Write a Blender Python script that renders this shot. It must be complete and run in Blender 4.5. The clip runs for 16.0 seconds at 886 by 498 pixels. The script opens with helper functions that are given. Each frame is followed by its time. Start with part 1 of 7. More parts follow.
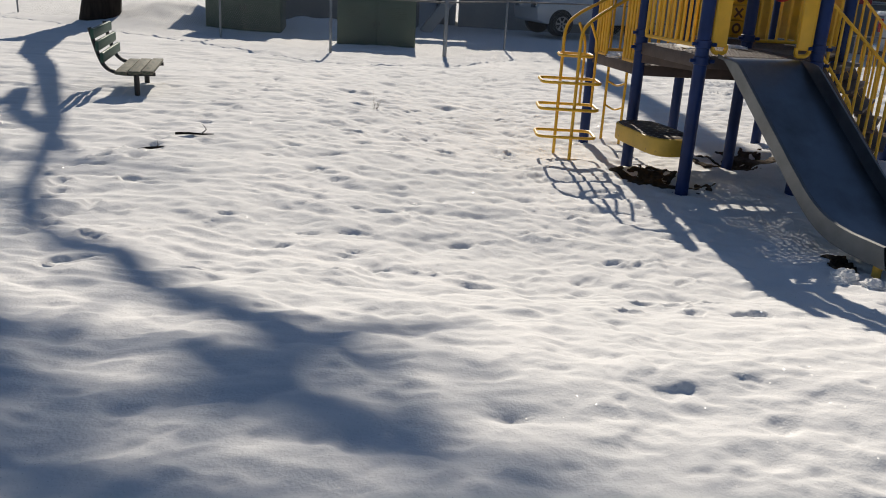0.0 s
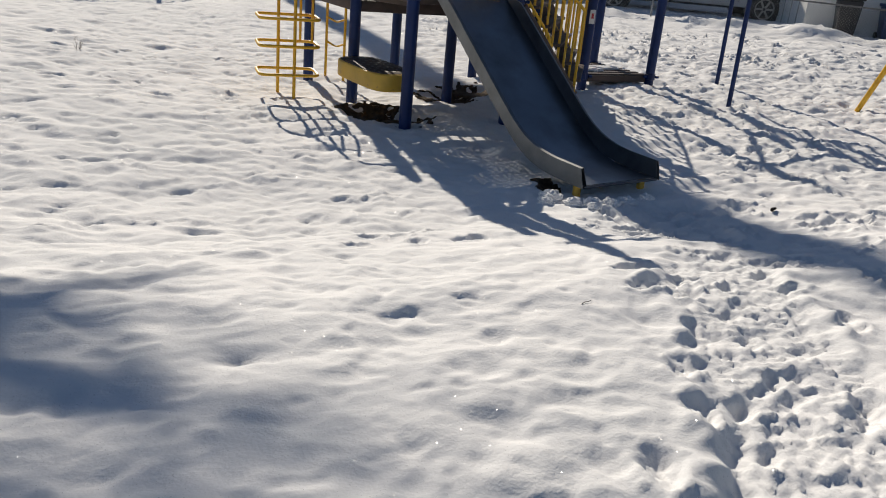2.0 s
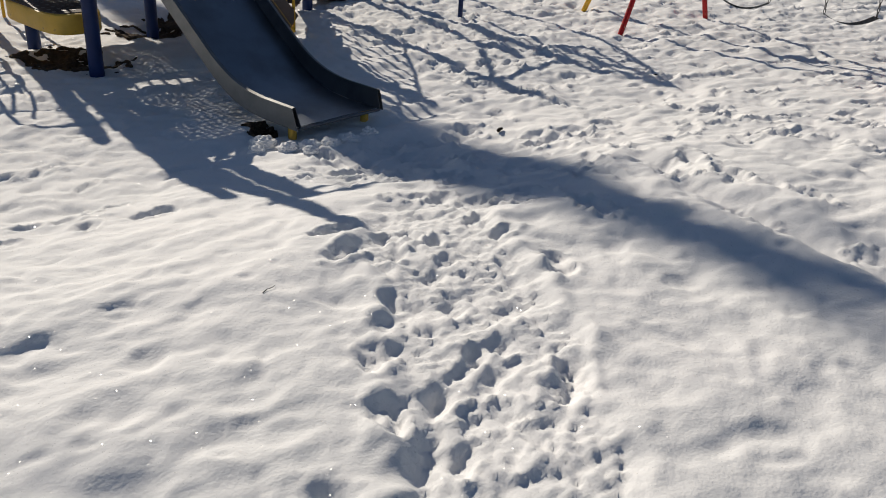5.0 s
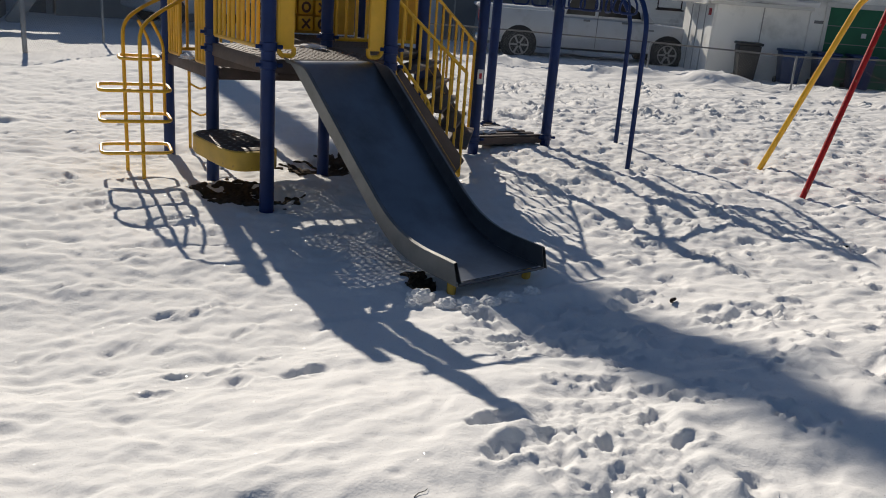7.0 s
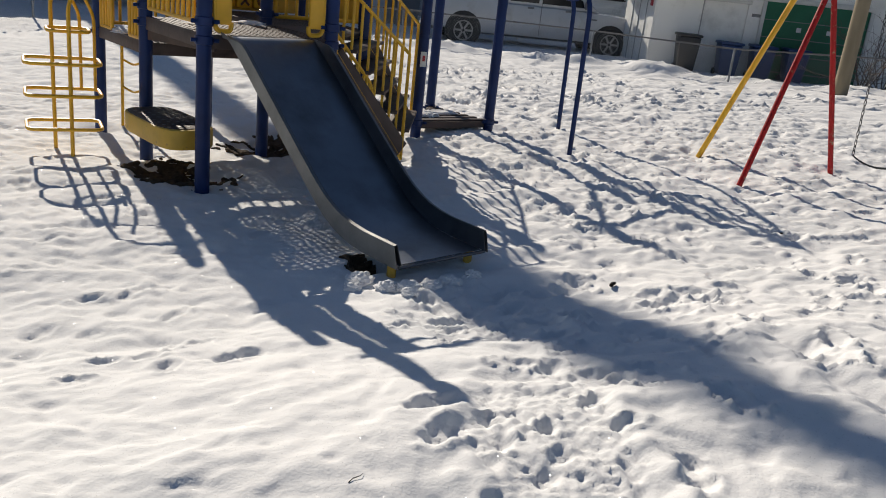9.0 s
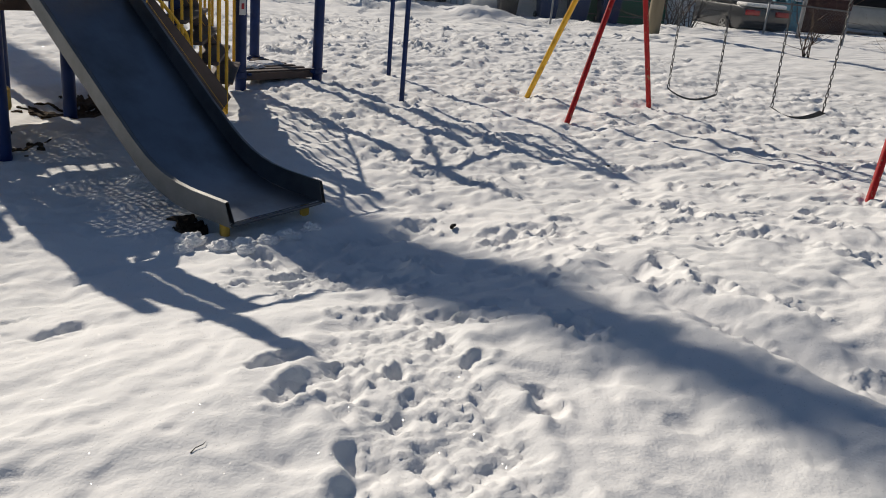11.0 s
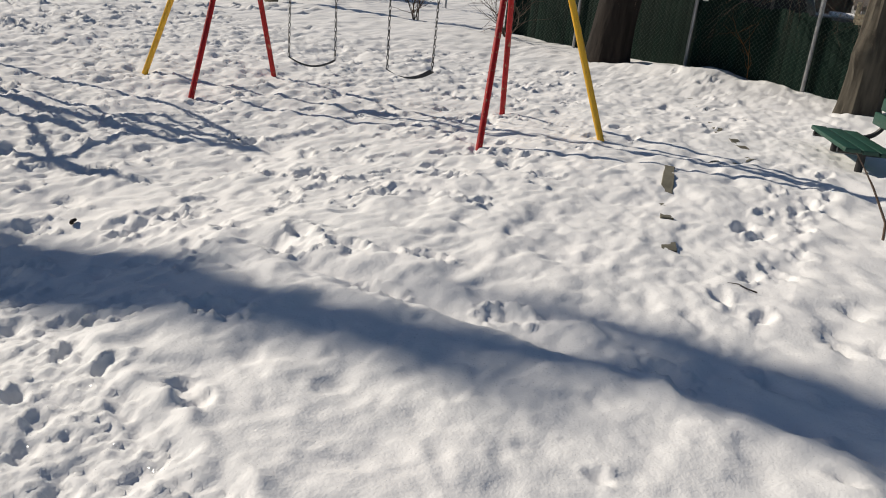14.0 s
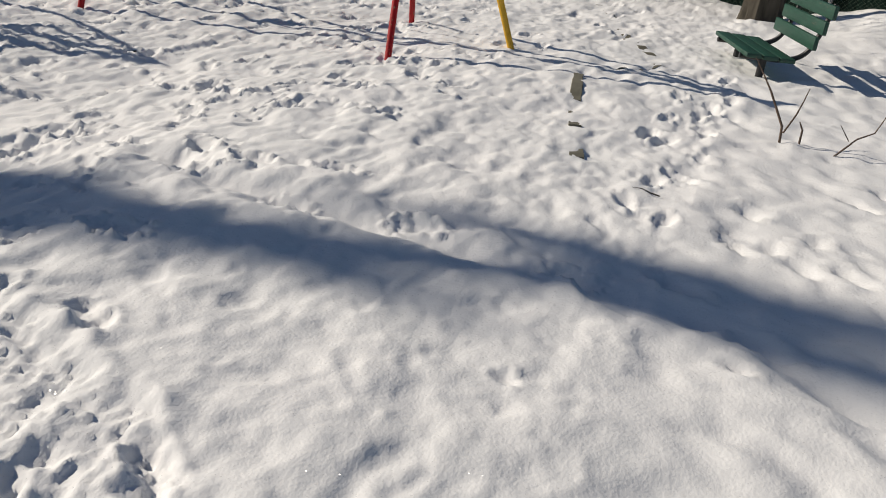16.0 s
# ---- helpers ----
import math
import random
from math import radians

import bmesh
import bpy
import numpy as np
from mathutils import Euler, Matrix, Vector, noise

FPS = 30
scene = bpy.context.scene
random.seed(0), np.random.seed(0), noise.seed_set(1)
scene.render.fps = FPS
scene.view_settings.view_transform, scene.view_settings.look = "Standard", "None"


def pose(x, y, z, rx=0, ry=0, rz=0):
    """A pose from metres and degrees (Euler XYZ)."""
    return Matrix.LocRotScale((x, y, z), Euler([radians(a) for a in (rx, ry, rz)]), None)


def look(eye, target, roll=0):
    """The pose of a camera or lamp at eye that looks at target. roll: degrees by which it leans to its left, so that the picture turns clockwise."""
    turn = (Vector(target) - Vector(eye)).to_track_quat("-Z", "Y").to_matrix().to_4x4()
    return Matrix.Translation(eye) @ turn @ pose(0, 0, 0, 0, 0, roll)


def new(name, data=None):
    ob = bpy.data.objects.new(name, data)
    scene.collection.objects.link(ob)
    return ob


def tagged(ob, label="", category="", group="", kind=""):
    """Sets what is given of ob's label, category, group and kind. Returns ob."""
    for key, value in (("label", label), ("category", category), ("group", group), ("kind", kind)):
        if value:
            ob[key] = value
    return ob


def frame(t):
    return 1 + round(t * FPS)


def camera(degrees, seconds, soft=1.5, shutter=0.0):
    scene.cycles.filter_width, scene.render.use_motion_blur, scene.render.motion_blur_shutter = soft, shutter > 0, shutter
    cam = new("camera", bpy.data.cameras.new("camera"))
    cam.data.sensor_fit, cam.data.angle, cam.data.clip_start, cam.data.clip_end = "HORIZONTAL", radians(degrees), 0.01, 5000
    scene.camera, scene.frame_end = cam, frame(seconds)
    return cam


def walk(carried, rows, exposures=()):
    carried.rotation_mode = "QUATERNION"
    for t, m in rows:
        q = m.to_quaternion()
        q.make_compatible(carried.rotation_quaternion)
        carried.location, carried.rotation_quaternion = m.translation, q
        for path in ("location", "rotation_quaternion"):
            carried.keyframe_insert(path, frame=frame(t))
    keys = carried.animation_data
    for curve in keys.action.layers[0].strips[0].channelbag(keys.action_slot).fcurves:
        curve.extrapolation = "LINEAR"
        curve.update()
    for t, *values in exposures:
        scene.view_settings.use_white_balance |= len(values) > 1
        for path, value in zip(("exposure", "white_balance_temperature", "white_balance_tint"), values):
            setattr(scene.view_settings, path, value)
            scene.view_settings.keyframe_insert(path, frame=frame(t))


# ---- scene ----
cam = camera(55.89, 16.0, soft=1.0)
# seconds, eye in metres, yaw, pitch, roll in degrees
ROWS = [
    (0.0, -0.000, 0.000, 1.457, 1.15, -18.29, -3.13),
    (0.5, 0.024, -0.012, 1.460, -1.59, -19.25, -2.39),
    (1.0, 0.037, -0.001, 1.456, -4.62, -19.53, -2.47),
    (1.5, 0.060, 0.000, 1.446, -9.87, -20.42, -3.63),
    (2.0, 0.086, -0.023, 1.446, -16.83, -21.05, -4.94),
    (2.5, 0.100, -0.028, 1.451, -24.70, -22.10, -4.80),
    (3.0, 0.270, -0.000, 1.442, -34.78, -22.74, -4.16),
    (3.5, 0.461, 0.007, 1.492, -34.80, -21.90, -1.04),
    (3.7, 0.520, 0.039, 1.486, -33.89, -21.31, 0.02),
    (5.8, 0.792, 0.512, 1.518, -32.46, -27.80, -4.97),
    (6.0, 0.806, 0.568, 1.529, -32.18, -26.18, -4.51),
    (6.5, 0.836, 0.747, 1.544, -28.96, -22.95, -4.33),
    (7.0, 0.808, 0.741, 1.574, -22.31, -17.70, -4.29),
    (7.5, 0.818, 0.753, 1.583, -20.65, -12.13, -3.88),
    (8.0, 0.809, 0.756, 1.579, -20.95, -10.67, -3.69),
    (8.5, 0.846, 0.780, 1.550, -23.27, -14.39, -4.61),
    (8.7, 0.848, 0.785, 1.540, -24.19, -16.82, -5.34),
    (10.8, 0.917, 0.867, 1.464, -36.33, -20.64, -5.78),
    (11.0, 0.917, 0.856, 1.466, -37.53, -20.32, -5.47),
    (11.5, 0.953, 0.840, 1.482, -45.16, -19.61, -4.66),
    (12.0, 1.003, 0.825, 1.519, -56.93, -16.47, -5.21),
    (12.5, 1.031, 0.834, 1.506, -61.26, -13.92, -4.55),
    (13.0, 1.006, 0.811, 1.500, -61.15, -15.28, -4.56),
    (13.5, 0.989, 0.796, 1.488, -61.01, -17.57, -6.07),
    (14.0, 1.006, 0.799, 1.481, -62.18, -19.87, -5.89),
    (14.5, 1.013, 0.762, 1.482, -64.26, -21.49, -5.90),
    (15.0, 1.010, 0.776, 1.478, -65.05, -22.29, -7.01),
    (15.5, 1.016, 0.758, 1.474, -66.19, -23.73, -5.69),
    (16.0, 1.027, 0.758, 1.469, -67.98, -25.14, -6.49),
]
walk(cam, [(t, pose(x, y, z, 90 + pitch, roll, yaw)) for t, x, y, z, yaw, pitch, roll in ROWS],
     exposures=[(t, e, 6760, 10) for t, e in ((0.0, -0.06), (1.5, -0.06), (3.5, -0.16), (6.0, -0.18), (7.0, -0.14), (7.5, 0.02), (8.0, 0.12), (8.7, 0.03), (11.0, -0.18), (12.5, -0.12), (14.0, -0.13), (16.0, -0.21))])

# ---- world, sun, exposure ----
SUN_ELEV = radians(29.5)
SUN_AZ = math.atan2(-0.048, 1.0)           # the sun stands ahead of the first view
SUN_DIR = Vector((math.sin(SUN_AZ) * math.cos(SUN_ELEV), math.cos(SUN_AZ) * math.cos(SUN_ELEV), math.sin(SUN_ELEV)))
world = bpy.data.worlds.new("winter_sky")
scene.world = world
world.use_nodes = True
wn = world.node_tree.nodes
sky = wn.new("ShaderNodeTexSky")
sky.sky_type = "NISHITA"
sky.sun_disc = False
sky.sun_elevation = SUN_ELEV
sky.sun_rotation = SUN_AZ
sky.air_density, sky.dust_density, sky.ozone_density, sky.altitude = 1.0, 0.8, 3.5, 800
wn["Background"].inputs["Strength"].default_value = 0.058
world.node_tree.links.new(sky.outputs[0], wn["Background"].inputs["Color"])
sun_data = bpy.data.lights.new("sun", "SUN")
sun_data.energy, sun_data.angle, sun_data.color = 4.6, radians(0.45), (1.0, 0.93, 0.82)
sun = new("sun", sun_data)
sun.matrix_world = look(SUN_DIR * 60, (0, 0, 0))


# ---- materials ----
def material(name, colour, rough=0.6, metal=0.0, var=0.12, scale=6.0, bump=0.15, bump_scale=40.0, spec=0.5, second=None, second_scale=2.0, second_cut=(0.5, 0.62), coat=0.0, stretch=(1, 1, 1), island=0.0):
    """A node material: a base colour with variation at two scales, an optional second colour in patches (wear, stains) and a fine relief."""
    m = bpy.data.materials.new(name)
    m.use_nodes = True
    nt = m.node_tree
    n, l = nt.nodes, nt.links
    b = n["Principled BSDF"]
    tc = n.new("ShaderNodeTexCoord")
    mp = n.new("ShaderNodeMapping")
    mp.inputs["Scale"].default_value = stretch
    l.new(tc.outputs["Object"], mp.inputs[0])
    big = n.new("ShaderNodeTexNoise")
    big.inputs["Scale"].default_value, big.inputs["Detail"].default_value = scale, 6
    l.new(mp.outputs[0], big.inputs["Vector"])
    fine = n.new("ShaderNodeTexNoise")
    fine.inputs["Scale"].default_value, fine.inputs["Detail"].default_value = bump_scale, 5
    l.new(mp.outputs[0], fine.inputs["Vector"])
    ramp = n.new("ShaderNodeValToRGB")
    lo = [max(0.0, c * (1 - var)) for c in colour]
    hi = [min(1.0, c * (1 + var)) for c in colour]
    ramp.color_ramp.elements[0].position, ramp.color_ramp.elements[0].color = 0.3, (*lo, 1)
    ramp.color_ramp.elements[1].position, ramp.color_ramp.elements[1].color = 0.7, (*hi, 1)
    l.new(big.outputs["Fac"], ramp.inputs[0])
    out = ramp.outputs[0]
    if second:
        w = n.new("ShaderNodeTexNoise")
        w.inputs["Scale"].default_value, w.inputs["Detail"].default_value, w.inputs["Roughness"].default_value = second_scale, 8, 0.65
        l.new(mp.outputs[0], w.inputs["Vector"])
        wr = n.new("ShaderNodeValToRGB")
        wr.color_ramp.elements[0].position, wr.color_ramp.elements[1].position = second_cut
        l.new(w.outputs["Fac"], wr.inputs[0])
        mx = n.new("ShaderNodeMix")
        mx.data_type = "RGBA"
        l.new(wr.outputs[0], mx.inputs[0])
        l.new(out, mx.inputs[6])
        mx.inputs[7].default_value = (*second, 1)
        out = mx.outputs[2]
    if island:
        oi = n.new("ShaderNodeObjectInfo")
        hs = n.new("ShaderNodeHueSaturation")
        mr = n.new("ShaderNodeMapRange")
        mr.inputs[3].default_value, mr.inputs[4].default_value = 1 - island, 1 + island
        l.new(oi.outputs["Random"], mr.inputs[0])
        l.new(mr.outputs[0], hs.inputs["Value"])
        l.new(out, hs.inputs["Color"])
        out = hs.outputs[0]
    l.new(out, b.inputs["Base Color"])
    rr = n.new("ShaderNodeMapRange")
    rr.inputs[3].default_value, rr.inputs[4].default_value = max(0.02, rough - 0.1), min(1.0, rough + 0.1)
    l.new(fine.outputs["Fac"], rr.inputs[0])
    l.new(rr.outputs[0], b.inputs["Roughness"])
    b.inputs["Metallic"].default_value = metal
    b.inputs["Specular IOR Level"].default_value = spec
    b.inputs["Coat Weight"].default_value = coat
    if bump:
        bp = n.new("ShaderNodeBump")
        bp.inputs["Strength"].default_value, bp.inputs["Distance"].default_value = bump, 0.01
        l.new(fine.outputs["Fac"], bp.inputs["Height"])
        l.new(bp.outputs[0], b.inputs["Normal"])
    return m


def snow_material():
    m = bpy.data.materials.new("snow")
    m.use_nodes = True
    n, l = m.node_tree.nodes, m.node_tree.links
    b = n["Principled BSDF"]
    tc = n.new("ShaderNodeTexCoord")
    grain = n.new("ShaderNodeTexNoise")
    grain.inputs["Scale"].default_value, grain.inputs["Detail"].default_value = 70, 8
    mid = n.new("ShaderNodeTexNoise")
    mid.inputs["Scale"].default_value, mid.inputs["Detail"].default_value = 11, 7
    big = n.new("ShaderNodeTexNoise")
    big.inputs["Scale"].default_value, big.inputs["Detail"].default_value = 0.8, 4
    for t in (grain, mid, big):
        l.new(tc.outputs["Object"], t.inputs["Vector"])
    ramp = n.new("ShaderNodeValToRGB")
    ramp.color_ramp.elements[0].position, ramp.color_ramp.elements[0].color = 0.3, (0.80, 0.80, 0.80, 1)
    ramp.color_ramp.elements[1].position, ramp.color_ramp.elements[1].color = 0.7, (0.88, 0.87, 0.865, 1)
    l.new(big.outputs["Fac"], ramp.inputs[0])
    l.new(ramp.outputs[0], b.inputs["Base Color"])
    b.inputs["Roughness"].default_value = 0.9
    b.inputs["Specular IOR Level"].default_value = 0.12
    add = n.new("ShaderNodeMath")
    add.operation = "MULTIPLY_ADD"
    add.inputs[1].default_value = 2.0
    l.new(mid.outputs["Fac"], add.inputs[0])
    l.new(grain.outputs["Fac"], add.inputs[2])
    bp = n.new("ShaderNodeBump")
    bp.inputs["Strength"].default_value, bp.inputs["Distance"].default_value = 0.26, 0.010
    l.new(add.outputs[0], bp.inputs["Height"])
    l.new(bp.outputs[0], b.inputs["Normal"])
    # single bright ice grains: tiny facets that lie at odd angles
    cells = n.new("ShaderNodeTexVoronoi")
    cells.inputs["Scale"].default_value = 260
    l.new(tc.outputs["Object"], cells.inputs["Vector"])
    sep = n.new("ShaderNodeSeparateColor")
    l.new(cells.outputs["Color"], sep.inputs[0])
    few = n.new("ShaderNodeMath")
    few.operation = "GREATER_THAN"
    few.inputs[1].default_value = 0.975
    l.new(sep.outputs[2], few.inputs[0])
    l.new(few.outputs[0], b.inputs["Coat Weight"])
    b.inputs["Coat Roughness"].default_value = 0.22
    tilt = n.new("ShaderNodeVectorMath")
    tilt.operation = "MULTIPLY_ADD"
    tilt.inputs[1].default_value, tilt.inputs[2].default_value = (1.0, 1.0, 0.0), (-0.5, -0.5, 0.75)
    l.new(cells.outputs["Color"], tilt.inputs[0])
    unit = n.new("ShaderNodeVectorMath")
    unit.operation = "NORMALIZE"
    l.new(tilt.outputs[0], unit.inputs[0])
    l.new(unit.outputs[0], b.inputs["Coat Normal"])
    return m


SNOW = snow_material()
BLUE = material("blue_paint", (0.004, 0.022, 0.105), 0.42, var=0.2, bump=0.05, spec=0.3, second=(0.014, 0.036, 0.12), second_scale=9, second_cut=(0.62, 0.78))
YELLOW = material("yellow_paint", (0.72, 0.40, 0.02), 0.42, var=0.1, bump=0.05, second=(0.55, 0.27, 0.02), second_scale=7, second_cut=(0.58, 0.75))
YELLOW_OLD = material("faded_yellow_paint", (0.62, 0.38, 0.05), 0.5, var=0.15, bump=0.1, second=(0.35, 0.2, 0.06), second_scale=12, second_cut=(0.6, 0.7))
RED = material("chipped_red_paint", (0.36, 0.010, 0.012), 0.5, var=0.2, bump=0.2, spec=0.3, second=(0.34, 0.25, 0.15), second_scale=26, second_cut=(0.60, 0.64))
RED_PLASTIC = material("red_plastic", (0.4, 0.02, 0.03), 0.5, var=0.1, bump=0.03)
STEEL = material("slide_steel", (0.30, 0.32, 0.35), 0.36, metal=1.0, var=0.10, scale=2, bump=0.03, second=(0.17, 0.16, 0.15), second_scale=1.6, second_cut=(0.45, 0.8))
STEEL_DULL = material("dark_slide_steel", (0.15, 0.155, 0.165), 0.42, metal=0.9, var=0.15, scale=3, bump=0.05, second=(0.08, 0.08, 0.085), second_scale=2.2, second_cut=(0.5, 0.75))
STEEL_EDGE = material("galvanised_edge", (0.24, 0.24, 0.235), 0.5, metal=0.8, var=0.15, bump=0.1)
DECK = material("brown_deck_coating", (0.075, 0.05, 0.042), 0.6, var=0.25, bump=0.2)
BROWN = material("dark_brown_plastic", (0.10, 0.035, 0.02), 0.5, var=0.1, bump=0.05)
GALV = material("galvanised_pipe", (0.33, 0.33, 0.33), 0.45, metal=0.7, var=0.2, bump=0.1)
RAIL = material("weathered_rail", (0.13, 0.13, 0.135), 0.7, metal=0.2, var=0.2, bump=0.1)
WIRE = material("galvanised_wire", (0.30, 0.30, 0.30), 0.45, metal=0.6, var=0.1, bump=0)
CHAIN = material("chain_steel", (0.10, 0.10, 0.10), 0.5, metal=0.6, var=0.2, bump=0)
RUBBER = material("black_rubber", (0.018, 0.018, 0.02), 0.55, var=0.2, bump=0.1)
BARK = material("tree_bark", (0.024, 0.019, 0.016), 0.9, var=0.45, scale=14, bump=1.0, bump_scale=26, stretch=(1, 1, 0.18), spec=0.2)
BARK_PALE = material("pale_tree_bark", (0.075, 0.066, 0.052), 0.9, var=0.45, scale=12, bump=1.0, bump_scale=22, stretch=(1, 1, 0.2), spec=0.2)
TWIG = material("twig_bark", (0.11, 0.075, 0.055), 0.85, var=0.3, bump=0.3)
EARTH = material("wet_earth", (0.085, 0.06, 0.04), 0.95, var=0.5, scale=30, bump=1.0, bump_scale=60, spec=0.2)
CONCRETE = material("weathered_timber_edging", (0.15, 0.14, 0.105), 0.85, var=0.2, scale=9, bump=0.5, bump_scale=50)
GREEN_SLAT = material("green_plastic_slat", (0.003, 0.015, 0.010), 0.8, var=0.2, scale=2, bump=0.08, spec=0.2, island=0.3)
GREEN_METAL = material("green_cabinet_paint", (0.055, 0.085, 0.06), 0.5, var=0.12, scale=2, bump=0.05)
BENCH_GREEN = material("bench_green_paint", (0.014, 0.066, 0.043), 0.5, var=0.2, scale=9, bump=0.25, second=(0.16, 0.14, 0.11), second_scale=10, second_cut=(0.62, 0.72), stretch=(1, 6, 6))
BENCH_GREY = material("bench_grey_wood", (0.15, 0.14, 0.105), 0.8, var=0.3, scale=8, bump=0.5, second=(0.05, 0.08, 0.05), second_scale=5, second_cut=(0.5, 0.6), stretch=(1, 8, 8))
IRON = material("black_cast_iron", (0.015, 0.015, 0.016), 0.5, var=0.2, bump=0.2)


# ---- shape helpers ----
def thing(name, label, category, at=(0, 0, 0), turn=0.0, group="", kind=""):
    ob = new(name)
    ob.empty_display_size = 0.2
    ob.matrix_world = pose(*at, 0, 0, turn)
    return tagged(ob, label, category, group, kind)


def finish(name, bm, mat, smooth=True):
    me = bpy.data.meshes.new(name)
    bm.normal_update()
    bm.to_mesh(me)
    bm.free()
    for p in me.polygons:
        p.use_smooth = smooth
    if smooth and len(me.polygons):
        me.set_sharp_from_angle(angle=radians(38))
    me.materials.append(mat)
    return me


def part(name, bm, mat, parent=None, label="", smooth=True, m=None):
    ob = new(name, finish(name, bm, mat, smooth))
    ob.parent = parent
    if m is not None:
        ob.matrix_local = m
    if label:
        ob["label"] = label
    return ob


def V(*a):
    return Vector(a)


def tube(bm, pts, r, seg=8, cap=True):
    """A round bar along a line of points; r is one radius or one for each point."""
    pts = [Vector(p) for p in pts]
    n = len(pts)
    rs = r if isinstance(r, (list, tuple)) else [r] * n
    tang = [(pts[min(i + 1, n - 1)] - pts[max(i - 1, 0)]).normalized() for i in range(n)]
    side = tang[0].orthogonal().normalized()
    rings = []
    for p, t, rad in zip(pts, tang, rs):
        side = (side - t * side.dot(t)).normalized()
        up = t.cross(side)
        rings.append([bm.verts.new(p + rad * (math.cos(a) * side + math.sin(a) * up)) for a in (2 * math.pi * k / seg for k in range(seg))])
    for a, b in zip(rings, rings[1:]):
        for k in range(seg):
            bm.faces.new((a[k], a[(k + 1) % seg], b[(k + 1) % seg], b[k]))
    if cap:
        bm.faces.new(rings[0][::-1])
        bm.faces.new(rings[-1])
    return bm


def rounded(pts, radius=0.08, steps=4):
    """The line through pts with its inner corners rounded."""
    pts = [Vector(p) for p in pts]
    out = [pts[0]]
    for a, b, c in zip(pts, pts[1:], pts[2:]):
        d1, d2 = (a - b), (c - b)
        r = min(radius, d1.length / 2.05, d2.length / 2.05)
        p, q = b + d1.normalized() * r, b + d2.normalized() * r
        for k in range(steps + 1):
            t = k / steps
            out.append((1 - t) ** 2 * p + 2 * t * (1 - t) * b + t * t * q)
    out.append(pts[-1])
    return out


def box(bm, c, s, m=None, bevel=0.0):
    """A box of size s round c, with chamfered edges."""
    made = bmesh.ops.create_cube(bm, size=1.0)["verts"]
    mat = Matrix.Translation(c) @ Matrix.Diagonal((*s, 1))
    if m is not None:
        mat = m @ mat
    bmesh.ops.transform(bm, matrix=mat, verts=made)
    if bevel:
        edges = list({e for v in made for e in v.link_edges})
        bmesh.ops.bevel(bm, geom=edges, offset=bevel, segments=2, profile=0.5, affect="EDGES")
    return bm


def bar(bm, a, b, w, h, bevel=0.0, up=(0, 0, 1)):
    """A square bar from a to b, w wide and h high."""
    a, b = Vector(a), Vector(b)
    x = (b - a).normalized()
    z = Vector(up)
    y = z.cross(x).normalized()
    z = x.cross(y)
    m = Matrix((x, y, z)).transposed().to_4x4()
    m.translation = (a + b) / 2
    return box(bm, (0, 0, 0), ((b - a).length, w, h), m, bevel)


def slab(bm, outline, z0, z1, bevel=0.0):
    """A flat plate with that outline between two heights."""
    low = [bm.verts.new((x, y, z0)) for x, y in outline]
    high = [bm.verts.new((x, y, z1)) for x, y in outline]
    n = len(outline)
    faces = [bm.faces.new(low[::-1]), bm.faces.new(high)]
    faces += [bm.faces.new((low[i], low[(i + 1) % n], high[(i + 1) % n], high[i])) for i in range(n)]
    bmesh.ops.recalc_face_normals(bm, faces=faces)
    if bevel:
        bmesh.ops.bevel(bm, geom=list({e for f in faces for e in f.edges}), offset=bevel, segments=2, profile=0.5, affect="EDGES")
    return bm


def extrude_profile(bm, profile, width, bevel=0.0):
    """A side profile (x, z) given thickness along y."""
    a = [bm.verts.new((x, -width / 2, z)) for x, z in profile]
    b = [bm.verts.new((x, width / 2, z)) for x, z in profile]
    n = len(profile)
    faces = [bm.faces.new(a), bm.faces.new(b[::-1])]
    faces += [bm.faces.new((a[(i + 1) % n], a[i], b[i], b[(i + 1) % n])) for i in range(n)]
    bmesh.ops.recalc_face_normals(bm, faces=faces)
    if bevel:
        bmesh.ops.bevel(bm, geom=list({e for f in faces for e in f.edges}), offset=bevel, segments=2, profile=0.5, affect="EDGES")
    return bm


BM = bmesh.new


# ---- the ground: one sheet of snow ----
def lattice(x, y, seed):
    h = np.sin(x * 127.1 + y * 311.7 + seed * 74.7) * 43758.5453
    return h - np.floor(h)


def noise2(x, y, seed=0):
    ix, iy = np.floor(x), np.floor(y)
    fx, fy = x - ix, y - iy
    u, v = fx * fx * fx * (fx * (fx * 6 - 15) + 10), fy * fy * fy * (fy * (fy * 6 - 15) + 10)
    def g(a, b):
        an = lattice(ix + a, iy + b, seed) * 6.2831853
        return np.cos(an) * (fx - a) + np.sin(an) * (fy - b)
    return ((1 - u) * (1 - v) * g(0, 0) + u * (1 - v) * g(1, 0) + (1 - u) * v * g(0, 1) + u * v * g(1, 1)) * 1.5


def step(a, b, x):
    t = np.clip((x - a) / (b - a), 0, 1)
    return t * t * (3 - 2 * t)


def line_distance(x, y, pts):
    best = np.full(np.shape(x), 1e9)
    for (ax, ay), (bx, by) in zip(pts, pts[1:]):
        dx, dy = bx - ax, by - ay
        t = np.clip(((x - ax) * dx + (y - ay) * dy) / (dx * dx + dy * dy), 0, 1)
        best = np.minimum(best, np.hypot(x - ax - t * dx, y - ay - t * dy))
    return best


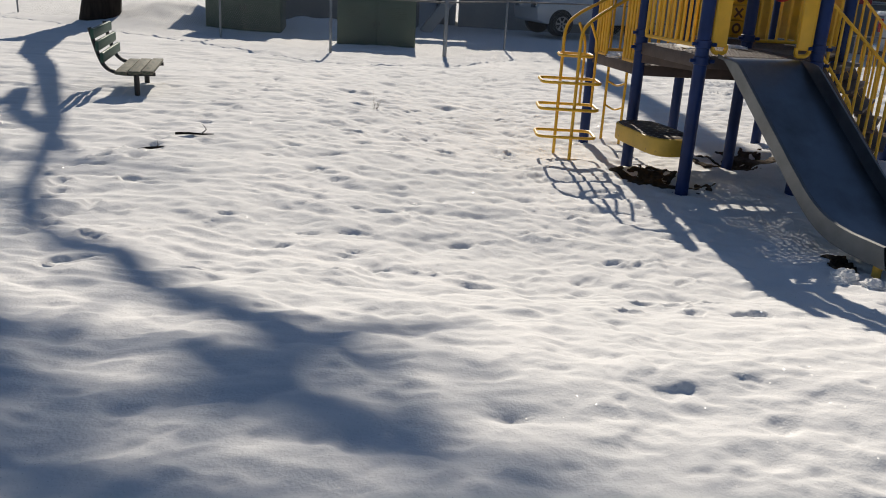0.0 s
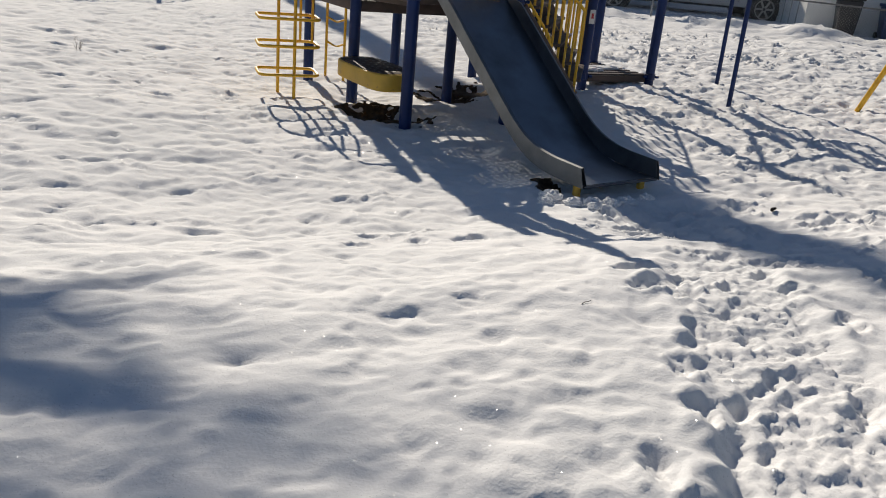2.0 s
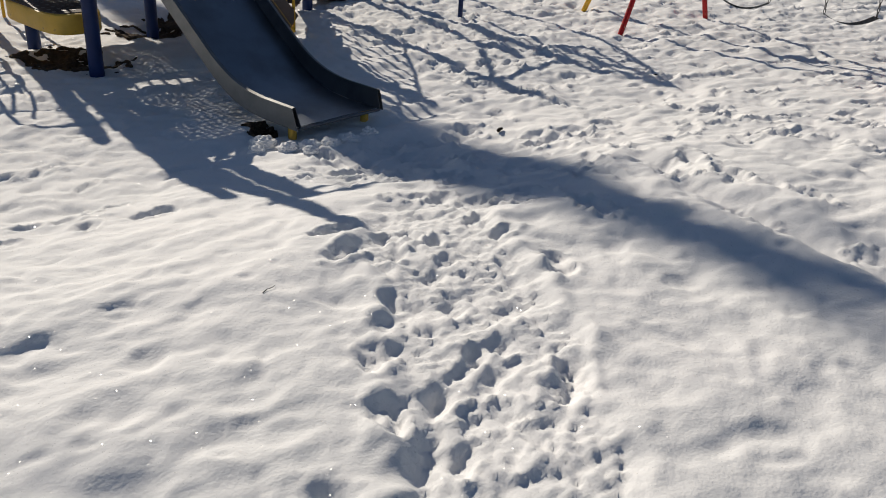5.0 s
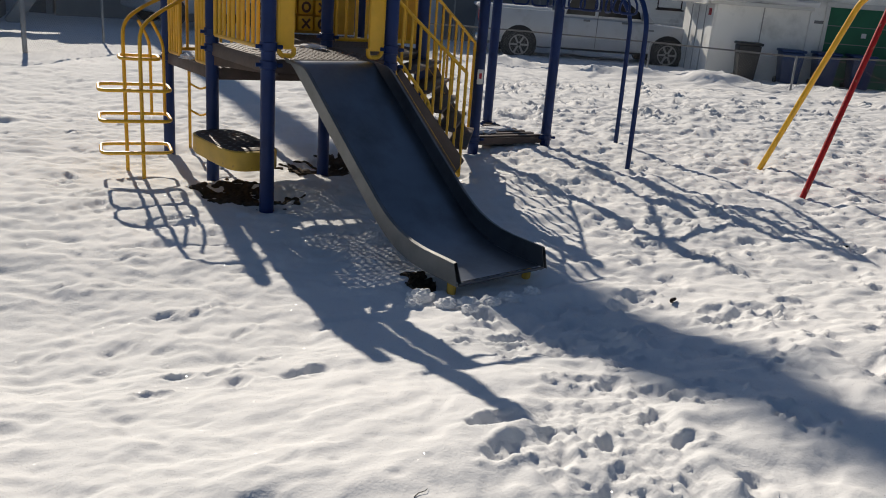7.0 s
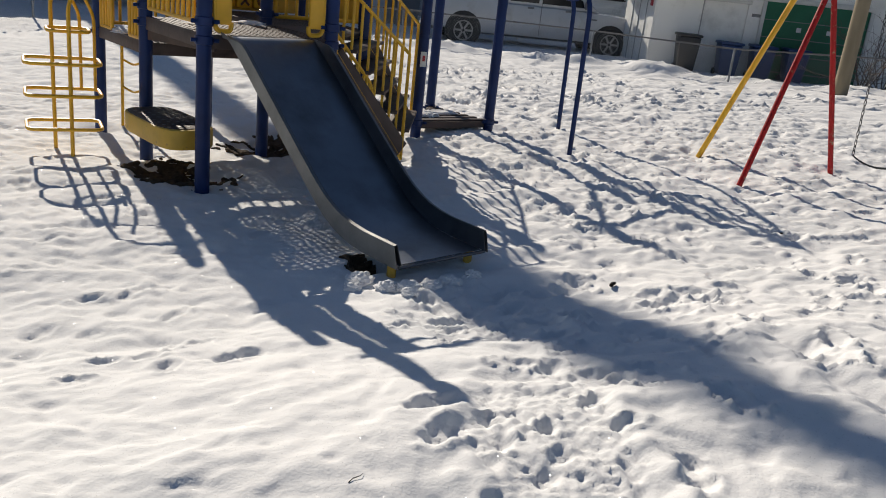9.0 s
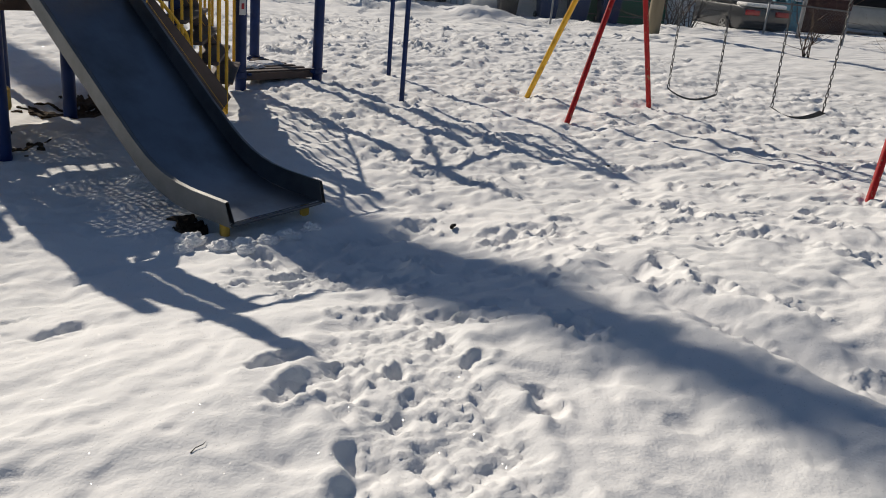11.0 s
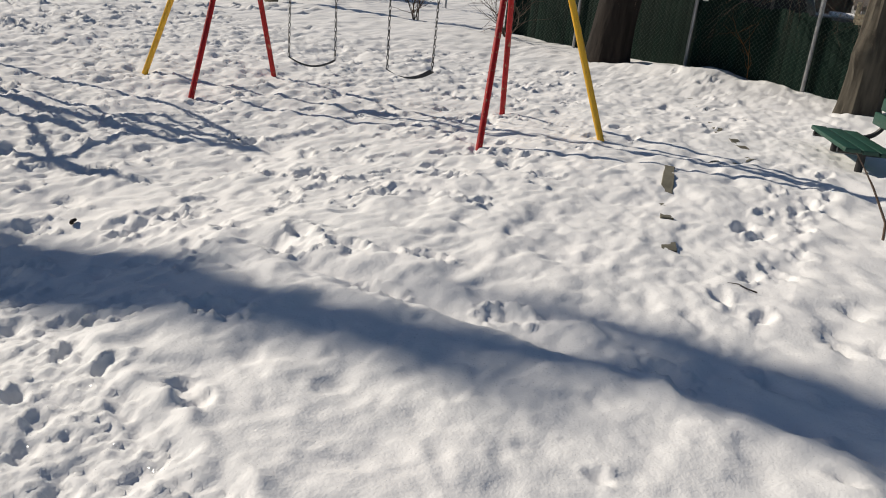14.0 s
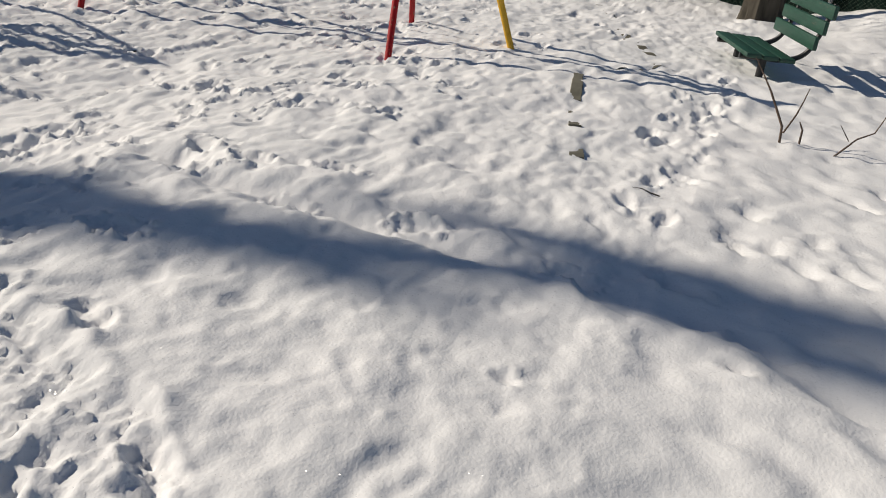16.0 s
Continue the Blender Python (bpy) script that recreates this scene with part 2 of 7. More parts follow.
TRAIL = [(2.85, 3.5), (2.58, 3.1), (2.34, 2.5), (2.2, 2.1), (1.95, 1.7), (1.66, 1.33), (1.3, 0.85), (0.9, 0.0), (0.6, -1.5)]


def lie(x, y):
    """The smooth height of the snow, with no prints."""
    x, y = np.asarray(x, float), np.asarray(y, float)
    play = np.clip(-0.31 + 0.048 * (x - 3.4), -0.32, 0.04)
    west = step(1.2, -2.5, x)
    play = play * (1 - west) - 0.16 * west
    far = step(11, 17, y)
    play = play * (1 - far) - 0.27 * far
    h = play * step(2.7, 5.3, y)
    # the east side rises a little towards the fence
    h = h + 0.06 * step(6, 12, x) * step(4.5, 0.5, y)
    h = h - 0.12 * step(24, 40, np.hypot(x, y))
    # the low bank at the end of the lawn
    inside = step(0.12, -0.10, (y - np.interp(x, [2.4, 2.75, 3.2, 3.6, 4.0, 4.3], [3.55, 3.45, 3.2, 3.05, 2.75, 1.5])))
    bank = step(2.5, 2.95, x) * step(4.35, 3.95, x) * step(4.6, 3.4, y) * (1 - inside) * step(1.9, 2.6, y)
    h = h - 0.02 * bank
    return h


def grid_lines(stops, spans):
    """Lines across the ground: even steps between the stops, then ever wider ones out to the horizon."""
    mid = [stops[0]]
    for hi, d in zip(stops[1:], spans):
        n = max(1, round((hi - mid[-1]) / d))
        mid += list(mid[-1] + (hi - mid[-1]) * np.arange(1, n + 1) / n)
    low, high = [mid[0]], [mid[-1]]
    d = spans[0]
    while low[-1] > -450:
        d *= 1.045
        low.append(low[-1] - d)
    d = spans[-1]
    while high[-1] < 650:
        d *= 1.035
        high.append(high[-1] + d)
    return np.array(low[:0:-1] + mid + high[1:])


GX = grid_lines((-3.2, -1.6, 0.6, 4.4, 6.5, 10.5), (0.045, 0.022, 0.0138, 0.024, 0.034))
GY = grid_lines((-2.0, 0.9, 4.6, 6.5, 12.0, 16.0), (0.04, 0.0138, 0.022, 0.032, 0.05))
XX, YY = np.meshgrid(GX, GY)
HH = lie(XX, YY)
near = step(60, 25, np.hypot(XX - 3, YY - 5))
# wind waves and dimples of the crust
wx, wy = XX + 0.12 * noise2(XX * 1.3, YY * 1.3, 3), YY + 0.16 * noise2(XX * 1.1, YY * 1.1, 5)
wave = 0.022 * noise2(wx * 1.3, wy * 2.1, 11) + 0.017 * noise2(wx * 2.6, wy * 4.0, 12) + 0.010 * noise2(wx * 5.2, wy * 7.0, 13) + 0.0055 * noise2(XX * 10.5, YY * 12.5, 15) + 0.0030 * noise2(XX * 19, YY * 22, 14)
dimple = noise2(wx * 2.9, wy * 3.6, 17)
wave -= 0.018 * step(0.15, 0.75, dimple)
dimple2 = noise2(wx * 5.0, wy * 6.0, 18)
wave -= 0.013 * step(0.15, 0.7, dimple2)
pock = noise2(XX * 9.5, YY * 9.5, 19)
wave -= 0.008 * step(0.3, 0.75, pock)
calm = 1 - 0.4 * np.exp(-((XX - 2.3) / 1.0) ** 2 - ((YY - 4.2) / 1.2) ** 2) - 0.35 * np.exp(-((XX - 3.1) / 0.8) ** 2 - ((YY - 1.6) / 1.0) ** 2)
HH += 0.95 * near * calm * wave + 0.04 * near * noise2(XX * 0.22, YY * 0.3, 21)
# churned snow of the play area and of the lane by the far fence
rough = step(4.2, 7.0, YY) * step(3.6, 5.4, XX) * step(13.5, 10.5, XX) + step(11.0, 13.5, YY + 0.15 * XX - 1.2) * step(3.5, 6, XX)
rough = np.clip(rough, 0, 1) * near
HH += rough * (0.026 * noise2(XX * 1.8, YY * 2.2, 31) + 0.018 * noise2(XX * 5.5, YY * 5.5, 32) + 0.024 * np.abs(noise2(XX * 8, YY * 9, 33)) + 0.018 * np.abs(noise2(XX * 14, YY * 15, 34)) + 0.010 * noise2(XX * 19, YY * 19, 35))
rng = np.random.RandomState(7)


def patch(x, y, r):
    i0, i1 = np.searchsorted(GY, (y - r, y + r))
    j0, j1 = np.searchsorted(GX, (x - r, x + r))
    return slice(max(i0 - 1, 0), i1 + 1), slice(max(j0 - 1, 0), j1 + 1)


def tread(x, y, turn, depth=0.085, length=0.30, width=0.13, rim=0.022, seed=0):
    """A boot's print: a steep-sided hollow with a crumbled rim."""
    s = patch(x, y, 0.5)
    X, Y = XX[s], YY[s]
    if X.size == 0:
        return
    c, q = math.cos(turn), math.sin(turn)
    u, v = (X - x) * c + (Y - y) * q, -(X - x) * q + (Y - y) * c
    wob = 0.16 * noise2(X * 13, Y * 13, 40 + seed) + 0.13 * noise2(X * 27, Y * 27, 41 + seed)
    waist = 1 - 0.16 * np.cos(np.clip(u / length, -0.5, 0.5) * 2 * math.pi * 1.0 + 1.2) * 0.6
    d = np.sqrt((u / (length / 2)) ** 2 + (v / (width / 2 * waist)) ** 2) + wob
    rag = 0.30 * noise2(X * 24, Y * 24, 52 + seed) + 0.22 * noise2(X * 48, Y * 48, 53 + seed)
    hole = 0.62 * step(1.18, 0.62, d) + 0.38 * step(1.0, 0.1, d + 0.25 * u / length)
    HH[s] -= 0.66 * hole * depth * (1 - 0.3 * noise2(X * 8, Y * 8, 50 + seed) - rag)
    HH[s] += rim * np.exp(-((d - 1.36) / 0.24) ** 2) * (0.45 + 1.0 * noise2(X * 13, Y * 13, 60 + seed) + 1.1 * noise2(X * 31, Y * 31, 61 + seed))


# the trodden trail from the lawn to the slide
dist = line_distance(XX, YY, TRAIL)
half = 0.30 + 0.06 * noise2(XX * 2.2, YY * 2.2, 71) + 0.05 * noise2(XX * 6, YY * 6, 72)
trod = step(half + 0.06, half - 0.05, dist) * step(3.75, 3.3, YY)
HH -= trod * (0.026 + 0.008 * noise2(XX * 6, YY * 6, 73))
HH += trod * (0.007 * noise2(XX * 11, YY * 11, 74) + 0.010 * np.abs(noise2(XX * 22, YY * 22, 75)) + 0.009 * noise2(XX * 30, YY * 30, 76) + 0.006 * noise2(XX * 38, YY * 38, 77))
HH += 0.02 * np.exp(-((dist - half - 0.06) / 0.07) ** 2) * step(3.75, 3.3, YY) * (0.4 + noise2(XX * 8, YY * 8, 76))
# single boot prints beside the trail: place, heading, depth, length, width
PRINTS = [(1.37, 4.20, 1.2, 0.05, 0.15, 0.11), (1.62, 4.22, 0.2, 0.045, 0.14, 0.10), (1.74, 4.27, 0.4, 0.045, 0.14, 0.10), (2.21, 3.30, 0.15, 0.06, 0.25, 0.12), (2.13, 3.05, 0.55, 0.06, 0.22, 0.13), (2.87, 2.62, 0.9, 0.055, 0.13, 0.12),
          (2.83, 2.52, 0.9, 0.06, 0.14, 0.12), (1.86, 2.30, 0.9, 0.055, 0.19, 0.12), (2.40, 1.95, 1.0, 0.06, 0.24, 0.12), (2.29, 1.88, 1.1, 0.045, 0.14, 0.12), (1.74, 2.01, 1.3, 0.055, 0.19, 0.12), (1.42, 1.73, 1.2, 0.06, 0.22, 0.13), (1.40, 1.50, 1.1, 0.055, 0.22, 0.12),
          (1.65, 1.37, 0.9, 0.06, 0.24, 0.13), (2.86, 3.15, 0.3, 0.04, 0.16, 0.10), (2.84, 2.93, 0.1, 0.04, 0.16, 0.08), (2.38, 3.14, 0.4, 0.05, 0.14, 0.12), (2.52, 3.00, 1.3, 0.05, 0.11, 0.10), (3.26, 1.26, 1.0, 0.025, 0.09, 0.08), (3.74, 0.57, 0.8, 0.04, 0.12, 0.08)]
for k, (x, y, a, deep, long, wide) in enumerate(PRINTS):
    tread(x, y, a, 1.05 * deep, long, wide, 0.008, k)
# shallower ones trodden over each other on the trail
WORN = [(2.48, 3.12), (2.46, 2.81), (2.64, 2.65), (2.09, 2.62), (1.98, 2.47), (2.27, 2.47), (2.16, 2.17), (2.28, 2.19), (1.98, 1.93), (2.09, 1.88), (2.08, 1.73), (1.85, 1.77), (1.98, 1.71), (1.75, 1.64), (1.93, 2.04), (1.55, 1.53), (1.47, 1.44), (1.99, 1.44), (2.07, 1.39), (2.35, 2.72), (2.3, 2.95)]
for k, (x, y) in enumerate(WORN):
    tread(x, y, 0.95 + 0.35 * rng.randn(), 0.024 + 0.010 * rng.rand(), 0.12 + 0.05 * rng.rand(), 0.07 + 0.02 * rng.rand(), 0.006, k + 30)
# a dragged rut along the left of the trail
rut = line_distance(XX + 0.03 * noise2(XX * 7, YY * 7, 78), YY, [(2.2, 2.2), (1.93, 2.04), (1.83, 1.9), (1.6, 1.6), (1.42, 1.42)])
HH -= 0.028 * np.exp(-(rut / 0.035) ** 2)
# trampled ground before the slide
pit = step(1.0, 0.55, np.hypot((XX - 3.55) / 0.95, (YY - 4.35) / 0.85) + 0.2 * noise2(XX * 2, YY * 2, 81))
HH -= pit * (0.05 + 0.03 * noise2(XX * 5, YY * 5, 82))
for k in range(46):
    a = rng.rand() * 6.28
    r = math.sqrt(rng.rand())
    tread(3.5 + 1.0 * r * math.cos(a), 4.2 + 0.95 * r * math.sin(a), rng.rand() * 3.1, 0.022 + 0.025 * rng.rand(), 0.20, 0.10, 0.014, k)
# the furrow along the bank
groove = line_distance(XX + 0.08 * noise2(XX * 2, YY * 2, 90), YY, [(4.4, 3.55), (4.2, 3.03), (4.12, 2.5), (4.14, 1.96), (4.1, 1.2), (4.05, 0.7), (3.86, 0.3), (3.6, -0.4), (3.3, -1.6)])
HH -= (0.042 + 0.03 * noise2(XX * 3, YY * 3, 91)) * np.exp(-(groove / 0.09) ** 2)
HH += 0.018 * np.exp(-((groove - 0.22) / 0.09) ** 2) * (0.6 + noise2(XX * 5, YY * 5, 92))
for k, (x, y) in enumerate([(4.28, 3.2), (4.12, 2.6), (4.22, 2.0), (4.12, 1.25), (4.28, 0.85), (4.0, 0.5), (4.6, 2.6), (4.45, 3.0), (3.4, 2.95), (3.15, 3.28)]):
    tread(x, y, 1.6 + 0.5 * rng.randn(), 0.05, 0.22, 0.12, 0.02, k)
# single tracks over the open snow
def track(pts, stride=0.62, wide=0.09, depth=0.06, jitter=0.07):
    left = 1
    for (ax, ay), (bx, by) in zip(pts, pts[1:]):
        n = max(1, int(math.hypot(bx - ax, by - ay) / stride))
        a = math.atan2(by - ay, bx - ax)
        for k in range(n):
            t = k / n
            left = -left
            tread(ax + (bx - ax) * t - math.sin(a) * wide * left + jitter * rng.randn(), ay + (by - ay) * t + math.cos(a) * wide * left + jitter * rng.randn(), a + 0.25 * rng.randn(), depth * (0.5 + 0.6 * rng.rand()), 0.17 + 0.09 * rng.rand(), 0.09 + 0.04 * rng.rand(), 0.014, rng.randint(90))
track([(-3.0, 5.0), (-2.9, 7.2), (-2.6, 9.5), (-2.6, 12.5), (-4.6, 18.5)], 0.4, 0.12)
track([(-2.2, 4.6), (-2.8, 6.6), (-2.4, 8.3)], 0.4, 0.16)
track([(-0.9, 7.0), (-0.1, 6.0), (0.5, 5.2)], 0.7, 0.10, 0.022)
track([(-1.0, 9.0), (0.4, 8.4), (1.0, 8.2)], 0.4, 0.15, 0.05)
track([(0.8, 8.8), (1.0, 8.1), (0.6, 7.6)], 0.25, 0.2, 0.05)
track([(5.0, 3.9), (6.4, 3.6), (8.0, 3.0), (9.4, 2.6)], 0.35, 0.15, 0.06)
track([(4.8, 0.2), (5.4, 0.75), (6.4, 1.2), (7.4, 1.0), (9.0, 0.9)], 0.33, 0.15, 0.06)
track([(4.9, -0.6), (5.6, -0.1), (6.6, 0.1)], 0.3, 0.16, 0.07)
for k, (x, y) in enumerate([(5.0, 0.49), (4.84, 0.38), (5.2, 0.29), (5.61, 1.15), (5.16, 1.23), (5.01, 1.0), (6.42, 1.21), (6.9, 1.0), (7.15, 1.05), (7.32, 1.08), (7.5, 0.98), (7.63, 1.03), (7.86, 0.90), (8.1, 0.95)]):
    tread(x, y, 0.3 * rng.randn(), 0.045, 0.22, 0.11, 0.010, k + 7)
track([(10.0, 2.4), (11.2, 2.2), (12.6, 2.6), (14.5, 3.6)], 0.4, 0.15, 0.06)
track([(4.5, 5.9), (5.6, 5.5), (6.9, 5.2), (8.3, 4.4), (9.6, 3.6)], 0.3, 0.16, 0.05)
track([(9.2, 6.2), (10.2, 5.0), (11.6, 4.4)], 0.5, 0.15, 0.05)
for k in range(520):
    x, y = 4.2 + 8.5 * rng.rand(), 2.6 + 9.5 * rng.rand()
    if y > 2.6 + 0.25 * abs(x - 6):
        tread(x, y, rng.rand() * 3.1, 0.018 + 0.03 * rng.rand(), 0.15 + 0.12 * rng.rand(), 0.08 + 0.07 * rng.rand(), 0.016, k)
for k in range(260):
    tread(4.5 + 11 * rng.rand(), 10.5 + 6.0 * rng.rand(), rng.rand() * 3.1, 0.05 + 0.05 * rng.rand(), 0.2 + 0.16 * rng.rand(), 0.12 + 0.08 * rng.rand(), 0.04, k)
for k in range(170):
    tread(-2.8 + 5.0 * rng.rand(), 4.0 + 8.5 * rng.rand(), rng.rand() * 0.9, 0.012 + 0.02 * rng.rand(), 0.13 + 0.12 * rng.rand(), 0.06 + 0.03 * rng.rand(), 0.008, k)
# thawed hollows round the posts and under the deck
POSTS = {"a": (1.58, 9.92), "b": (1.86, 8.68), "c": (2.12, 7.42), "d": (2.94, 8.76), "e": (3.20, 7.64), "g": (2.69, 10.2), "f": (3.76, 10.3), "k": (3.96, 8.88), "h": (4.80, 9.23), "i": (5.46, 10.28), "j": (5.80, 9.36)}
for x, y in POSTS.values():
    HH -= 0.03 * np.exp(-((XX - x) ** 2 + (YY - y) ** 2) / 0.02)
for x, y, r in ((1.95, 8.0, 0.38), (2.25, 7.85, 0.3), (3.0, 9.0, 0.42), (3.45, 9.35, 0.4), (2.84, 5.52, 0.17)):
    HH -= 0.08 * step(1.0, 0.55, np.hypot(XX - x, (YY - y)) / r + 0.25 * noise2(XX * 4, YY * 4, 95))
# ploughed banks at the far fence and a heap by the lane
bankline = line_distance(XX, YY, [(5, 20.3), (10.5, 20.6), (15.2, 16.6), (20.0, 12.6)])
HH += near * (0.12 + 0.12 * noise2(XX * 0.9, YY * 0.9, 97) + 0.10 * noise2(XX * 2.3, YY * 2.3, 98)) * np.exp(-(bankline / 0.6) ** 2)
for x, y, hgt, r in ((14.3, 3.0, 0.16, 1.3), (12.6, -0.8, 0.35, 1.1), (-8.0, 24.0, 0.5, 2.0), (-4.0, 24.5, 0.35, 1.4), (7.0, 20.4, 0.1, 1.5), (14.6, 17.2, 0.2, 0.8)):
    HH += hgt * np.exp(-((XX - x) ** 2 + (YY - y) ** 2) / (r * r)) * (1 + 0.4 * noise2(XX * 1.4, YY * 1.4, 99))


def ground_z(x, y):
    """The height of the snow as built, at one place."""
    i, j = int(np.clip(np.searchsorted(GY, y), 1, len(GY) - 1)), int(np.clip(np.searchsorted(GX, x), 1, len(GX) - 1))
    return float(HH[i - 1:i + 1, j - 1:j + 1].mean())


def sheet(name, X, Y, Z, mat):
    ny, nx = X.shape
    co = np.empty((ny * nx, 3), np.float32)
    co[:, 0], co[:, 1], co[:, 2] = X.ravel(), Y.ravel(), Z.ravel()
    idx = np.arange(ny * nx, dtype=np.int32).reshape(ny, nx)
    quads = np.stack([idx[:-1, :-1], idx[:-1, 1:], idx[1:, 1:], idx[1:, :-1]], -1).reshape(-1, 4)
    me = bpy.data.meshes.new(name)
    me.vertices.add(len(co))
    me.vertices.foreach_set("co", co.ravel())
    me.loops.add(quads.size)
    me.loops.foreach_set("vertex_index", quads.ravel())
    me.polygons.add(len(quads))
    me.polygons.foreach_set("loop_start", np.arange(0, quads.size, 4, dtype=np.int32))
    me.polygons.foreach_set("use_smooth", np.ones(len(quads), bool))
    me.update(calc_edges=True)
    me.materials.append(mat)
    return new(name, me)


ground = tagged(sheet("ground", XX, YY, HH, SNOW), "trodden snow cover of a small park with prints", "snow", kind="structure")


def lump(name, at, size, mat, label, category, seed=0, flat=0.5, kind="", uneven=0.35):
    """A low uneven mound."""
    bm = BM()
    bmesh.ops.create_icosphere(bm, subdivisions=4, radius=1.0)
    for v in bm.verts:
        d = 1 + uneven * noise.noise(v.co * 2.2 + Vector((seed, 0, 0))) + 0.5 * uneven * noise.noise(v.co * 6 + Vector((0, seed, 0)))
        v.co = Vector((v.co.x * size[0] * d, v.co.y * size[1] * d, max(v.co.z, -flat) * size[2] * d))
    ob = part(name, bm, mat)
    ob.location = at
    return tagged(ob, label, category, kind=kind)


# bare earth that shows where the snow has thawed
def thaw(x, y, rx, ry, seed, lift=0.012):
    n = 70
    gx, gy = np.meshgrid(np.linspace(-1.15, 1.15, n) * rx + x, np.linspace(-1.15, 1.15, n) * ry + y)
    d = np.hypot((gx - x) / rx, (gy - y) / ry) + 0.45 * noise2(gx * 3.6, gy * 3.6, seed) + 0.55 * noise2(gx * 11, gy * 11, seed + 1)
    g = np.vectorize(ground_z)(gx, gy)
    z = g + np.where(d < 0.85, lift, 0.0) - 0.06 * step(0.80, 0.95, d) + 0.012 * noise2(gx * 20, gy * 20, seed + 2)
    return tagged(sheet("bare_earth", gx, gy, z, EARTH), "dark wet earth showing through thawed snow", "earth", kind="structure")


thaw(1.95, 8.02, 0.34, 0.42, 5)
thaw(2.2, 7.72, 0.3, 0.28, 9)
thaw(2.95, 9.0, 0.42, 0.36, 15)
thaw(3.45, 9.4, 0.36, 0.36, 25)
thaw(2.80, 5.52, 0.13, 0.20, 35)


# ---- the play structure ----
play = thing("play_structure", "blue and yellow steel playground climber with a steel slide", "playground climber")
TOPS = {"a": 2.06, "b": 2.33, "c": 2.33, "d": 2.33, "e": 2.30, "g": 2.05, "f": 2.05, "k": 1.66, "h": 2.02, "i": 2.01, "j": 1.99}
RP = 0.058
for key, (x, y) in POSTS.items():
    bm = BM()
    top, low = TOPS[key], ground_z(x, y) - 0.3
    tube(bm, [(x, y, low), (x, y, top - 0.05), (x, y, top - 0.025), (x, y, top - 0.008), (x, y, top)], [RP, RP, RP * 0.93, RP * 0.7, RP * 0.25], 20)
    post = part("post", bm, BLUE, play, "round blue steel post with a domed cap")
    for zc in ((1.76, 1.0, 0.86) if key in "bcde" else (1.6, 0.64) if key in "agf" else (1.5, 0.8) if key == "k" else (1.66, -0.08)):
        if zc > top:
            continue
        bm = BM()
        tube(bm, [(x, y, zc - 0.035), (x, y, zc - 0.03), (x, y, zc + 0.03), (x, y, zc + 0.035)], [RP + 0.002, RP + 0.011, RP + 0.011, RP + 0.002], 20)
        for s in (-1, 1):
            tube(bm, [(x + s * 0.066, y - 0.035, zc), (x + s * 0.105, y - 0.035, zc)], 0.016, 8)
        part("collar", bm, BLUE, post, "blue clamp with two bolts")


def P(k, z):
    return Vector((*POSTS[k], z))


def grate(name, corners, z, thick=0.05, pitch=0.056, parent=None):
    """A perforated deck: a frame and crossing strips, open between."""
    a, b, d = Vector(corners[0]), Vector(corners[1]), Vector(corners[2])
    bm = BM()
    u, v = b - a, d - a
    nu, nv = int(u.length / pitch), int(v.length / pitch)
    for k in range(nu + 1):
        p = a + u * (k / nu)
        bar(bm, (*p, z), (*(p + v), z), pitch * 0.5, 0.012)
    for k in range(nv + 1):
        p = a + v * (k / nv)
        bar(bm, (*p, z - 0.003), (*(p + u), z - 0.003), pitch * 0.5, 0.012)
    top = tagged(part(name, bm, DECK, parent, "brown perforated deck plate", smooth=False), kind="stuff")
    bm = BM()
    q = [a, b, b + v, d]
    for s, e in zip(q, q[1:] + q[:1]):
        bar(bm, (*s, z - 0.055), (*e, z - 0.055), 0.035, 0.10, 0.006)
    part("deck_rim", bm, DECK, top, "dark folded steel rim")
    return top


# square decks carried by the posts
sq = lambda k: Vector(POSTS[k])
grate("deck", (sq("c"), sq("e"), sq("b")), 0.90, parent=play)
grate("deck", (sq("b"), sq("d"), sq("a")), 0.68, parent=play)
grate("deck", (sq("d"), sq("k"), sq("g")), 0.90, parent=play)
bm = BM()
slab(bm, [tuple(sq("e")), tuple(sq("k")), tuple(sq("d"))], 0.885, 0.905)
part("corner_deck", bm, DECK, play, "brown triangular corner deck")
bm = BM()
bar(bm, P("b", 0.79) + V(0.02, -0.05, 0), P("c", 0.79) + V(0.2, 0.55, 0), 0.03, 0.16, 0.005)
part("deck_riser", bm, DECK, play, "dark plate between two deck heights")
bm = BM()
slab(bm, [tuple(sq("h")), tuple(sq("j")), tuple(sq("i"))], -0.15, -0.075)
part("low_platform", bm, DECK, play, "low triangular transfer platform")
for k in range(7):
    bm = BM()
    f = (k + 0.5) / 7
    bar(bm, P("h", -0.068).lerp(P("i", -0.068), f), P("j", -0.068).lerp(P("i", -0.068), f), 0.075, 0.02, 0.006)
    part("platform_slat", bm, DECK, play)


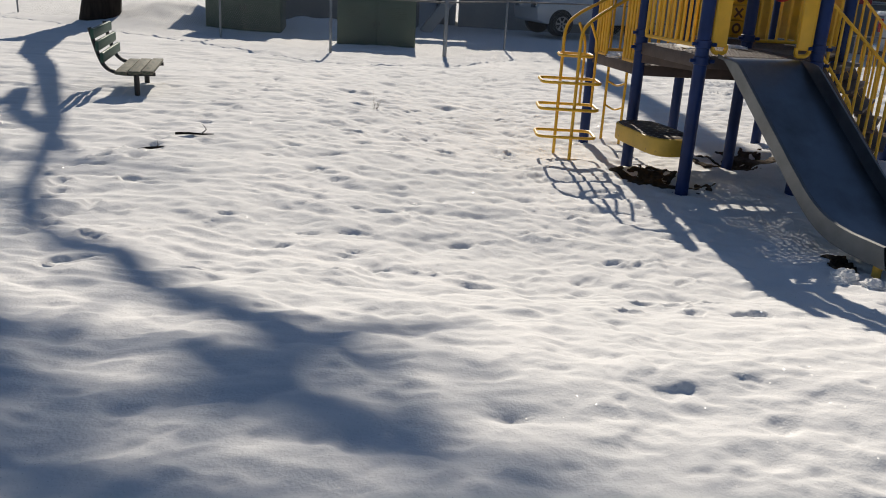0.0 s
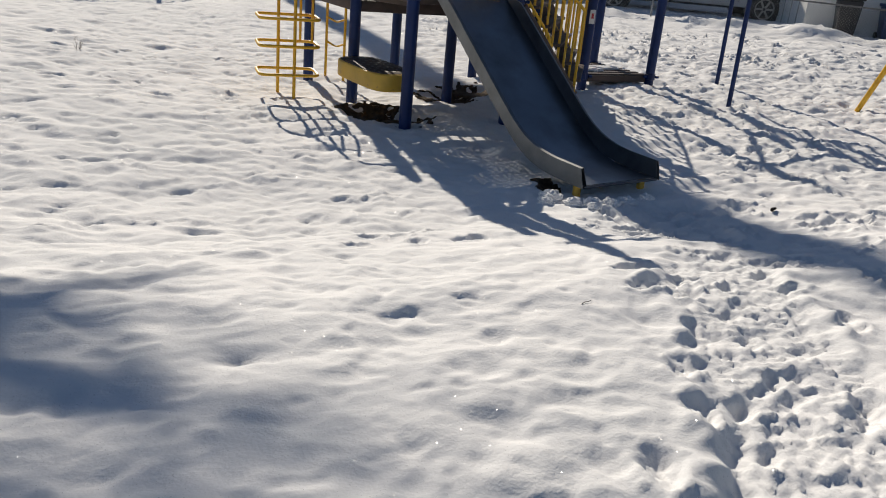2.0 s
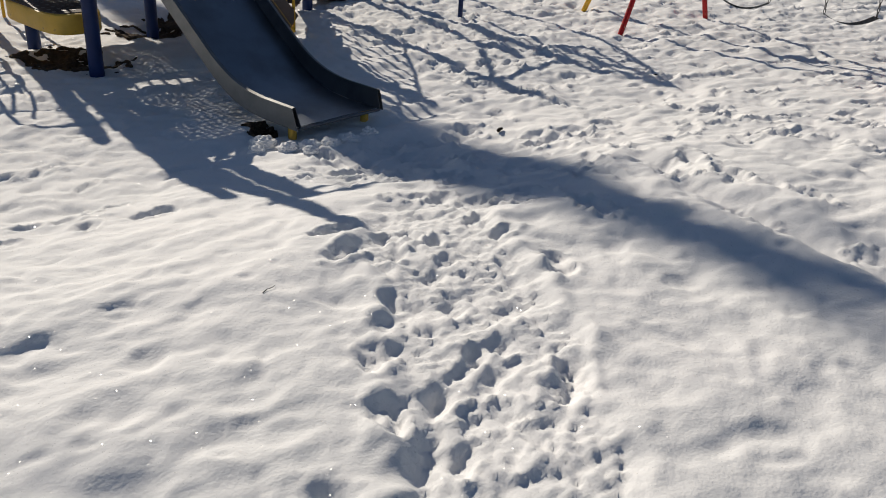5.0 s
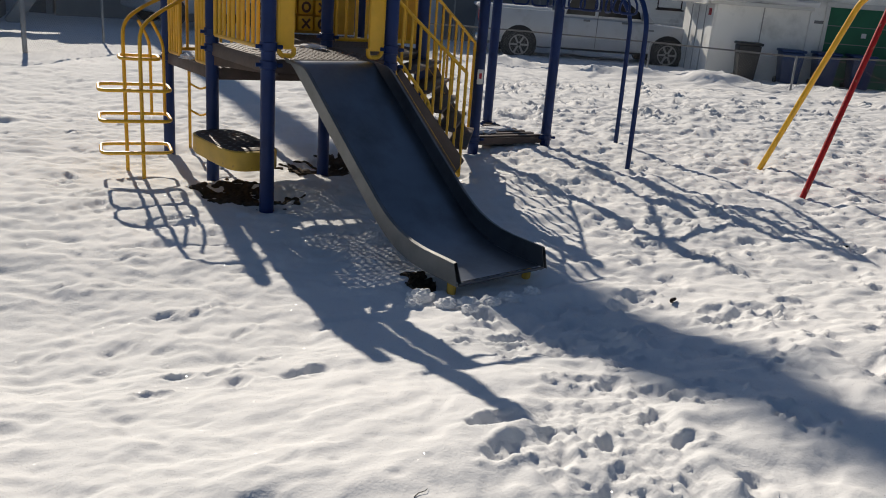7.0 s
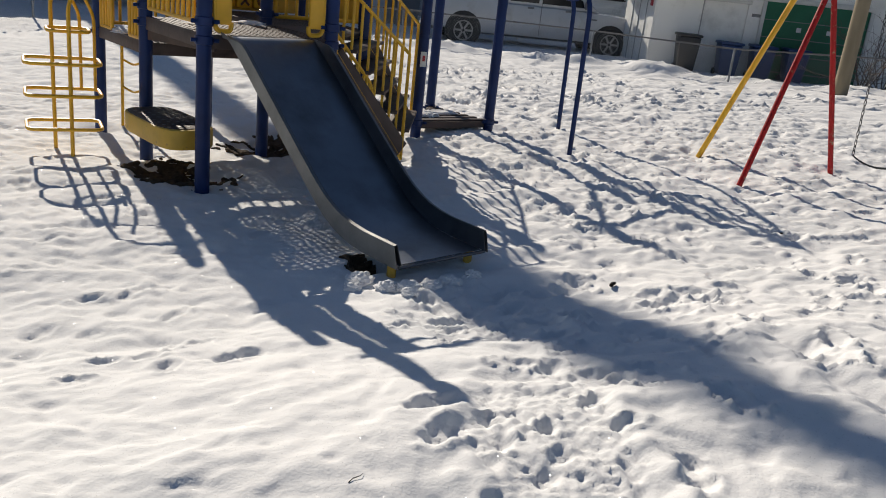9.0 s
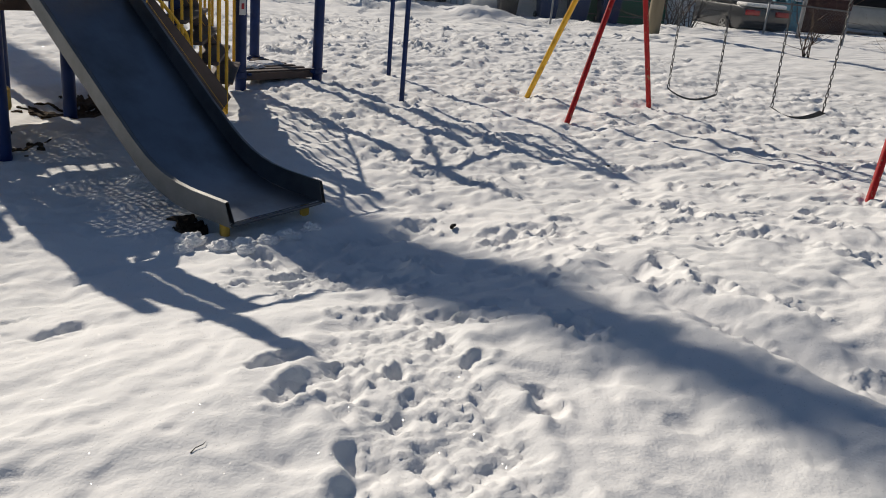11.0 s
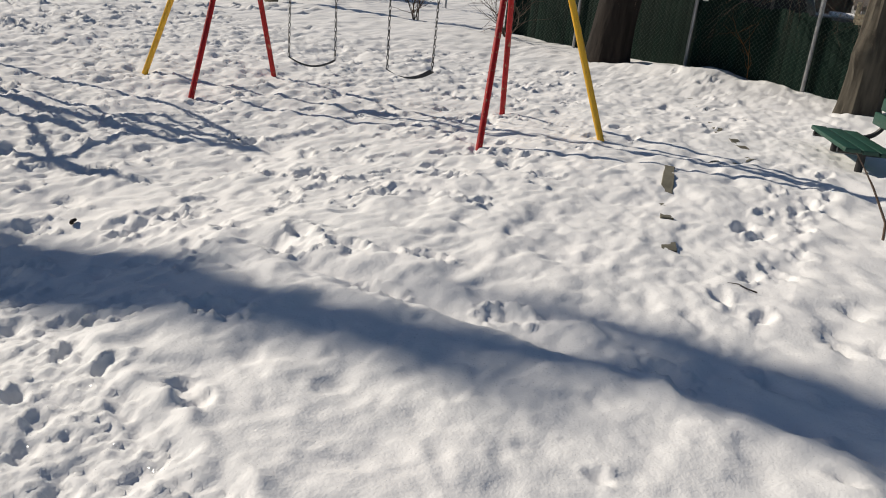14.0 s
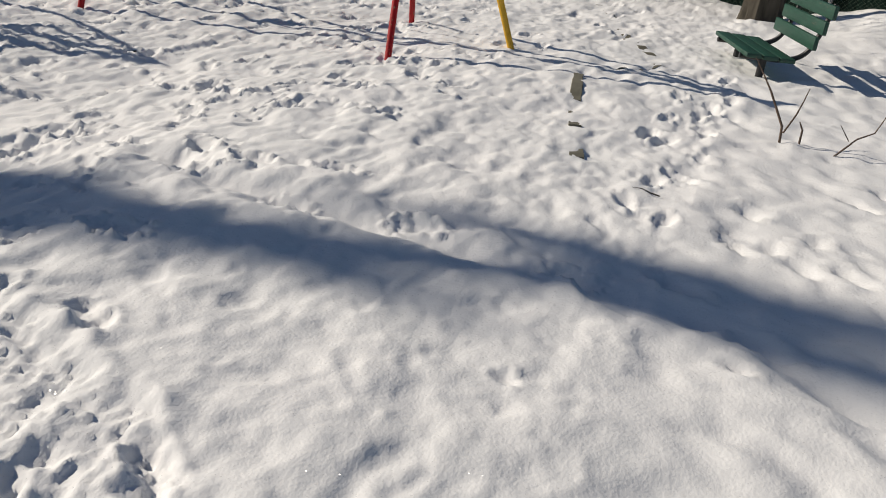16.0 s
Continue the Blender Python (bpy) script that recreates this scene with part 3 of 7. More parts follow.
def rail_panel(a, b, z0, z1, gap=0.105, r=0.016, ends=0.0, z0b=None, z1b=None, name="railing", uprights=True):
    """A railing of round bars between two points; the b end may stand lower, as on stairs."""
    z0b, z1b = z0 if z0b is None else z0b, z1 if z1b is None else z1b
    a, b = Vector(a), Vector(b)
    n = max(2, round((b - a).length / gap))
    rail = thing_part(name)
    for zz, zb in ((z0, z0b), (z1, z1b)):
        bm = BM()
        tube(bm, [(*a, zz), (*b, zb)], r * 1.15, 8)
        part("rail_bar", bm, YELLOW, rail)
    for k in range(n + 1):
        t = k / n
        p = a.lerp(b, t)
        bm = BM()
        tube(bm, [(*p, z0 + (z0b - z0) * t), (*p, z1 + (z1b - z1) * t)], r * (1.0 if 0 < k < n else 1.2), 8)
        part("baluster", bm, YELLOW, rail)
    return rail


def thing_part(name, label=""):
    ob = new(name)
    ob.empty_display_size = 0.1
    ob.parent = play
    if label:
        ob["label"] = label
    return ob


def inset(k1, k2, d=0.10):
    a, b = sq(k1), sq(k2)
    u = (b - a).normalized()
    return a + u * d, b - u * d


rail_panel(*inset("c", "b"), 0.98, 1.86)
rail_panel(*inset("d", "k", 0.09), 0.98, 1.72)
a, b = inset("a", "b", 0.09)
u = (b - a) / (b - a).length
rail_panel(a, a + u * 0.30, 0.70, 1.70, gap=0.07)
rail_panel(b - u * 0.30, b, 0.70, 1.70, gap=0.07)
rail_panel(*inset("a", "g", 0.09), 0.72, 1.62, gap=0.12)
# the gate over the slide: two cheeks and two cross bars
gate = thing_part("slide_gate", "yellow hood over the slide entrance")
a, b = inset("c", "e", 0.085)
u = (b - a) / (b - a).length
for s, e in ((a, a + u * 0.13), (b - u * 0.13, b)):
    bm = BM()
    bar(bm, (*((s + e) / 2), 0.98), (*((s + e) / 2), 1.84), 0.035, (e - s).length, 0.012, up=(u.x, u.y, 0))
    part("cheek", bm, YELLOW, gate, "yellow moulded cheek panel")
for zz in (1.83, 1.69):
    bm = BM()
    tube(bm, [(*a, zz), (*b, zz)], 0.020, 10)
    part("cross_bar", bm, YELLOW, gate)
for s, q in ((a, 1), (b, -1)):
    bm = BM()
    tube(bm, rounded([(*s, 1.83), (*s, 0.93), (*(s + u * q * 0.13), 0.93), (*(s + u * q * 0.13), 1.0)], 0.06), 0.020, 8)
    part("hoop", bm, YELLOW, gate)
# red steering disc on the far rail
wheel_at = Matrix.Translation(P("d", 1.55).lerp(P("k", 1.55), 0.24) + V(0.02, -0.05, 0)) @ pose(0, 0, 0, 90, 0, 7)
bm = BM()
tube(bm, [wheel_at @ V(0.125 * math.cos(q), 0.15 * math.sin(q), 0) for q in np.linspace(0, 2 * math.pi, 33)], 0.034, 10, cap=False)
ring = part("play_wheel", bm, RED_PLASTIC, play, "red plastic steering wheel on the railing")
bm = BM()
for ang in (90, 215, 325):
    box(bm, (0.06, 0, 0), (0.12, 0.05, 0.028), wheel_at @ pose(0, 0, 0, 0, 0, ang), 0.008)
part("spokes", bm, RED_PLASTIC, ring, "red spokes of the wheel")
bm = BM()
tube(bm, [wheel_at @ V(0, 0, -0.05), wheel_at @ V(0, 0, 0.03)], 0.035, 14)
part("hub", bm, GALV, ring, "grey steel hub")
# noughts and crosses panel with turning blocks
ox = thing_part("game_panel", "yellow noughts and crosses panel with turning blocks")
a, b = inset("g", "f", 0.10)
u = (b - a) / (b - a).length
mid = (a + b) / 2
ang = math.degrees(math.atan2(u.y, u.x))
base = pose(mid.x, mid.y, 0, 0, 0, ang)
bm = BM()
w = (b - a).length / 2
prof = [(-w, 0.92), (w, 0.92), (w, 1.50)] + [(w - 2 * w * k / 14, 1.50 + 0.14 * math.sin(math.pi * k / 14) ** 2) for k in range(1, 14)] + [(-w, 1.50)]
extrude_profile(bm, prof, 0.03, 0.006)
bmesh.ops.transform(bm, matrix=base, verts=bm.verts)
part("panel_board", bm, YELLOW_OLD, ox, "wavy-topped yellow plastic board")
for r in range(3):
    for c in range(3):
        bm = BM()
        cx, cz = -0.36 + 0.19 * c, 1.03 + 0.175 * r
        box(bm, (cx, -0.05, cz), (0.17, 0.10, 0.155), base, 0.015)
        blk = part("game_block", bm, YELLOW, ox)
        bm = BM()
        if (r + c) % 2 == 0:
            ring = [(cx + 0.042 * math.cos(q), -0.103, cz + 0.047 * math.sin(q)) for q in np.linspace(0, 2 * math.pi, 15)]
            tube(bm, ring, 0.014, 6, cap=False)
        else:
            bar(bm, (cx - 0.045, -0.103, cz - 0.05), (cx + 0.045, -0.103, cz + 0.05), 0.012, 0.022)
            bar(bm, (cx - 0.045, -0.103, cz + 0.05), (cx + 0.045, -0.103, cz - 0.05), 0.012, 0.022)
        bmesh.ops.transform(bm, matrix=base, verts=bm.verts)
        part("game_mark", bm, BROWN, blk, "dark red-brown mark")
# two more solid yellow panels behind
for k1, k2, z1 in (("f", "k", 1.5),):
    bm = BM()
    a, b = inset(k1, k2, 0.1)
    bar(bm, (*a, (0.95 + z1) / 2), (*b, (0.95 + z1) / 2), 0.03, z1 - 0.95, 0.01)
    part("side_panel", bm, YELLOW, play, "solid yellow plastic panel")


# ---- the slide ----
slide = thing_part("slide", "wide stainless steel slide with curved side walls")
FOOT, WIDE = Vector((2.88, 5.23)), 0.75
ACROSS, UPHILL = Vector((0.96, 0.28)), Vector((-0.28, 0.96))
# the bed: metres up from the foot, and height
BED = [(2.20, 0.905), (2.12, 0.900), (2.07, 0.872), (1.95, 0.785), (1.08, 0.130), (0.86, -0.030), (0.76, -0.092), (0.66, -0.140), (0.56, -0.175), (0.44, -0.200), (0.30, -0.212), (0.0, -0.215)]
bed_z = lambda q: float(np.interp(q, [k[0] for k in BED][::-1], [k[1] for k in BED][::-1]))
ALONG = sorted({round(v, 4) for v in list(np.linspace(0.0, 2.2, 45)) + [2.12, 2.07, 2.095, 0.02, 0.05]}, reverse=True)
wall_h = lambda q: 0.130 * float(step(2.16, 1.86, q)) + 0.004


def slide_point(q, w, z):
    p = FOOT + UPHILL * q + ACROSS * (WIDE * w)
    return V(p.x, p.y, z)


def slide_sheet(cross, mat, name, label, thick=0.004):
    """A sheet along the slide; cross gives (place across from 0 to 1, height above the bed, shift along) at each station."""
    bm = BM()
    rows = [[bm.verts.new(slide_point(q - shift, w, bed_z(q) + h)) for w, h, shift in cross(q)] for q in ALONG]
    for r0, r1 in zip(rows, rows[1:]):
        for k in range(len(r0) - 1):
            bm.faces.new((r0[k], r0[k + 1], r1[k + 1], r1[k]))
    bmesh.ops.recalc_face_normals(bm, faces=bm.faces[:])
    bmesh.ops.solidify(bm, geom=bm.faces[:], thickness=thick)
    return part(name, bm, mat, slide, label)


slide_sheet(lambda q: [(0.01 + 0.98 * k / 8, 0.0, 0.0) for k in range(9)], STEEL, "bed", "dull steel slide bed")
lean = lambda q, h: 0.045 * float(step(0.10, 0.0, q)) * (1 - h)      # the ends of the walls are cut slanting
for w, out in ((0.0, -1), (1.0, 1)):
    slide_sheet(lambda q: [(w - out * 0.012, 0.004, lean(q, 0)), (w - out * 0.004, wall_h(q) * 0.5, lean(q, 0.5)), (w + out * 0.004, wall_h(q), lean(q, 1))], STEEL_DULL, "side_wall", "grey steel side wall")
    slide_sheet(lambda q: [(w + out * 0.005, wall_h(q) + 0.001, lean(q, 1)), (w + out * 0.034, wall_h(q) - 0.004, lean(q, 1)), (w + out * 0.036, wall_h(q) * 0.72, lean(q, 0.7)), (w + out * 0.030, -0.012, lean(q, 0))], STEEL_EDGE, "wall_skin", "folded galvanised outer skin", 0.003)
bm = BM()
tube(bm, [slide_point(-0.028, 0.0, -0.222), slide_point(-0.028, 1.0, -0.222)], 0.012, 8)
part("exit_lip", bm, STEEL_DULL, slide, "rolled steel lip at the exit")
for w in (0.04, 0.93):
    p = slide_point(0.07, w, -0.23)
    bm = BM()
    tube(bm, [(p.x, p.y, -0.6), (p.x, p.y, -0.225)], 0.03, 10)
    part("support_leg", bm, YELLOW_OLD, slide, "short yellow support leg")


# ---- stairs with railings down to the low platform ----
stairs = thing_part("stairs", "brown steps with yellow railings")
ea, eb = sq("e") + Vector((0.06, 0.10)), Vector((4.12, 8.06))
ka, kb = sq("k") + Vector((0.07, 0.02)), sq("h") + Vector((-0.08, 0.0))
rail = rail_panel(ea, eb, 0.83, 1.42, gap=0.10, r=0.014, z0b=-0.22, z1b=0.78, name="stair_railing")
bm = BM()
tube(bm, rounded([(*ea, 0.97), (*ea.lerp(eb, 0.52), 0.50), (*ea.lerp(eb, 0.56), -0.02)], 0.08), 0.015, 8)
part("rail_bar", bm, YELLOW, rail)
for k in range(6):
    q = ea.lerp(eb, 0.04 + 0.09 * k)
    bm = BM()
    tube(bm, [(*q, 0.93 - 0.085 * k), (*q, 0.62 - 0.105 * k)], 0.013, 6)
    part("baluster", bm, YELLOW, rail)
rail_panel(ka, kb, 0.75, 1.50, gap=0.11, r=0.014, z0b=0.0, z1b=0.98, name="stair_railing")
for k in range(5):
    t = (k + 0.5) / 5
    a, b = ea.lerp(eb, t), ka.lerp(kb, t)
    bm = BM()
    bar(bm, (*a.lerp(b, 0.05), 0.80 - 0.185 * k), (*a.lerp(b, 0.95), 0.80 - 0.185 * k), 0.24, 0.03, 0.006)
    part("step", bm, DECK, stairs)
for a, b in ((ea, eb), (ka, kb)):
    bm = BM()
    a3, b3 = a.lerp(b, 0.02), a.lerp(b, 0.98)
    bar(bm, (*a3, 0.76), (*b3, -0.14), 0.03, 0.20, 0.005)
    part("stringer", bm, DECK, stairs, "dark side board of the stairs")


# ---- the ring climber beside the lower deck ----
climber = thing_part("ring_climber", "yellow tubular ring ladder")
CX, CY = 1.19, 8.80
for k, z in enumerate((-0.085, 0.20, 0.47, 0.72)):
    w2, d2 = (0.30, 0.22) if k < 3 else (0.17, 0.16)
    cx, cy = (CX, CY) if k < 3 else (CX + 0.06, CY + 0.18)
    bm = BM()
    loop = [V(cx - w2, cy - d2, z), V(cx + w2, cy - d2, z), V(cx + w2, cy + d2, z), V(cx - w2, cy + d2, z)]
    pts = rounded([(loop[0] + loop[1]) / 2, loop[1], loop[2], loop[3], loop[0], (loop[0] + loop[1]) / 2], 0.09)
    tube(bm, pts, 0.016, 8)
    part("ring", bm, YELLOW, climber, "rounded square yellow ring")
ta, tb = sq("a").lerp(sq("b"), 0.32), sq("a").lerp(sq("b"), 0.68)
for (fx, fy), t, h in (((CX - 0.07, CY + 0.20), ta, 1.02), ((CX + 0.05, CY - 0.20), tb, 1.0)):
    bm = BM()
    tube(bm, rounded([(fx, fy, -0.5), (fx, fy, h), (fx + 0.28 * (t.x - fx), fy + 0.28 * (t.y - fy), h + 0.12), (t.x, t.y, 1.32)], 0.14), 0.017, 8)
    part("upright", bm, YELLOW, climber)
for fx, fy in ((CX + 0.16, CY + 0.22), (CX + 0.27, CY + 0.12)):
    bm = BM()
    tube(bm, rounded([(fx, fy, 0.2), (fx, fy, 0.86), (fx - 0.1, fy - 0.12, 1.05)], 0.09), 0.014, 8)
    part("brace", bm, YELLOW, climber)
for x, y in ((1.80, 10.02), (1.98, 9.82)):
    bm = BM()
    tube(bm, [(x, y, -0.5), (x, y, 0.66)], 0.016, 8)
    part("upright", bm, YELLOW, climber)
for z in (0.08, 0.36):
    bm = BM()
    tube(bm, rounded([(1.80, 10.02, z), (1.90, 9.93, z - 0.05), (1.98, 9.82, z)], 0.05), 0.012, 6)
    part("rung", bm, YELLOW, climber)
bm = BM()
a, g = sq("a").lerp(sq("g"), 0.12), sq("a").lerp(sq("g"), 0.9)
tube(bm, rounded([(*a, 0.7), (*a, 1.68), (*a.lerp(g, 0.25), 2.22), (*a.lerp(g, 0.45), 2.22), (*a.lerp(g, 0.75), 1.72), (*a.lerp(g, 0.75), 0.7)], 0.12), 0.018, 8)
part("arch_hoop", bm, YELLOW, climber, "tall yellow entrance hoop")

# ---- low table between two posts ----
table = thing_part("play_table", "yellow play counter with a dark perforated top")
a, b = sq("b") + Vector((-0.05, -0.05)), sq("c") + Vector((-0.02, 0.08))
c0 = (a + b) / 2
d = (b - a).normalized()
n2 = Vector((-d.y, d.x))
outline = []
for k in range(28):
    q = 2 * math.pi * k / 28
    cx, cy = math.cos(q), math.sin(q)
    ex, ey = abs(cx) ** 0.45 * (1 if cx > 0 else -1), abs(cy) ** 0.6 * (1 if cy > 0 else -1)
    pnt = c0 + d * (0.52 * ex) + n2 * (0.24 * ey)
    outline.append((pnt.x, pnt.y))
inner = [tuple(c0 + (Vector(o) - c0) * 0.93) for o in outline]
bm = BM()
slab(bm, outline, -0.03, 0.135, 0.02)
part("table_body", bm, YELLOW_OLD, table, "faded yellow counter side")
bm = BM()
slab(bm, inner, 0.125, 0.142, 0.004)
top = part("table_top", bm, DECK, table, "dark snow-dusted counter top")
bm = BM()
for i in range(9):
    for j in range(5):
        q = c0 + d * (-0.40 + 0.1 * i) + n2 * (-0.16 + 0.08 * j)
        tube(bm, [(q.x, q.y, 0.1425), (q.x, q.y, 0.145)], 0.016, 8)
tagged(part("studs", bm, STEEL_EDGE, top, "pale raised dots"), kind="stuff")

# ---- overhead rings between the platform posts and the arch ----
trek = thing_part("ring_trek", "blue overhead rails with hanging hand rings")
AA, AB = Vector((6.08, 8.04)), Vector((6.64, 9.12))
for k, foot in (("j", AA), ("i", AB)):
    bm = BM()
    s = sq(k)
    gz = ground_z(foot.x, foot.y)
    tube(bm, rounded([(*s, 1.65), (*s.lerp(foot, 0.86), 1.65), (*s.lerp(foot, 0.985), 1.38), (*foot, gz - 0.4)], 0.16, 6), 0.026, 12)
    part("arch_rail", bm, BLUE, trek, "bent blue pipe rail and leg")
for s, e, z in (("h", "i", 1.66), ("h", "j", 1.67), ("j", "i", 1.60)):
    bm = BM()
    tube(bm, [(*sq(s), z), (*sq(e), z)], 0.022, 10)
    part("cross_rail", bm, BLUE, trek)
bm = BM()
tube(bm, [(*sq("j").lerp(AA, 0.88), 1.62), (*sq("i").lerp(AB, 0.88), 1.62)], 0.022, 10)
part("cross_rail", bm, BLUE, trek)
for k in range(5):
    t = (0.02, 0.28, 0.50, 0.68, 0.86)[k]
    c = sq("j").lerp(AA, t).lerp(sq("i").lerp(AB, t), 0.5)
    bm = BM()
    l, r = sq("j").lerp(AA, t), sq("i").lerp(AB, t)
    tube(bm, [(*l, 1.65), (*r, 1.65)], 0.014, 8)
    part("ring_bar", bm, BLUE, trek)
    for s in (0.34, 0.66):
        q = l.lerp(r, s)
        ax = Vector((0.75, 0.62)) if k % 2 else Vector((0.9, -0.3))
        bm = BM()
        pts = [V(q.x, q.y, 1.65), V(q.x + ax.x * 0.10, q.y + ax.y * 0.10, 1.50), V(q.x + ax.x * 0.10, q.y + ax.y * 0.10, 1.40), V(q.x - ax.x * 0.10, q.y - ax.y * 0.10, 1.40), V(q.x - ax.x * 0.10, q.y - ax.y * 0.10, 1.50), V(q.x, q.y, 1.65)]
        tube(bm, rounded(pts, 0.07, 5), 0.013, 8)
        part("hand_ring", bm, BLUE, trek, "blue drop-shaped hand ring")


# thin snow left lying on the structure
def snow_patch(parent, x, y, z, rx, ry, h, seed):
    ob = lump("snow_patch", (x, y, z), (rx, ry, h), SNOW, "", "", seed, 0.1)
    ob.parent = parent
    for key in ("label", "category"):
        if key in ob:
            del ob[key]
    ob["label"] = "thin patch of old snow"


snow_patch(play, 5.05, 9.55, -0.06, 0.16, 0.12, 0.05, 1)
snow_patch(play, 5.35, 9.75, -0.06, 0.22, 0.10, 0.03, 2)
snow_patch(play, 1.75, 9.4, 0.69, 0.10, 0.14, 0.04, 3)
snow_patch(play, 2.75, 8.6, 0.905, 0.14, 0.10, 0.03, 4)
snow_patch(play, 2.2, 8.3, 0.905, 0.10, 0.2, 0.02, 5)
bm = BM()
hx, hy = POSTS["h"]
box(bm, (hx - 0.015, hy - 0.063, 0.62), (0.07, 0.008, 0.16), None, 0.003)
sticker = part("sticker", bm, material("sticker_white", (0.6, 0.6, 0.6), 0.5, var=0.05, bump=0), play, "small white warning sticker")
bm = BM()
box(bm, (hx - 0.015, hy - 0.069, 0.63), (0.03, 0.004, 0.06), None, 0.0)
part("sticker_mark", bm, RED_PLASTIC, sticker, "plain red shape")
for k, (x, y, s) in enumerate(((2.66, 5.26, 0.06), (2.78, 5.10, 0.05), (2.90, 5.06, 0.05), (2.58, 5.16, 0.035), (3.05, 5.07, 0.045), (3.22, 5.14, 0.05), (3.42, 5.2, 0.04), (2.86, 4.95, 0.035))):
    lump("snow_clod", (x, y, ground_z(x, y) + 0.01), (s * 1.5, s * 1.1, s * 0.9), SNOW, "loose clod of snow by the slide", "snow", k + 3, 0.4)


# ---- the swing frame ----
swing = thing("swing_frame", "yellow top bar on chipped red legs with two belt swings", "swing set")
R1, R2, R3, R4 = Vector((7.06, 6.57)), Vector((8.56, 6.75)), Vector((7.21, 3.56)), Vector((8.91, 4.10))
Y1, Y2 = Vector((7.59, 7.79)), Vector((8.23, 2.79))
M1, M2 = (R1 + R2) / 2, (R3 + R4) / 2
ZB = 1.81
for foot, top in ((R1, M1), (R2, M1), (R3, M2), (R4, M2)):
    bm = BM()
    gz = ground_z(*foot)
    tube(bm, [(*foot.lerp(top, -0.06), gz - 0.15), (*foot.lerp(top, 0.985), ZB + 0.02)], 0.028, 14)
    part("leg", bm, RED, swing, "red steel leg with chipped paint")
u = (M2 - M1).normalized()
bm = BM()
e1, e2 = M1 - u * 0.32, M2 + u * 0.32
tube(bm, rounded([(*(Y1 - u * 0.03), ground_z(*Y1) - 0.2), (*e1, ZB), (*e2, ZB), (*(Y2 + u * 0.03), ground_z(*Y2) - 0.2)], 0.22, 7), 0.030, 14)
part("top_bar", bm, YELLOW, swing, "bent yellow steel top bar with end legs")
for m in (M1, M2):
    bm = BM()
    tube(bm, [V(*m, ZB) - V(*u, 0) * 0.06, V(*m, ZB) + V(*u, 0) * 0.06], 0.042, 14)
    part("joint", bm, RED, swing, "red pipe joint")


def belt_swing(s1, s2, end_a, end_b, zs):
    """A belt seat on two chains, hung from the bar at two places along it and twisted a little."""
    p1, p2 = M1.lerp(M2, s1), M1.lerp(M2, s2)
    sw = thing("belt_swing", "black rubber belt seat hanging on two steel chains", "swing", group="belt swings")
    seat_a, seat_b = Vector((*end_a, zs)), Vector((*end_b, zs))
    drop = 0.075
    along = (seat_b - seat_a).normalized()
    width = Vector((-along.y, along.x, 0)) * 0.065
    bm = BM()
    rows = []
    for k in range(15):
        t = k / 14
        c = seat_a.lerp(seat_b, t) - V(0, 0, drop * (1 - (2 * t - 1) ** 2))
        rows.append([bm.verts.new(c - width), bm.verts.new(c + width)])
    for r0, r1 in zip(rows, rows[1:]):
        bm.faces.new((r0[0], r0[1], r1[1], r1[0]))
    bmesh.ops.solidify(bm, geom=bm.faces[:], thickness=0.012)
    part("seat", bm, RUBBER, sw, "curved black belt seat")
    for p, e in ((p1, seat_a), (p2, seat_b)):
        bm = BM()
        top = Vector((*p, ZB - 0.03))
        n = int((top - e).length / 0.045)
        for k in range(n):
            c = top.lerp(e, (k + 0.5) / n)
            ax = V(*u, 0) if k % 2 else V(-u.y, u.x, 0)
            loop = [c + ax * (0.011 * math.cos(q)) + V(0, 0, 0.028 * math.sin(q)) for q in np.linspace(0, 2 * math.pi, 9)]
            tube(bm, loop, 0.0042, 4, cap=False)
        chain = part("chain", bm, CHAIN, sw, "grey link chain")
        bm = BM()
        tube(bm, [(*p, ZB - 0.055), (*p, ZB + 0.05)], 0.05, 12)
        part("hanger", bm, GALV, sw, "clamp hanger on the bar")
    return sw


belt_swing(0.21, 0.385, (7.69, 5.90), (7.97, 5.55), 0.33)
belt_swing(0.59, 0.77, (7.99, 4.96), (8.38, 4.68), 0.33)


# ---- materials of the surroundings ----
STUCCO = material("grey_stucco", (0.35, 0.345, 0.34), 0.9, var=0.08, scale=1.2, bump=0.3, bump_scale=80, second=(0.29, 0.285, 0.28), second_scale=0.7, second_cut=(0.5, 0.75))
STUCCO_DARK = material("dark_grey_wall", (0.20, 0.20, 0.205), 0.85, var=0.1, scale=1.2, bump=0.3, bump_scale=60)
STUCCO_DEEP = material("deep_grey_wall", (0.085, 0.083, 0.082), 0.85, var=0.15, scale=1.2, bump=0.3, bump_scale=60)
PALE_WALL = material("pale_blue_wall", (0.55, 0.58, 0.62), 0.85, var=0.08, scale=1.0, bump=0.2, bump_scale=60)
WHITE_WALL = material("white_painted_wall", (0.78, 0.78, 0.76), 0.75, var=0.05, scale=1.0, bump=0.2, bump_scale=50, second=(0.5, 0.5, 0.48), second_scale=1.4, second_cut=(0.5, 0.8))
SIDING = material("white_siding", (0.76, 0.76, 0.75), 0.65, var=0.05, scale=1.4, bump=0.1, second=(0.42, 0.42, 0.41), second_scale=1.6, second_cut=(0.55, 0.8))
BEIGE = material("beige_stucco", (0.50, 0.44, 0.34), 0.9, var=0.08, scale=1.0, bump=0.3, bump_scale=60)
BRICK = material("tan_brick", (0.30, 0.23, 0.17), 0.9, var=0.2, scale=6, bump=0.3, island=0.2)
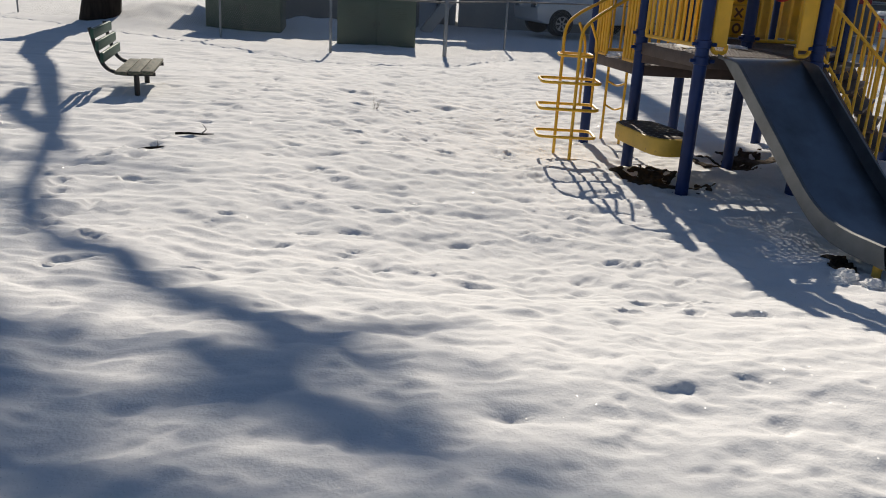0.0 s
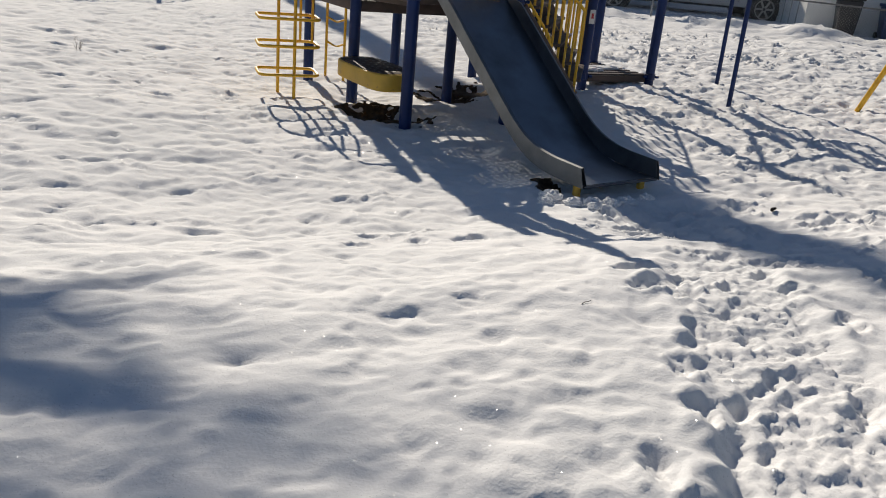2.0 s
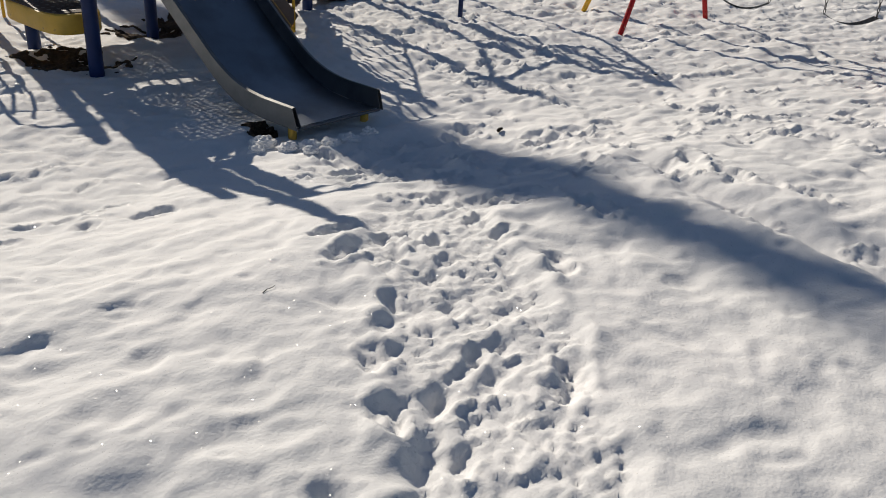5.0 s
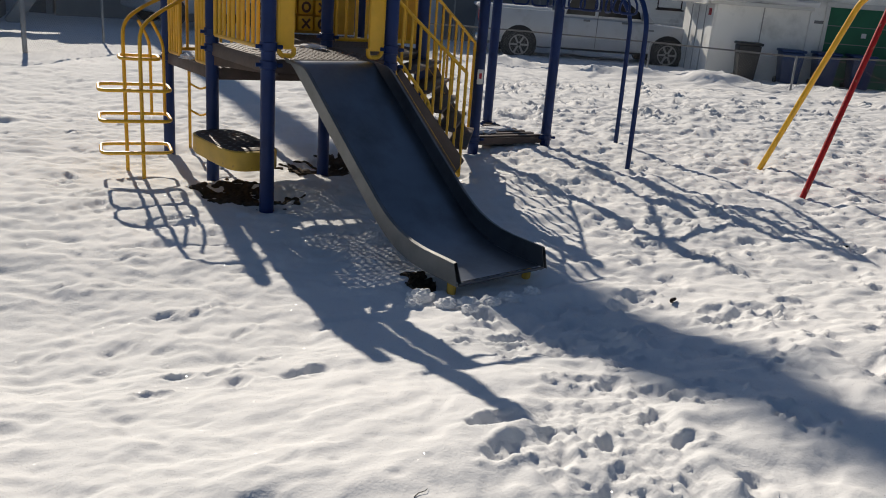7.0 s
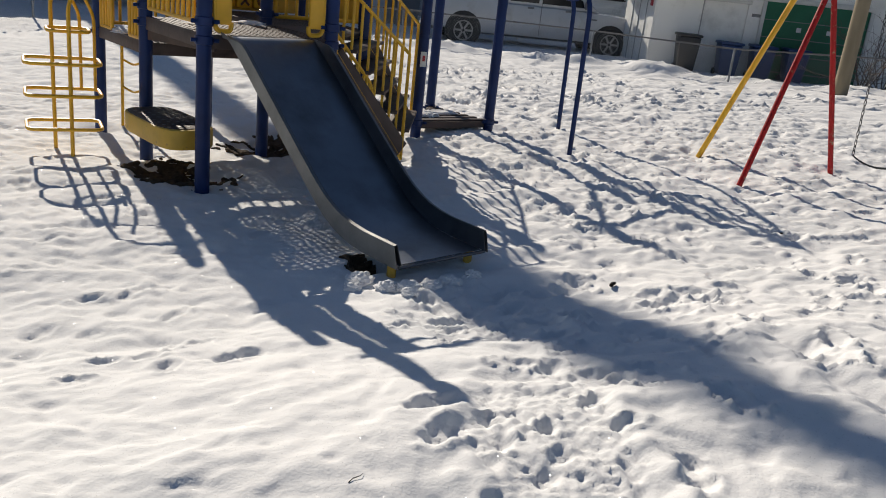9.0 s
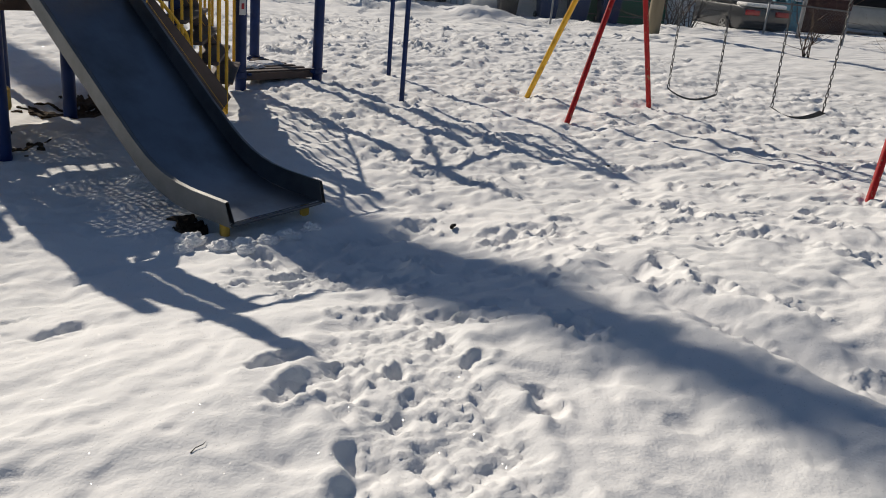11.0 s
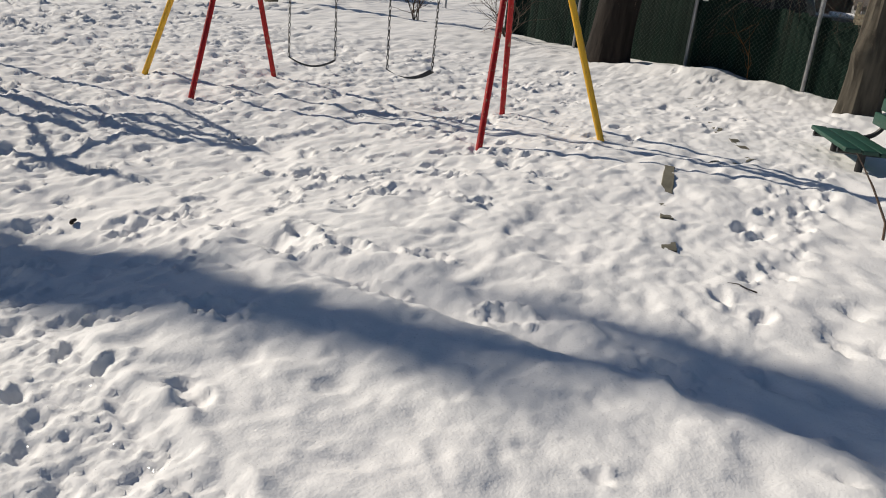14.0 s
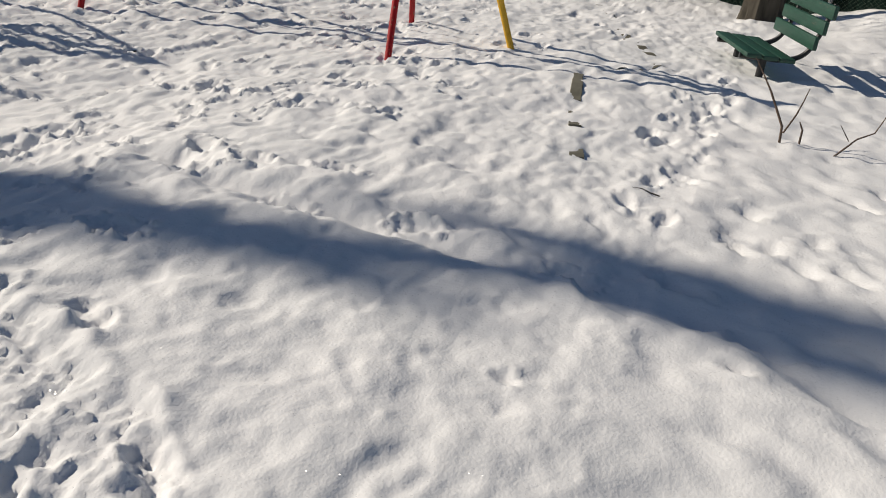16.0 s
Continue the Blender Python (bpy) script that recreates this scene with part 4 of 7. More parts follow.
BROWN_WALL = material("dark_brown_siding", (0.075, 0.055, 0.045), 0.8, var=0.15, scale=2, bump=0.2)
SHINGLE = material("brown_shingle", (0.10, 0.085, 0.075), 0.9, var=0.3, scale=9, bump=0.6, bump_scale=30)
FASCIA = material("dark_fascia", (0.045, 0.028, 0.024), 0.7, var=0.15, bump=0.1)
CLADDING = material("green_grey_cladding", (0.08, 0.085, 0.055), 0.7, var=0.15, scale=2, bump=0.15)
GREEN_DOOR = material("green_garage_door", (0.01, 0.12, 0.06), 0.6, var=0.12, scale=2, bump=0.1)
GLASS = material("window_glass", (0.014, 0.016, 0.02), 0.06, var=0.2, bump=0, spec=0.4)
FRAME = material("white_window_frame", (0.55, 0.55, 0.53), 0.6, var=0.05, bump=0.05)
TRUCK_WHITE = material("white_car_paint", (0.50, 0.51, 0.53), 0.3, var=0.06, scale=2, bump=0.02, coat=0.5, second=(0.33, 0.31, 0.29), second_scale=1.5, second_cut=(0.55, 0.8))
CAR_DARK = material("dark_car_paint", (0.02, 0.022, 0.025), 0.3, var=0.1, bump=0.02, coat=0.5)
CAR_SILVER = material("silver_car_paint", (0.38, 0.38, 0.36), 0.35, metal=0.3, var=0.08, bump=0.02, coat=0.4)
TAIL = material("tail_lamp_red", (0.35, 0.01, 0.01), 0.25, var=0.1, bump=0)
AMBER = material("amber_lens", (0.55, 0.2, 0.03), 0.25, var=0.1, bump=0)
CHROME = material("chrome", (0.6, 0.6, 0.6), 0.2, metal=1.0, var=0.05, bump=0)
BLUE_BIN = material("blue_bin_plastic", (0.012, 0.04, 0.13), 0.5, var=0.1, bump=0.05)
BLACK_BIN = material("black_bin_plastic", (0.02, 0.02, 0.022), 0.5, var=0.15, bump=0.05)
POLE_WOOD = material("pole_wood", (0.24, 0.20, 0.135), 0.9, var=0.2, scale=4, bump=0.5, stretch=(1, 1, 0.15))
TARP = material("blue_tarp", (0.10, 0.28, 0.36), 0.6, var=0.15, scale=4, bump=0.4, bump_scale=12)
DARK_RED = material("dark_red_board", (0.05, 0.016, 0.015), 0.6, var=0.15, bump=0.1)
SIGN_WHITE = material("sign_white", (0.6, 0.6, 0.6), 0.5, var=0.05, bump=0)
SIGN_RED = material("sign_red", (0.35, 0.04, 0.05), 0.5, var=0.05, bump=0)
RUST = material("rusty_orange_vine", (0.16, 0.07, 0.02), 0.9, var=0.4, bump=0.4)


# ---- trees ----
SHADE = Vector((SUN_DIR.x, SUN_DIR.y)) / SUN_DIR.z       # how far the sun's ray runs along the ground for a metre of height


def limb(parent, pts, radii, mat=BARK, name="limb", seg=8, wobble=0.0, seed=0):
    pts = [Vector(p) for p in pts]
    out, rad = [], []
    for k in range(len(pts) - 1):
        n = max(2, int((pts[k + 1] - pts[k]).length / 0.6))
        for i in range(n):
            t = i / n
            p = pts[k].lerp(pts[k + 1], t)
            if wobble:
                p = p + wobble * Vector((noise.noise(p * 0.9 + Vector((seed, 0, 0))), noise.noise(p * 0.9 + Vector((0, seed, 7))), noise.noise(p * 0.9 + Vector((3, 0, seed)))))
            out.append(p)
            rad.append(radii[k] + (radii[k + 1] - radii[k]) * t)
    out.append(pts[-1])
    rad.append(radii[-1])
    bm = BM()
    tube(bm, out, rad, seg)
    return part(name, bm, mat, parent)


def spray(parent, start, way, length, r, rnd, depth=2, mat=TWIG, droop=0.0, bm=None, top=True):
    """A branch that forks again and again into fine twigs, joined in one mesh."""
    own = bm is None
    if own:
        bm = BM()
    p, d = Vector(start), Vector(way).normalized()
    n = 5
    pts, rad = [p.copy()], [r]
    for k in range(n):
        d = (d + Vector((rnd.gauss(0, 0.22), rnd.gauss(0, 0.22), rnd.gauss(0, 0.18) - droop))).normalized()
        p = p + d * (length / n)
        pts.append(p.copy())
        rad.append(r * (1 - 0.8 * (k + 1) / n))
        if depth > 0:
            for _ in range(2):
                s = (d + Vector((rnd.gauss(0, 0.6), rnd.gauss(0, 0.6), rnd.gauss(0, 0.5)))).normalized()
                spray(parent, p, s, length * rnd.uniform(0.35, 0.6), rad[-1] * 0.65, rnd, depth - 1, mat, droop, bm, False)
    tube(bm, pts, rad, 5 if r > 0.02 else 3, cap=False)
    if own:
        return part("branch", bm, mat, parent)


def cast(x, y, h):
    """The place at height h whose shadow falls on (x, y)."""
    return (x + SHADE.x * h, y + SHADE.y * h, h)


# a tall tree that stands behind the grey building and throws the long soft shadows
tall = thing("tall_tree", "tall bare tree behind the grey building", "tree")
limb(tall, [(1.75, 36.5, -0.5), cast(2.95, 14.0, 12.5), cast(3.45, 5.6, 17.2), cast(3.55, 4.3, 18.0), cast(3.42, 3.3, 18.6)], [0.45, 0.32, 0.42, 0.52, 0.36], name="trunk", seg=12)
limb(tall, [cast(3.44, 3.5, 18.5), cast(3.48, 3.0, 18.8), cast(3.63, 2.72, 19.0), cast(3.76, 2.28, 19.3), cast(3.93, 1.76, 19.6), cast(4.11, 1.2, 20.0), cast(4.11, 0.83, 20.2), cast(4.02, 0.45, 20.4), cast(3.8, -0.8, 21)], [0.34, 0.26, 0.19, 0.17, 0.18, 0.20, 0.20, 0.18, 0.12])
limb(tall, [cast(4.0, 3.0, 18.9), cast(4.3, 2.3, 19.2), cast(4.42, 1.9, 19.4), cast(4.42, 1.4, 19.7), cast(4.36, 0.86, 20), cast(4.34, 0.4, 20.2), cast(4.3, -0.8, 20.6)], [0.03, 0.06, 0.11, 0.15, 0.16, 0.16, 0.12])
limb(tall, [cast(3.50, 2.75, 18.9), cast(3.58, 2.2, 19.2), cast(3.58, 1.8, 19.4), cast(3.56, 1.42, 19.7)], [0.10, 0.11, 0.11, 0.04])
limb(tall, [cast(3.42, 4.3, 18.0), cast(3.85, 3.85, 18.6), cast(4.2, 3.4, 19.0)], [0.16, 0.11, 0.03])
west = thing("park_tree", "bare park tree with a dark trunk by the wire fence", "tree")
limb(west, [(-9.3, 22.3, -0.8), (-9.25, 22.3, 0.0), (-9.1, 22.3, 1.0), cast(-8.7, 18.6, 2.4)], [0.62, 0.5, 0.44, 0.42], name="trunk", seg=14)
limb(west, [cast(-8.7, 18.6, 2.4), cast(-7.4, 15.2, 4.4), cast(-6.2, 13.0, 5.8), cast(-4.95, 10.5, 7.2), cast(-3.95, 8.5, 8.4), cast(-3.45, 7.2, 9.2), cast(-3.0, 6.0, 9.9), cast(-2.5, 5.1, 10.4), cast(-2.2, 4.8, 10.6)], [0.36, 0.20, 0.15, 0.12, 0.09, 0.075, 0.07, 0.075, 0.08])
limb(west, [cast(-5.3, 10.5, 7.2), cast(-4.6, 9.0, 8.0), cast(-3.8, 8.1, 8.6), cast(-3.2, 7.2, 9.2)], [0.11, 0.10, 0.08, 0.04])
limb(west, [cast(-5.1, 10.0, 7.5), cast(-4.9, 7.6, 8.9), cast(-4.1, 6.0, 10), cast(-3.2, 4.8, 10.8), cast(-2.6, 4.0, 11.3)], [0.10, 0.10, 0.09, 0.08, 0.07])
limb(west, [cast(-8.7, 18.6, 2.4), cast(-9.5, 15.6, 4.2), cast(-9.4, 12, 6.4)], [0.24, 0.17, 0.09])
limb(west, [cast(-2.2, 4.8, 10.6), cast(-1.76, 4.51, 10.8), cast(-1.36, 3.92, 11.2), cast(-0.92, 3.58, 11.4), cast(-0.55, 3.24, 11.7), cast(-0.2, 2.9, 12)], [0.119, 0.105, 0.098, 0.112, 0.140, 0.056])
limb(west, [cast(-0.66, 3.30, 11.7), cast(-0.21, 3.55, 11.8), cast(0.2, 3.78, 11.9)], [0.084, 0.070, 0.028])
limb(west, [cast(-2.6, 4.0, 11.3), cast(-2.0, 3.35, 11.8), cast(-1.5, 3.05, 12.1), cast(-1.0, 3.05, 12.4), cast(-0.45, 3.0, 12.6)], [0.075, 0.07, 0.065, 0.060, 0.042])
limb(west, [cast(-2.0, 3.35, 11.8), cast(-1.7, 2.8, 12.2), cast(-1.2, 2.5, 12.6), cast(-0.8, 2.55, 12.9), cast(-0.2, 2.45, 13.2)], [0.085, 0.085, 0.075, 0.085, 0.042])
limb(west, [cast(-1.7, 2.8, 12.2), cast(-1.55, 2.3, 12.6), cast(-1.0, 1.95, 13), cast(-0.4, 1.9, 13.4), cast(0.1, 1.7, 13.8)], [0.08, 0.095, 0.10, 0.085, 0.05])
limb(west, [cast(-0.55, 3.24, 11.7), cast(-0.6, 2.85, 12.1), cast(-0.35, 2.4, 12.6), cast(0.0, 2.1, 13)], [0.098, 0.098, 0.084, 0.028])
limb(west, [cast(-3.2, 4.8, 10.8), cast(-2.9, 3.9, 11.3), cast(-2.4, 3.0, 12), cast(-2.2, 2.2, 12.6)], [0.075, 0.075, 0.07, 0.06])
limb(west, [cast(-1.0, 3.0, 12.2), cast(-0.5, 2.65, 12.6), cast(0.1, 2.35, 13)], [0.09, 0.09, 0.04])
limb(west, [cast(-0.6, 2.5, 12.8), cast(-0.1, 2.25, 13), cast(0.4, 2.2, 13.3)], [0.08, 0.08, 0.03])
rnd = random.Random(5)
for k in range(14):
    x, y = rnd.uniform(-2.6, 0.1), rnd.uniform(1.9, 4.2)
    if y > 3.2 and x > -1.2:
        continue
    spray(west, cast(x, y, 12.0), (rnd.gauss(0, 1), rnd.gauss(0, 0.8), rnd.gauss(0, 0.5)), 1.0, 0.028, rnd, 1)
for k in range(12):
    x, y, h = ((-0.45, 3.0, 12.6), (-0.2, 2.45, 13.2), (0.1, 1.7, 13.8), (0.0, 2.1, 13.0), (0.4, 2.2, 13.3), (-0.2, 2.9, 12.0))[k % 6]
    dx, dy = rnd.uniform(0.1, 1.0), rnd.uniform(-0.9, 0.35)
    r = rnd.uniform(0.014, 0.028)
    limb(west, [cast(x, y, h), cast(x + 0.5 * dx, y + 0.5 * dy + rnd.gauss(0, 0.1), h + 0.2), cast(x + dx, y + dy, h + 0.5)], [r * 1.2, r, r * 0.4], name="branch", seg=6, wobble=0.12, seed=k)
for k in range(9):
    spray(west, cast(-5.9 + 0.3 * k, 11.6 - 0.65 * k, 6.8 + 0.35 * k), (rnd.gauss(0, 1), rnd.gauss(0, 0.4), 0.5), 1.6, 0.035, rnd, 2)


def big_tree(name, label, base, lean, r0, height, mat, knot=None, seed=1):
    tr = thing(name, label, "tree")
    rnd = random.Random(seed)
    bm = BM()
    rings, seg, n = [], 30, 46
    for k in range(n + 1):
        h = -0.4 + (height + 0.4) * k / n
        t = max(h, 0) / height
        c = Vector(base) + Vector((lean[0] * t, lean[1] * t, h))
        flare = 1 + 0.20 * math.exp(-max(h, 0) / 0.22) + 0.05 * math.sin(h * 2.1 + seed)
        r = r0 * flare * (1 - 0.15 * t)
        ring = []
        for s in range(seg):
            a = 2 * math.pi * s / seg
            q = Vector((math.cos(a), math.sin(a), 0))
            ridge = (0.030 if mat is BARK else 0.05) * noise.noise(Vector((math.cos(a) * 4.5, math.sin(a) * 4.5, h * 0.9 + seed))) + 0.022 * noise.noise(Vector((math.cos(a) * 11, math.sin(a) * 11, h * 2.0)))
            rr = r + ridge
            if knot:
                rr += knot[2] * math.exp(-((h - knot[0]) / 0.16) ** 2 - (((a - knot[1] + math.pi) % (2 * math.pi) - math.pi) / 0.6) ** 2)
            ring.append(bm.verts.new(c + q * rr))
        rings.append(ring)
    for a, b in zip(rings, rings[1:]):
        for s in range(seg):
            bm.faces.new((a[s], a[(s + 1) % seg], b[(s + 1) % seg], b[s]))
    part("trunk", bm, mat, tr)
    top = Vector(base) + Vector((lean[0], lean[1], height))
    for k in range(5):
        a = rnd.uniform(0, 6.28)
        limb(tr, [top - V(0, 0, 0.2), top + V(1.2 * math.cos(a), 1.2 * math.sin(a), 1.8), top + V(3.2 * math.cos(a), 3.2 * math.sin(a), 3.6)], [r0 * 0.55, r0 * 0.4, r0 * 0.15], mat, wobble=0.3, seed=k)
    return tr


# ---- the big tree by the green fence, its twigs hanging over the swings ----
tree = big_tree("leaning_tree", "thick dark leaning tree at the green fence", (14.3, 4.7, 0.0), (0.25, -0.32, 0), 0.345, 4.6, BARK, seed=3)
rnd = random.Random(11)
for k in range(6):
    h = rnd.uniform(1.9, 3.4)
    spray(tree, (14.3, 4.7 - 0.15 * h, h), (-0.9 + rnd.gauss(0, 0.4), 0.9 - 0.5 * k / 3 + rnd.gauss(0, 0.5), rnd.uniform(-0.35, 0.15)), rnd.uniform(1.6, 2.8), 0.014, rnd, 2, TWIG, 0.05)
old = big_tree("gnarled_tree", "gnarled pale brown tree trunk behind a green bench", (12.4, 0.92, 0.05), (0.12, -0.05, 0), 0.215, 3.6, BARK_PALE, knot=(0.75, 2.6, 0.10), seed=8)
for k in range(5):
    h = rnd.uniform(1.6, 2.7)
    spray(old, (12.4, 0.8, h), (-0.5 + rnd.gauss(0, 0.3), 1.0 + rnd.gauss(0, 0.4), rnd.uniform(-0.3, 0.25)), rnd.uniform(1.8, 3.0), 0.013, rnd, 2, TWIG, 0.03)


# ---- shrubs and twigs ----
def shrub(at, n, size, label, seed, stems=0.007):
    sh = thing("twig_shrub", label, "shrub")
    rnd = random.Random(seed)
    z = ground_z(at[0], at[1])
    for k in range(n):
        spray(sh, (at[0] + rnd.gauss(0, 0.03), at[1] + rnd.gauss(0, 0.03), z - 0.05), (rnd.gauss(0, 0.45), rnd.gauss(0, 0.45), 1.0), size * rnd.uniform(0.7, 1.2), stems, rnd, 1, TWIG)
    return sh


sapling = thing("sapling_twig", "thin bare forked sapling twig standing in the snow", "twig")
z0 = ground_z(6.95, 0.50)
limb(sapling, [(6.95, 0.50, z0 - 0.1), (6.96, 0.53, z0 + 0.12), (7.03, 0.66, z0 + 0.32), (7.12, 0.80, z0 + 0.50)], [0.010, 0.009, 0.007, 0.003], TWIG, "stem", 6, 0.03)
limb(sapling, [(6.95, 0.51, z0 + 0.08), (7.01, 0.46, z0 + 0.20), (7.03, 0.42, z0 + 0.38)], [0.007, 0.006, 0.003], TWIG, "stem", 6, 0.02)
limb(sapling, [(7.06, 0.38, z0 - 0.05), (7.05, 0.39, z0 + 0.10), (7.03, 0.42, z0 + 0.15)], [0.009, 0.007, 0.004], TWIG, "stem", 6, 0.02)
limb(sapling, [(6.9, 0.2, z0 - 0.05), (7.0, 0.05, z0 + 0.12), (7.08, -0.05, z0 + 0.16), (7.1, -0.1, z0 + 0.34)], [0.008, 0.006, 0.005, 0.003], TWIG, "stem", 6, 0.03)
limb(sapling, [(6.98, 0.1, z0 + 0.1), (6.96, 0.18, z0 + 0.2)], [0.004, 0.002], TWIG, "stem", 5)
shrub((19.0, 14.6), 9, 1.7, "bare grey shrub by the wire fence", 21, 0.02)
shrub((20.3, 15.0), 8, 1.9, "bare grey shrub by the garage", 22, 0.02)
shrub((16.4, 9.4), 7, 1.3, "bare shrub at the green fence", 23, 0.014)
shrub((15.6, 7.0), 8, 1.2, "bare shrub at the green fence", 24, 0.014)
shrub((-0.95, 10.4), 3, 0.2, "dry weed stalks poking through the snow", 26, 0.004)


def fallen_twig(x, y, turn, length, r=0.012, seed=0):
    z = ground_z(x, y)
    tw = thing("fallen_twig", "dark fallen twig lying on the snow", "twig", (x, y, z + r), turn)
    rnd = random.Random(seed)
    bm = BM()
    tube(bm, [(-length / 2, 0, 0), (-length / 6, 0.05 * length, 0.003), (length / 5, -0.05 * length, 0.004), (length / 2, 0.08 * length, 0.0)], [r, r * 0.9, r * 0.7, r * 0.3], 6)
    part("stick", bm, BARK, tw)
    for k in range(1 if length > 0.2 else 0):
        s = length / 5
        bm = BM()
        tip = rnd.uniform(0.02, 0.09)
        tube(bm, [(s, 0, 0.008), (s + rnd.uniform(-0.05, 0.06), 0.05, tip * 0.5), (s + rnd.uniform(-0.1, 0.12), 0.10, tip)], [r * 0.45, r * 0.3, r * 0.15], 5)
        part("side_twig", bm, BARK, tw)


for k, (x, y, a, l, r) in enumerate([(-2.47, 7.94, 8, 0.36, 0.014), (-2.66, 7.3, 50, 0.26, 0.016), (4.21, 4.76, 30, 0.07, 0.014), (6.33, 5.35, 10, 0.08, 0.016), (1.73, 2.86, 25, 0.07, 0.0018), (5.35, 1.15, 70, 0.16, 0.004)]):
    fallen_twig(x, y, a, l, r, k)


# ---- the two park benches ----
def bench(at, turn, seat_mat, back_mat, label, length=1.25):
    """Local x runs along the seat, y towards the back."""
    b = thing("park_bench", label, "bench", at, turn, group="park benches")
    for k in range(3):
        bm = BM()
        box(bm, (0, -0.16 + 0.15 * k, 0.44 - 0.006 * k), (length, 0.135, 0.04), None, 0.008)
        part("seat_slat", bm, seat_mat, b)
    for k in range(3):
        bm = BM()
        box(bm, (0, 0.335 + 0.045 * k, 0.60 + 0.135 * k), (length, 0.04, 0.115), None, 0.008)
        part("back_slat", bm, back_mat, b)
    for s in (-1, 1):
        x = s * (length / 2 - 0.16)
        bm = BM()
        path = rounded([(x, -0.24, 0.405), (x, 0.16, 0.40), (x, 0.33, 0.46), (x, 0.40, 0.62), (x, 0.475, 0.93)], 0.13, 5)
        tube(bm, path, 0.024, 8)
        part("bracket", bm, IRON, b, "curved black iron bracket")
        bm = BM()
        tube(bm, [(x, -0.02, -0.3), (x, -0.02, 0.41)], 0.034, 10)
        part("leg", bm, IRON, b, "round black iron leg")
    return b


bench(((9.05 + 9.83) / 2, (0.72 + 1.0) / 2, ground_z(9.4, 0.85) - 0.25), math.degrees(math.atan2(0.28, 0.78)) + 180, BENCH_GREEN, BENCH_GREEN, "green painted wooden park bench on iron legs in snow", 1.06)
bench((-4.0, 10.72, ground_z(-4.1, 10.7) - 0.13), 104, BENCH_GREY, BENCH_GREEN, "weathered grey wooden park bench with a dark back", 1.45)

# ---- timber edging of the play area ----
for ax, ay, bx, by, lift in ((5.72, 1.62, 5.95, 1.68, 0.012), (6.28, 1.77, 6.82, 1.91, 0.03), (7.02, 1.95, 7.68, 2.09, 0.04), (7.72, 2.06, 8.3, 1.78, 0.012), (8.35, 1.75, 8.8, 1.52, 0.004), (9.12, 1.72, 9.52, 1.98, 0.03), (9.65, 2.05, 10.3, 2.25, 0.012), (10.9, 2.45, 11.9, 2.85, 0.012)):
    n = 12
    bm = BM()
    side = Vector((-(by - ay), bx - ax)).normalized() * 0.045
    rings = []
    for k in range(n + 1):
        q = Vector((ax, ay)).lerp(Vector((bx, by)), k / n)
        z = ground_z(q.x, q.y) + 0.45 * lift - 0.014 + 0.024 * noise.noise(Vector((q.x * 7, q.y * 7, 4)))
        w = side * (1 + 0.25 * noise.noise(Vector((q.x * 6, q.y * 6, 1))))
        rings.append([bm.verts.new((q.x + e * w.x, q.y + e * w.y, z + h)) for e, h in ((-1, -0.16), (-1, -0.008), (-0.9, 0.0), (0.9, 0.0), (1, -0.008), (1, -0.16))])
    for r0, r1 in zip(rings, rings[1:]):
        for k in range(5):
            bm.faces.new((r0[k], r1[k], r1[k + 1], r0[k + 1]))
    bm.faces.new(rings[0])
    bm.faces.new(rings[-1][::-1])
    bmesh.ops.recalc_face_normals(bm, faces=bm.faces[:])
    tagged(part("edging_timber", bm, CONCRETE), "grey edging timber half buried in snow", "edging", group="edging timbers")


# ---- wire fences ----
def wire_fence(pts, height, posts, label, thick=()):
    f = thing("wire_fence", label, "fence")
    zs = [ground_z(*p) for p in pts]
    for k, (x, y) in enumerate(posts):
        r = 0.045 if k in thick else 0.026
        z = ground_z(x, y)
        bm = BM()
        tube(bm, [(x, y, z - 0.4), (x, y, z + height + (0.06 if k in thick else 0.0)), (x, y, z + height + (0.10 if k in thick else 0.02))], [r, r, r * 0.4], 10)
        part("post", bm, GALV, f, "galvanised fence post")
    for (a, za), (b, zb) in zip(zip(pts, zs), list(zip(pts, zs))[1:]):
        bm = BM()
        tube(bm, [(*a, za + height), (*b, zb + height)], 0.019, 8)
        part("top_rail", bm, RAIL, f)
        length = math.hypot(b[0] - a[0], b[1] - a[1])
        n = int(length / 0.075)
        va, vb = Vector((*a, za)), Vector((*b, zb))
        verts, faces = [], []
        side = Vector((-(b[1] - a[1]), b[0] - a[0], 0)).normalized() * 0.0013
        up = Vector((0, 0, 0.0015))
        run = height / length
        for k in range(-int(height / 0.075) - 1, n + 1):
            for s in (1, -1):
                t0, t1, h0, h1 = k / n, k / n + run, 0.0, height
                if s < 0:
                    t0, t1 = t1, t0
                lo, hi = (t0, t1) if t0 < t1 else (t1, t0)
                if hi <= 0 or lo >= 1:
                    continue
                def cut(t, t0=t0, t1=t1):
                    return (t - t0) / (t1 - t0) * height
                ta, tb = min(max(t0, 0), 1), min(max(t1, 0), 1)
                p = va.lerp(vb, ta) + Vector((0, 0, cut(ta)))
                q = va.lerp(vb, tb) + Vector((0, 0, cut(tb)))
                base = len(verts)
                for c in (p, q):
                    verts += [c + side, c - side * 0.5 + up, c - side * 0.5 - up]
                faces += [(base, base + 1, base + 4, base + 3), (base + 1, base + 2, base + 5, base + 4), (base + 2, base, base + 3, base + 5)]
        me = bpy.data.meshes.new("wire_mesh")
        me.from_pydata(verts, [], faces)
        me.materials.append(WIRE)
        ob = tagged(new("wire_mesh", me), "woven diamond wire", kind="stuff")
        ob.parent = f
    return f


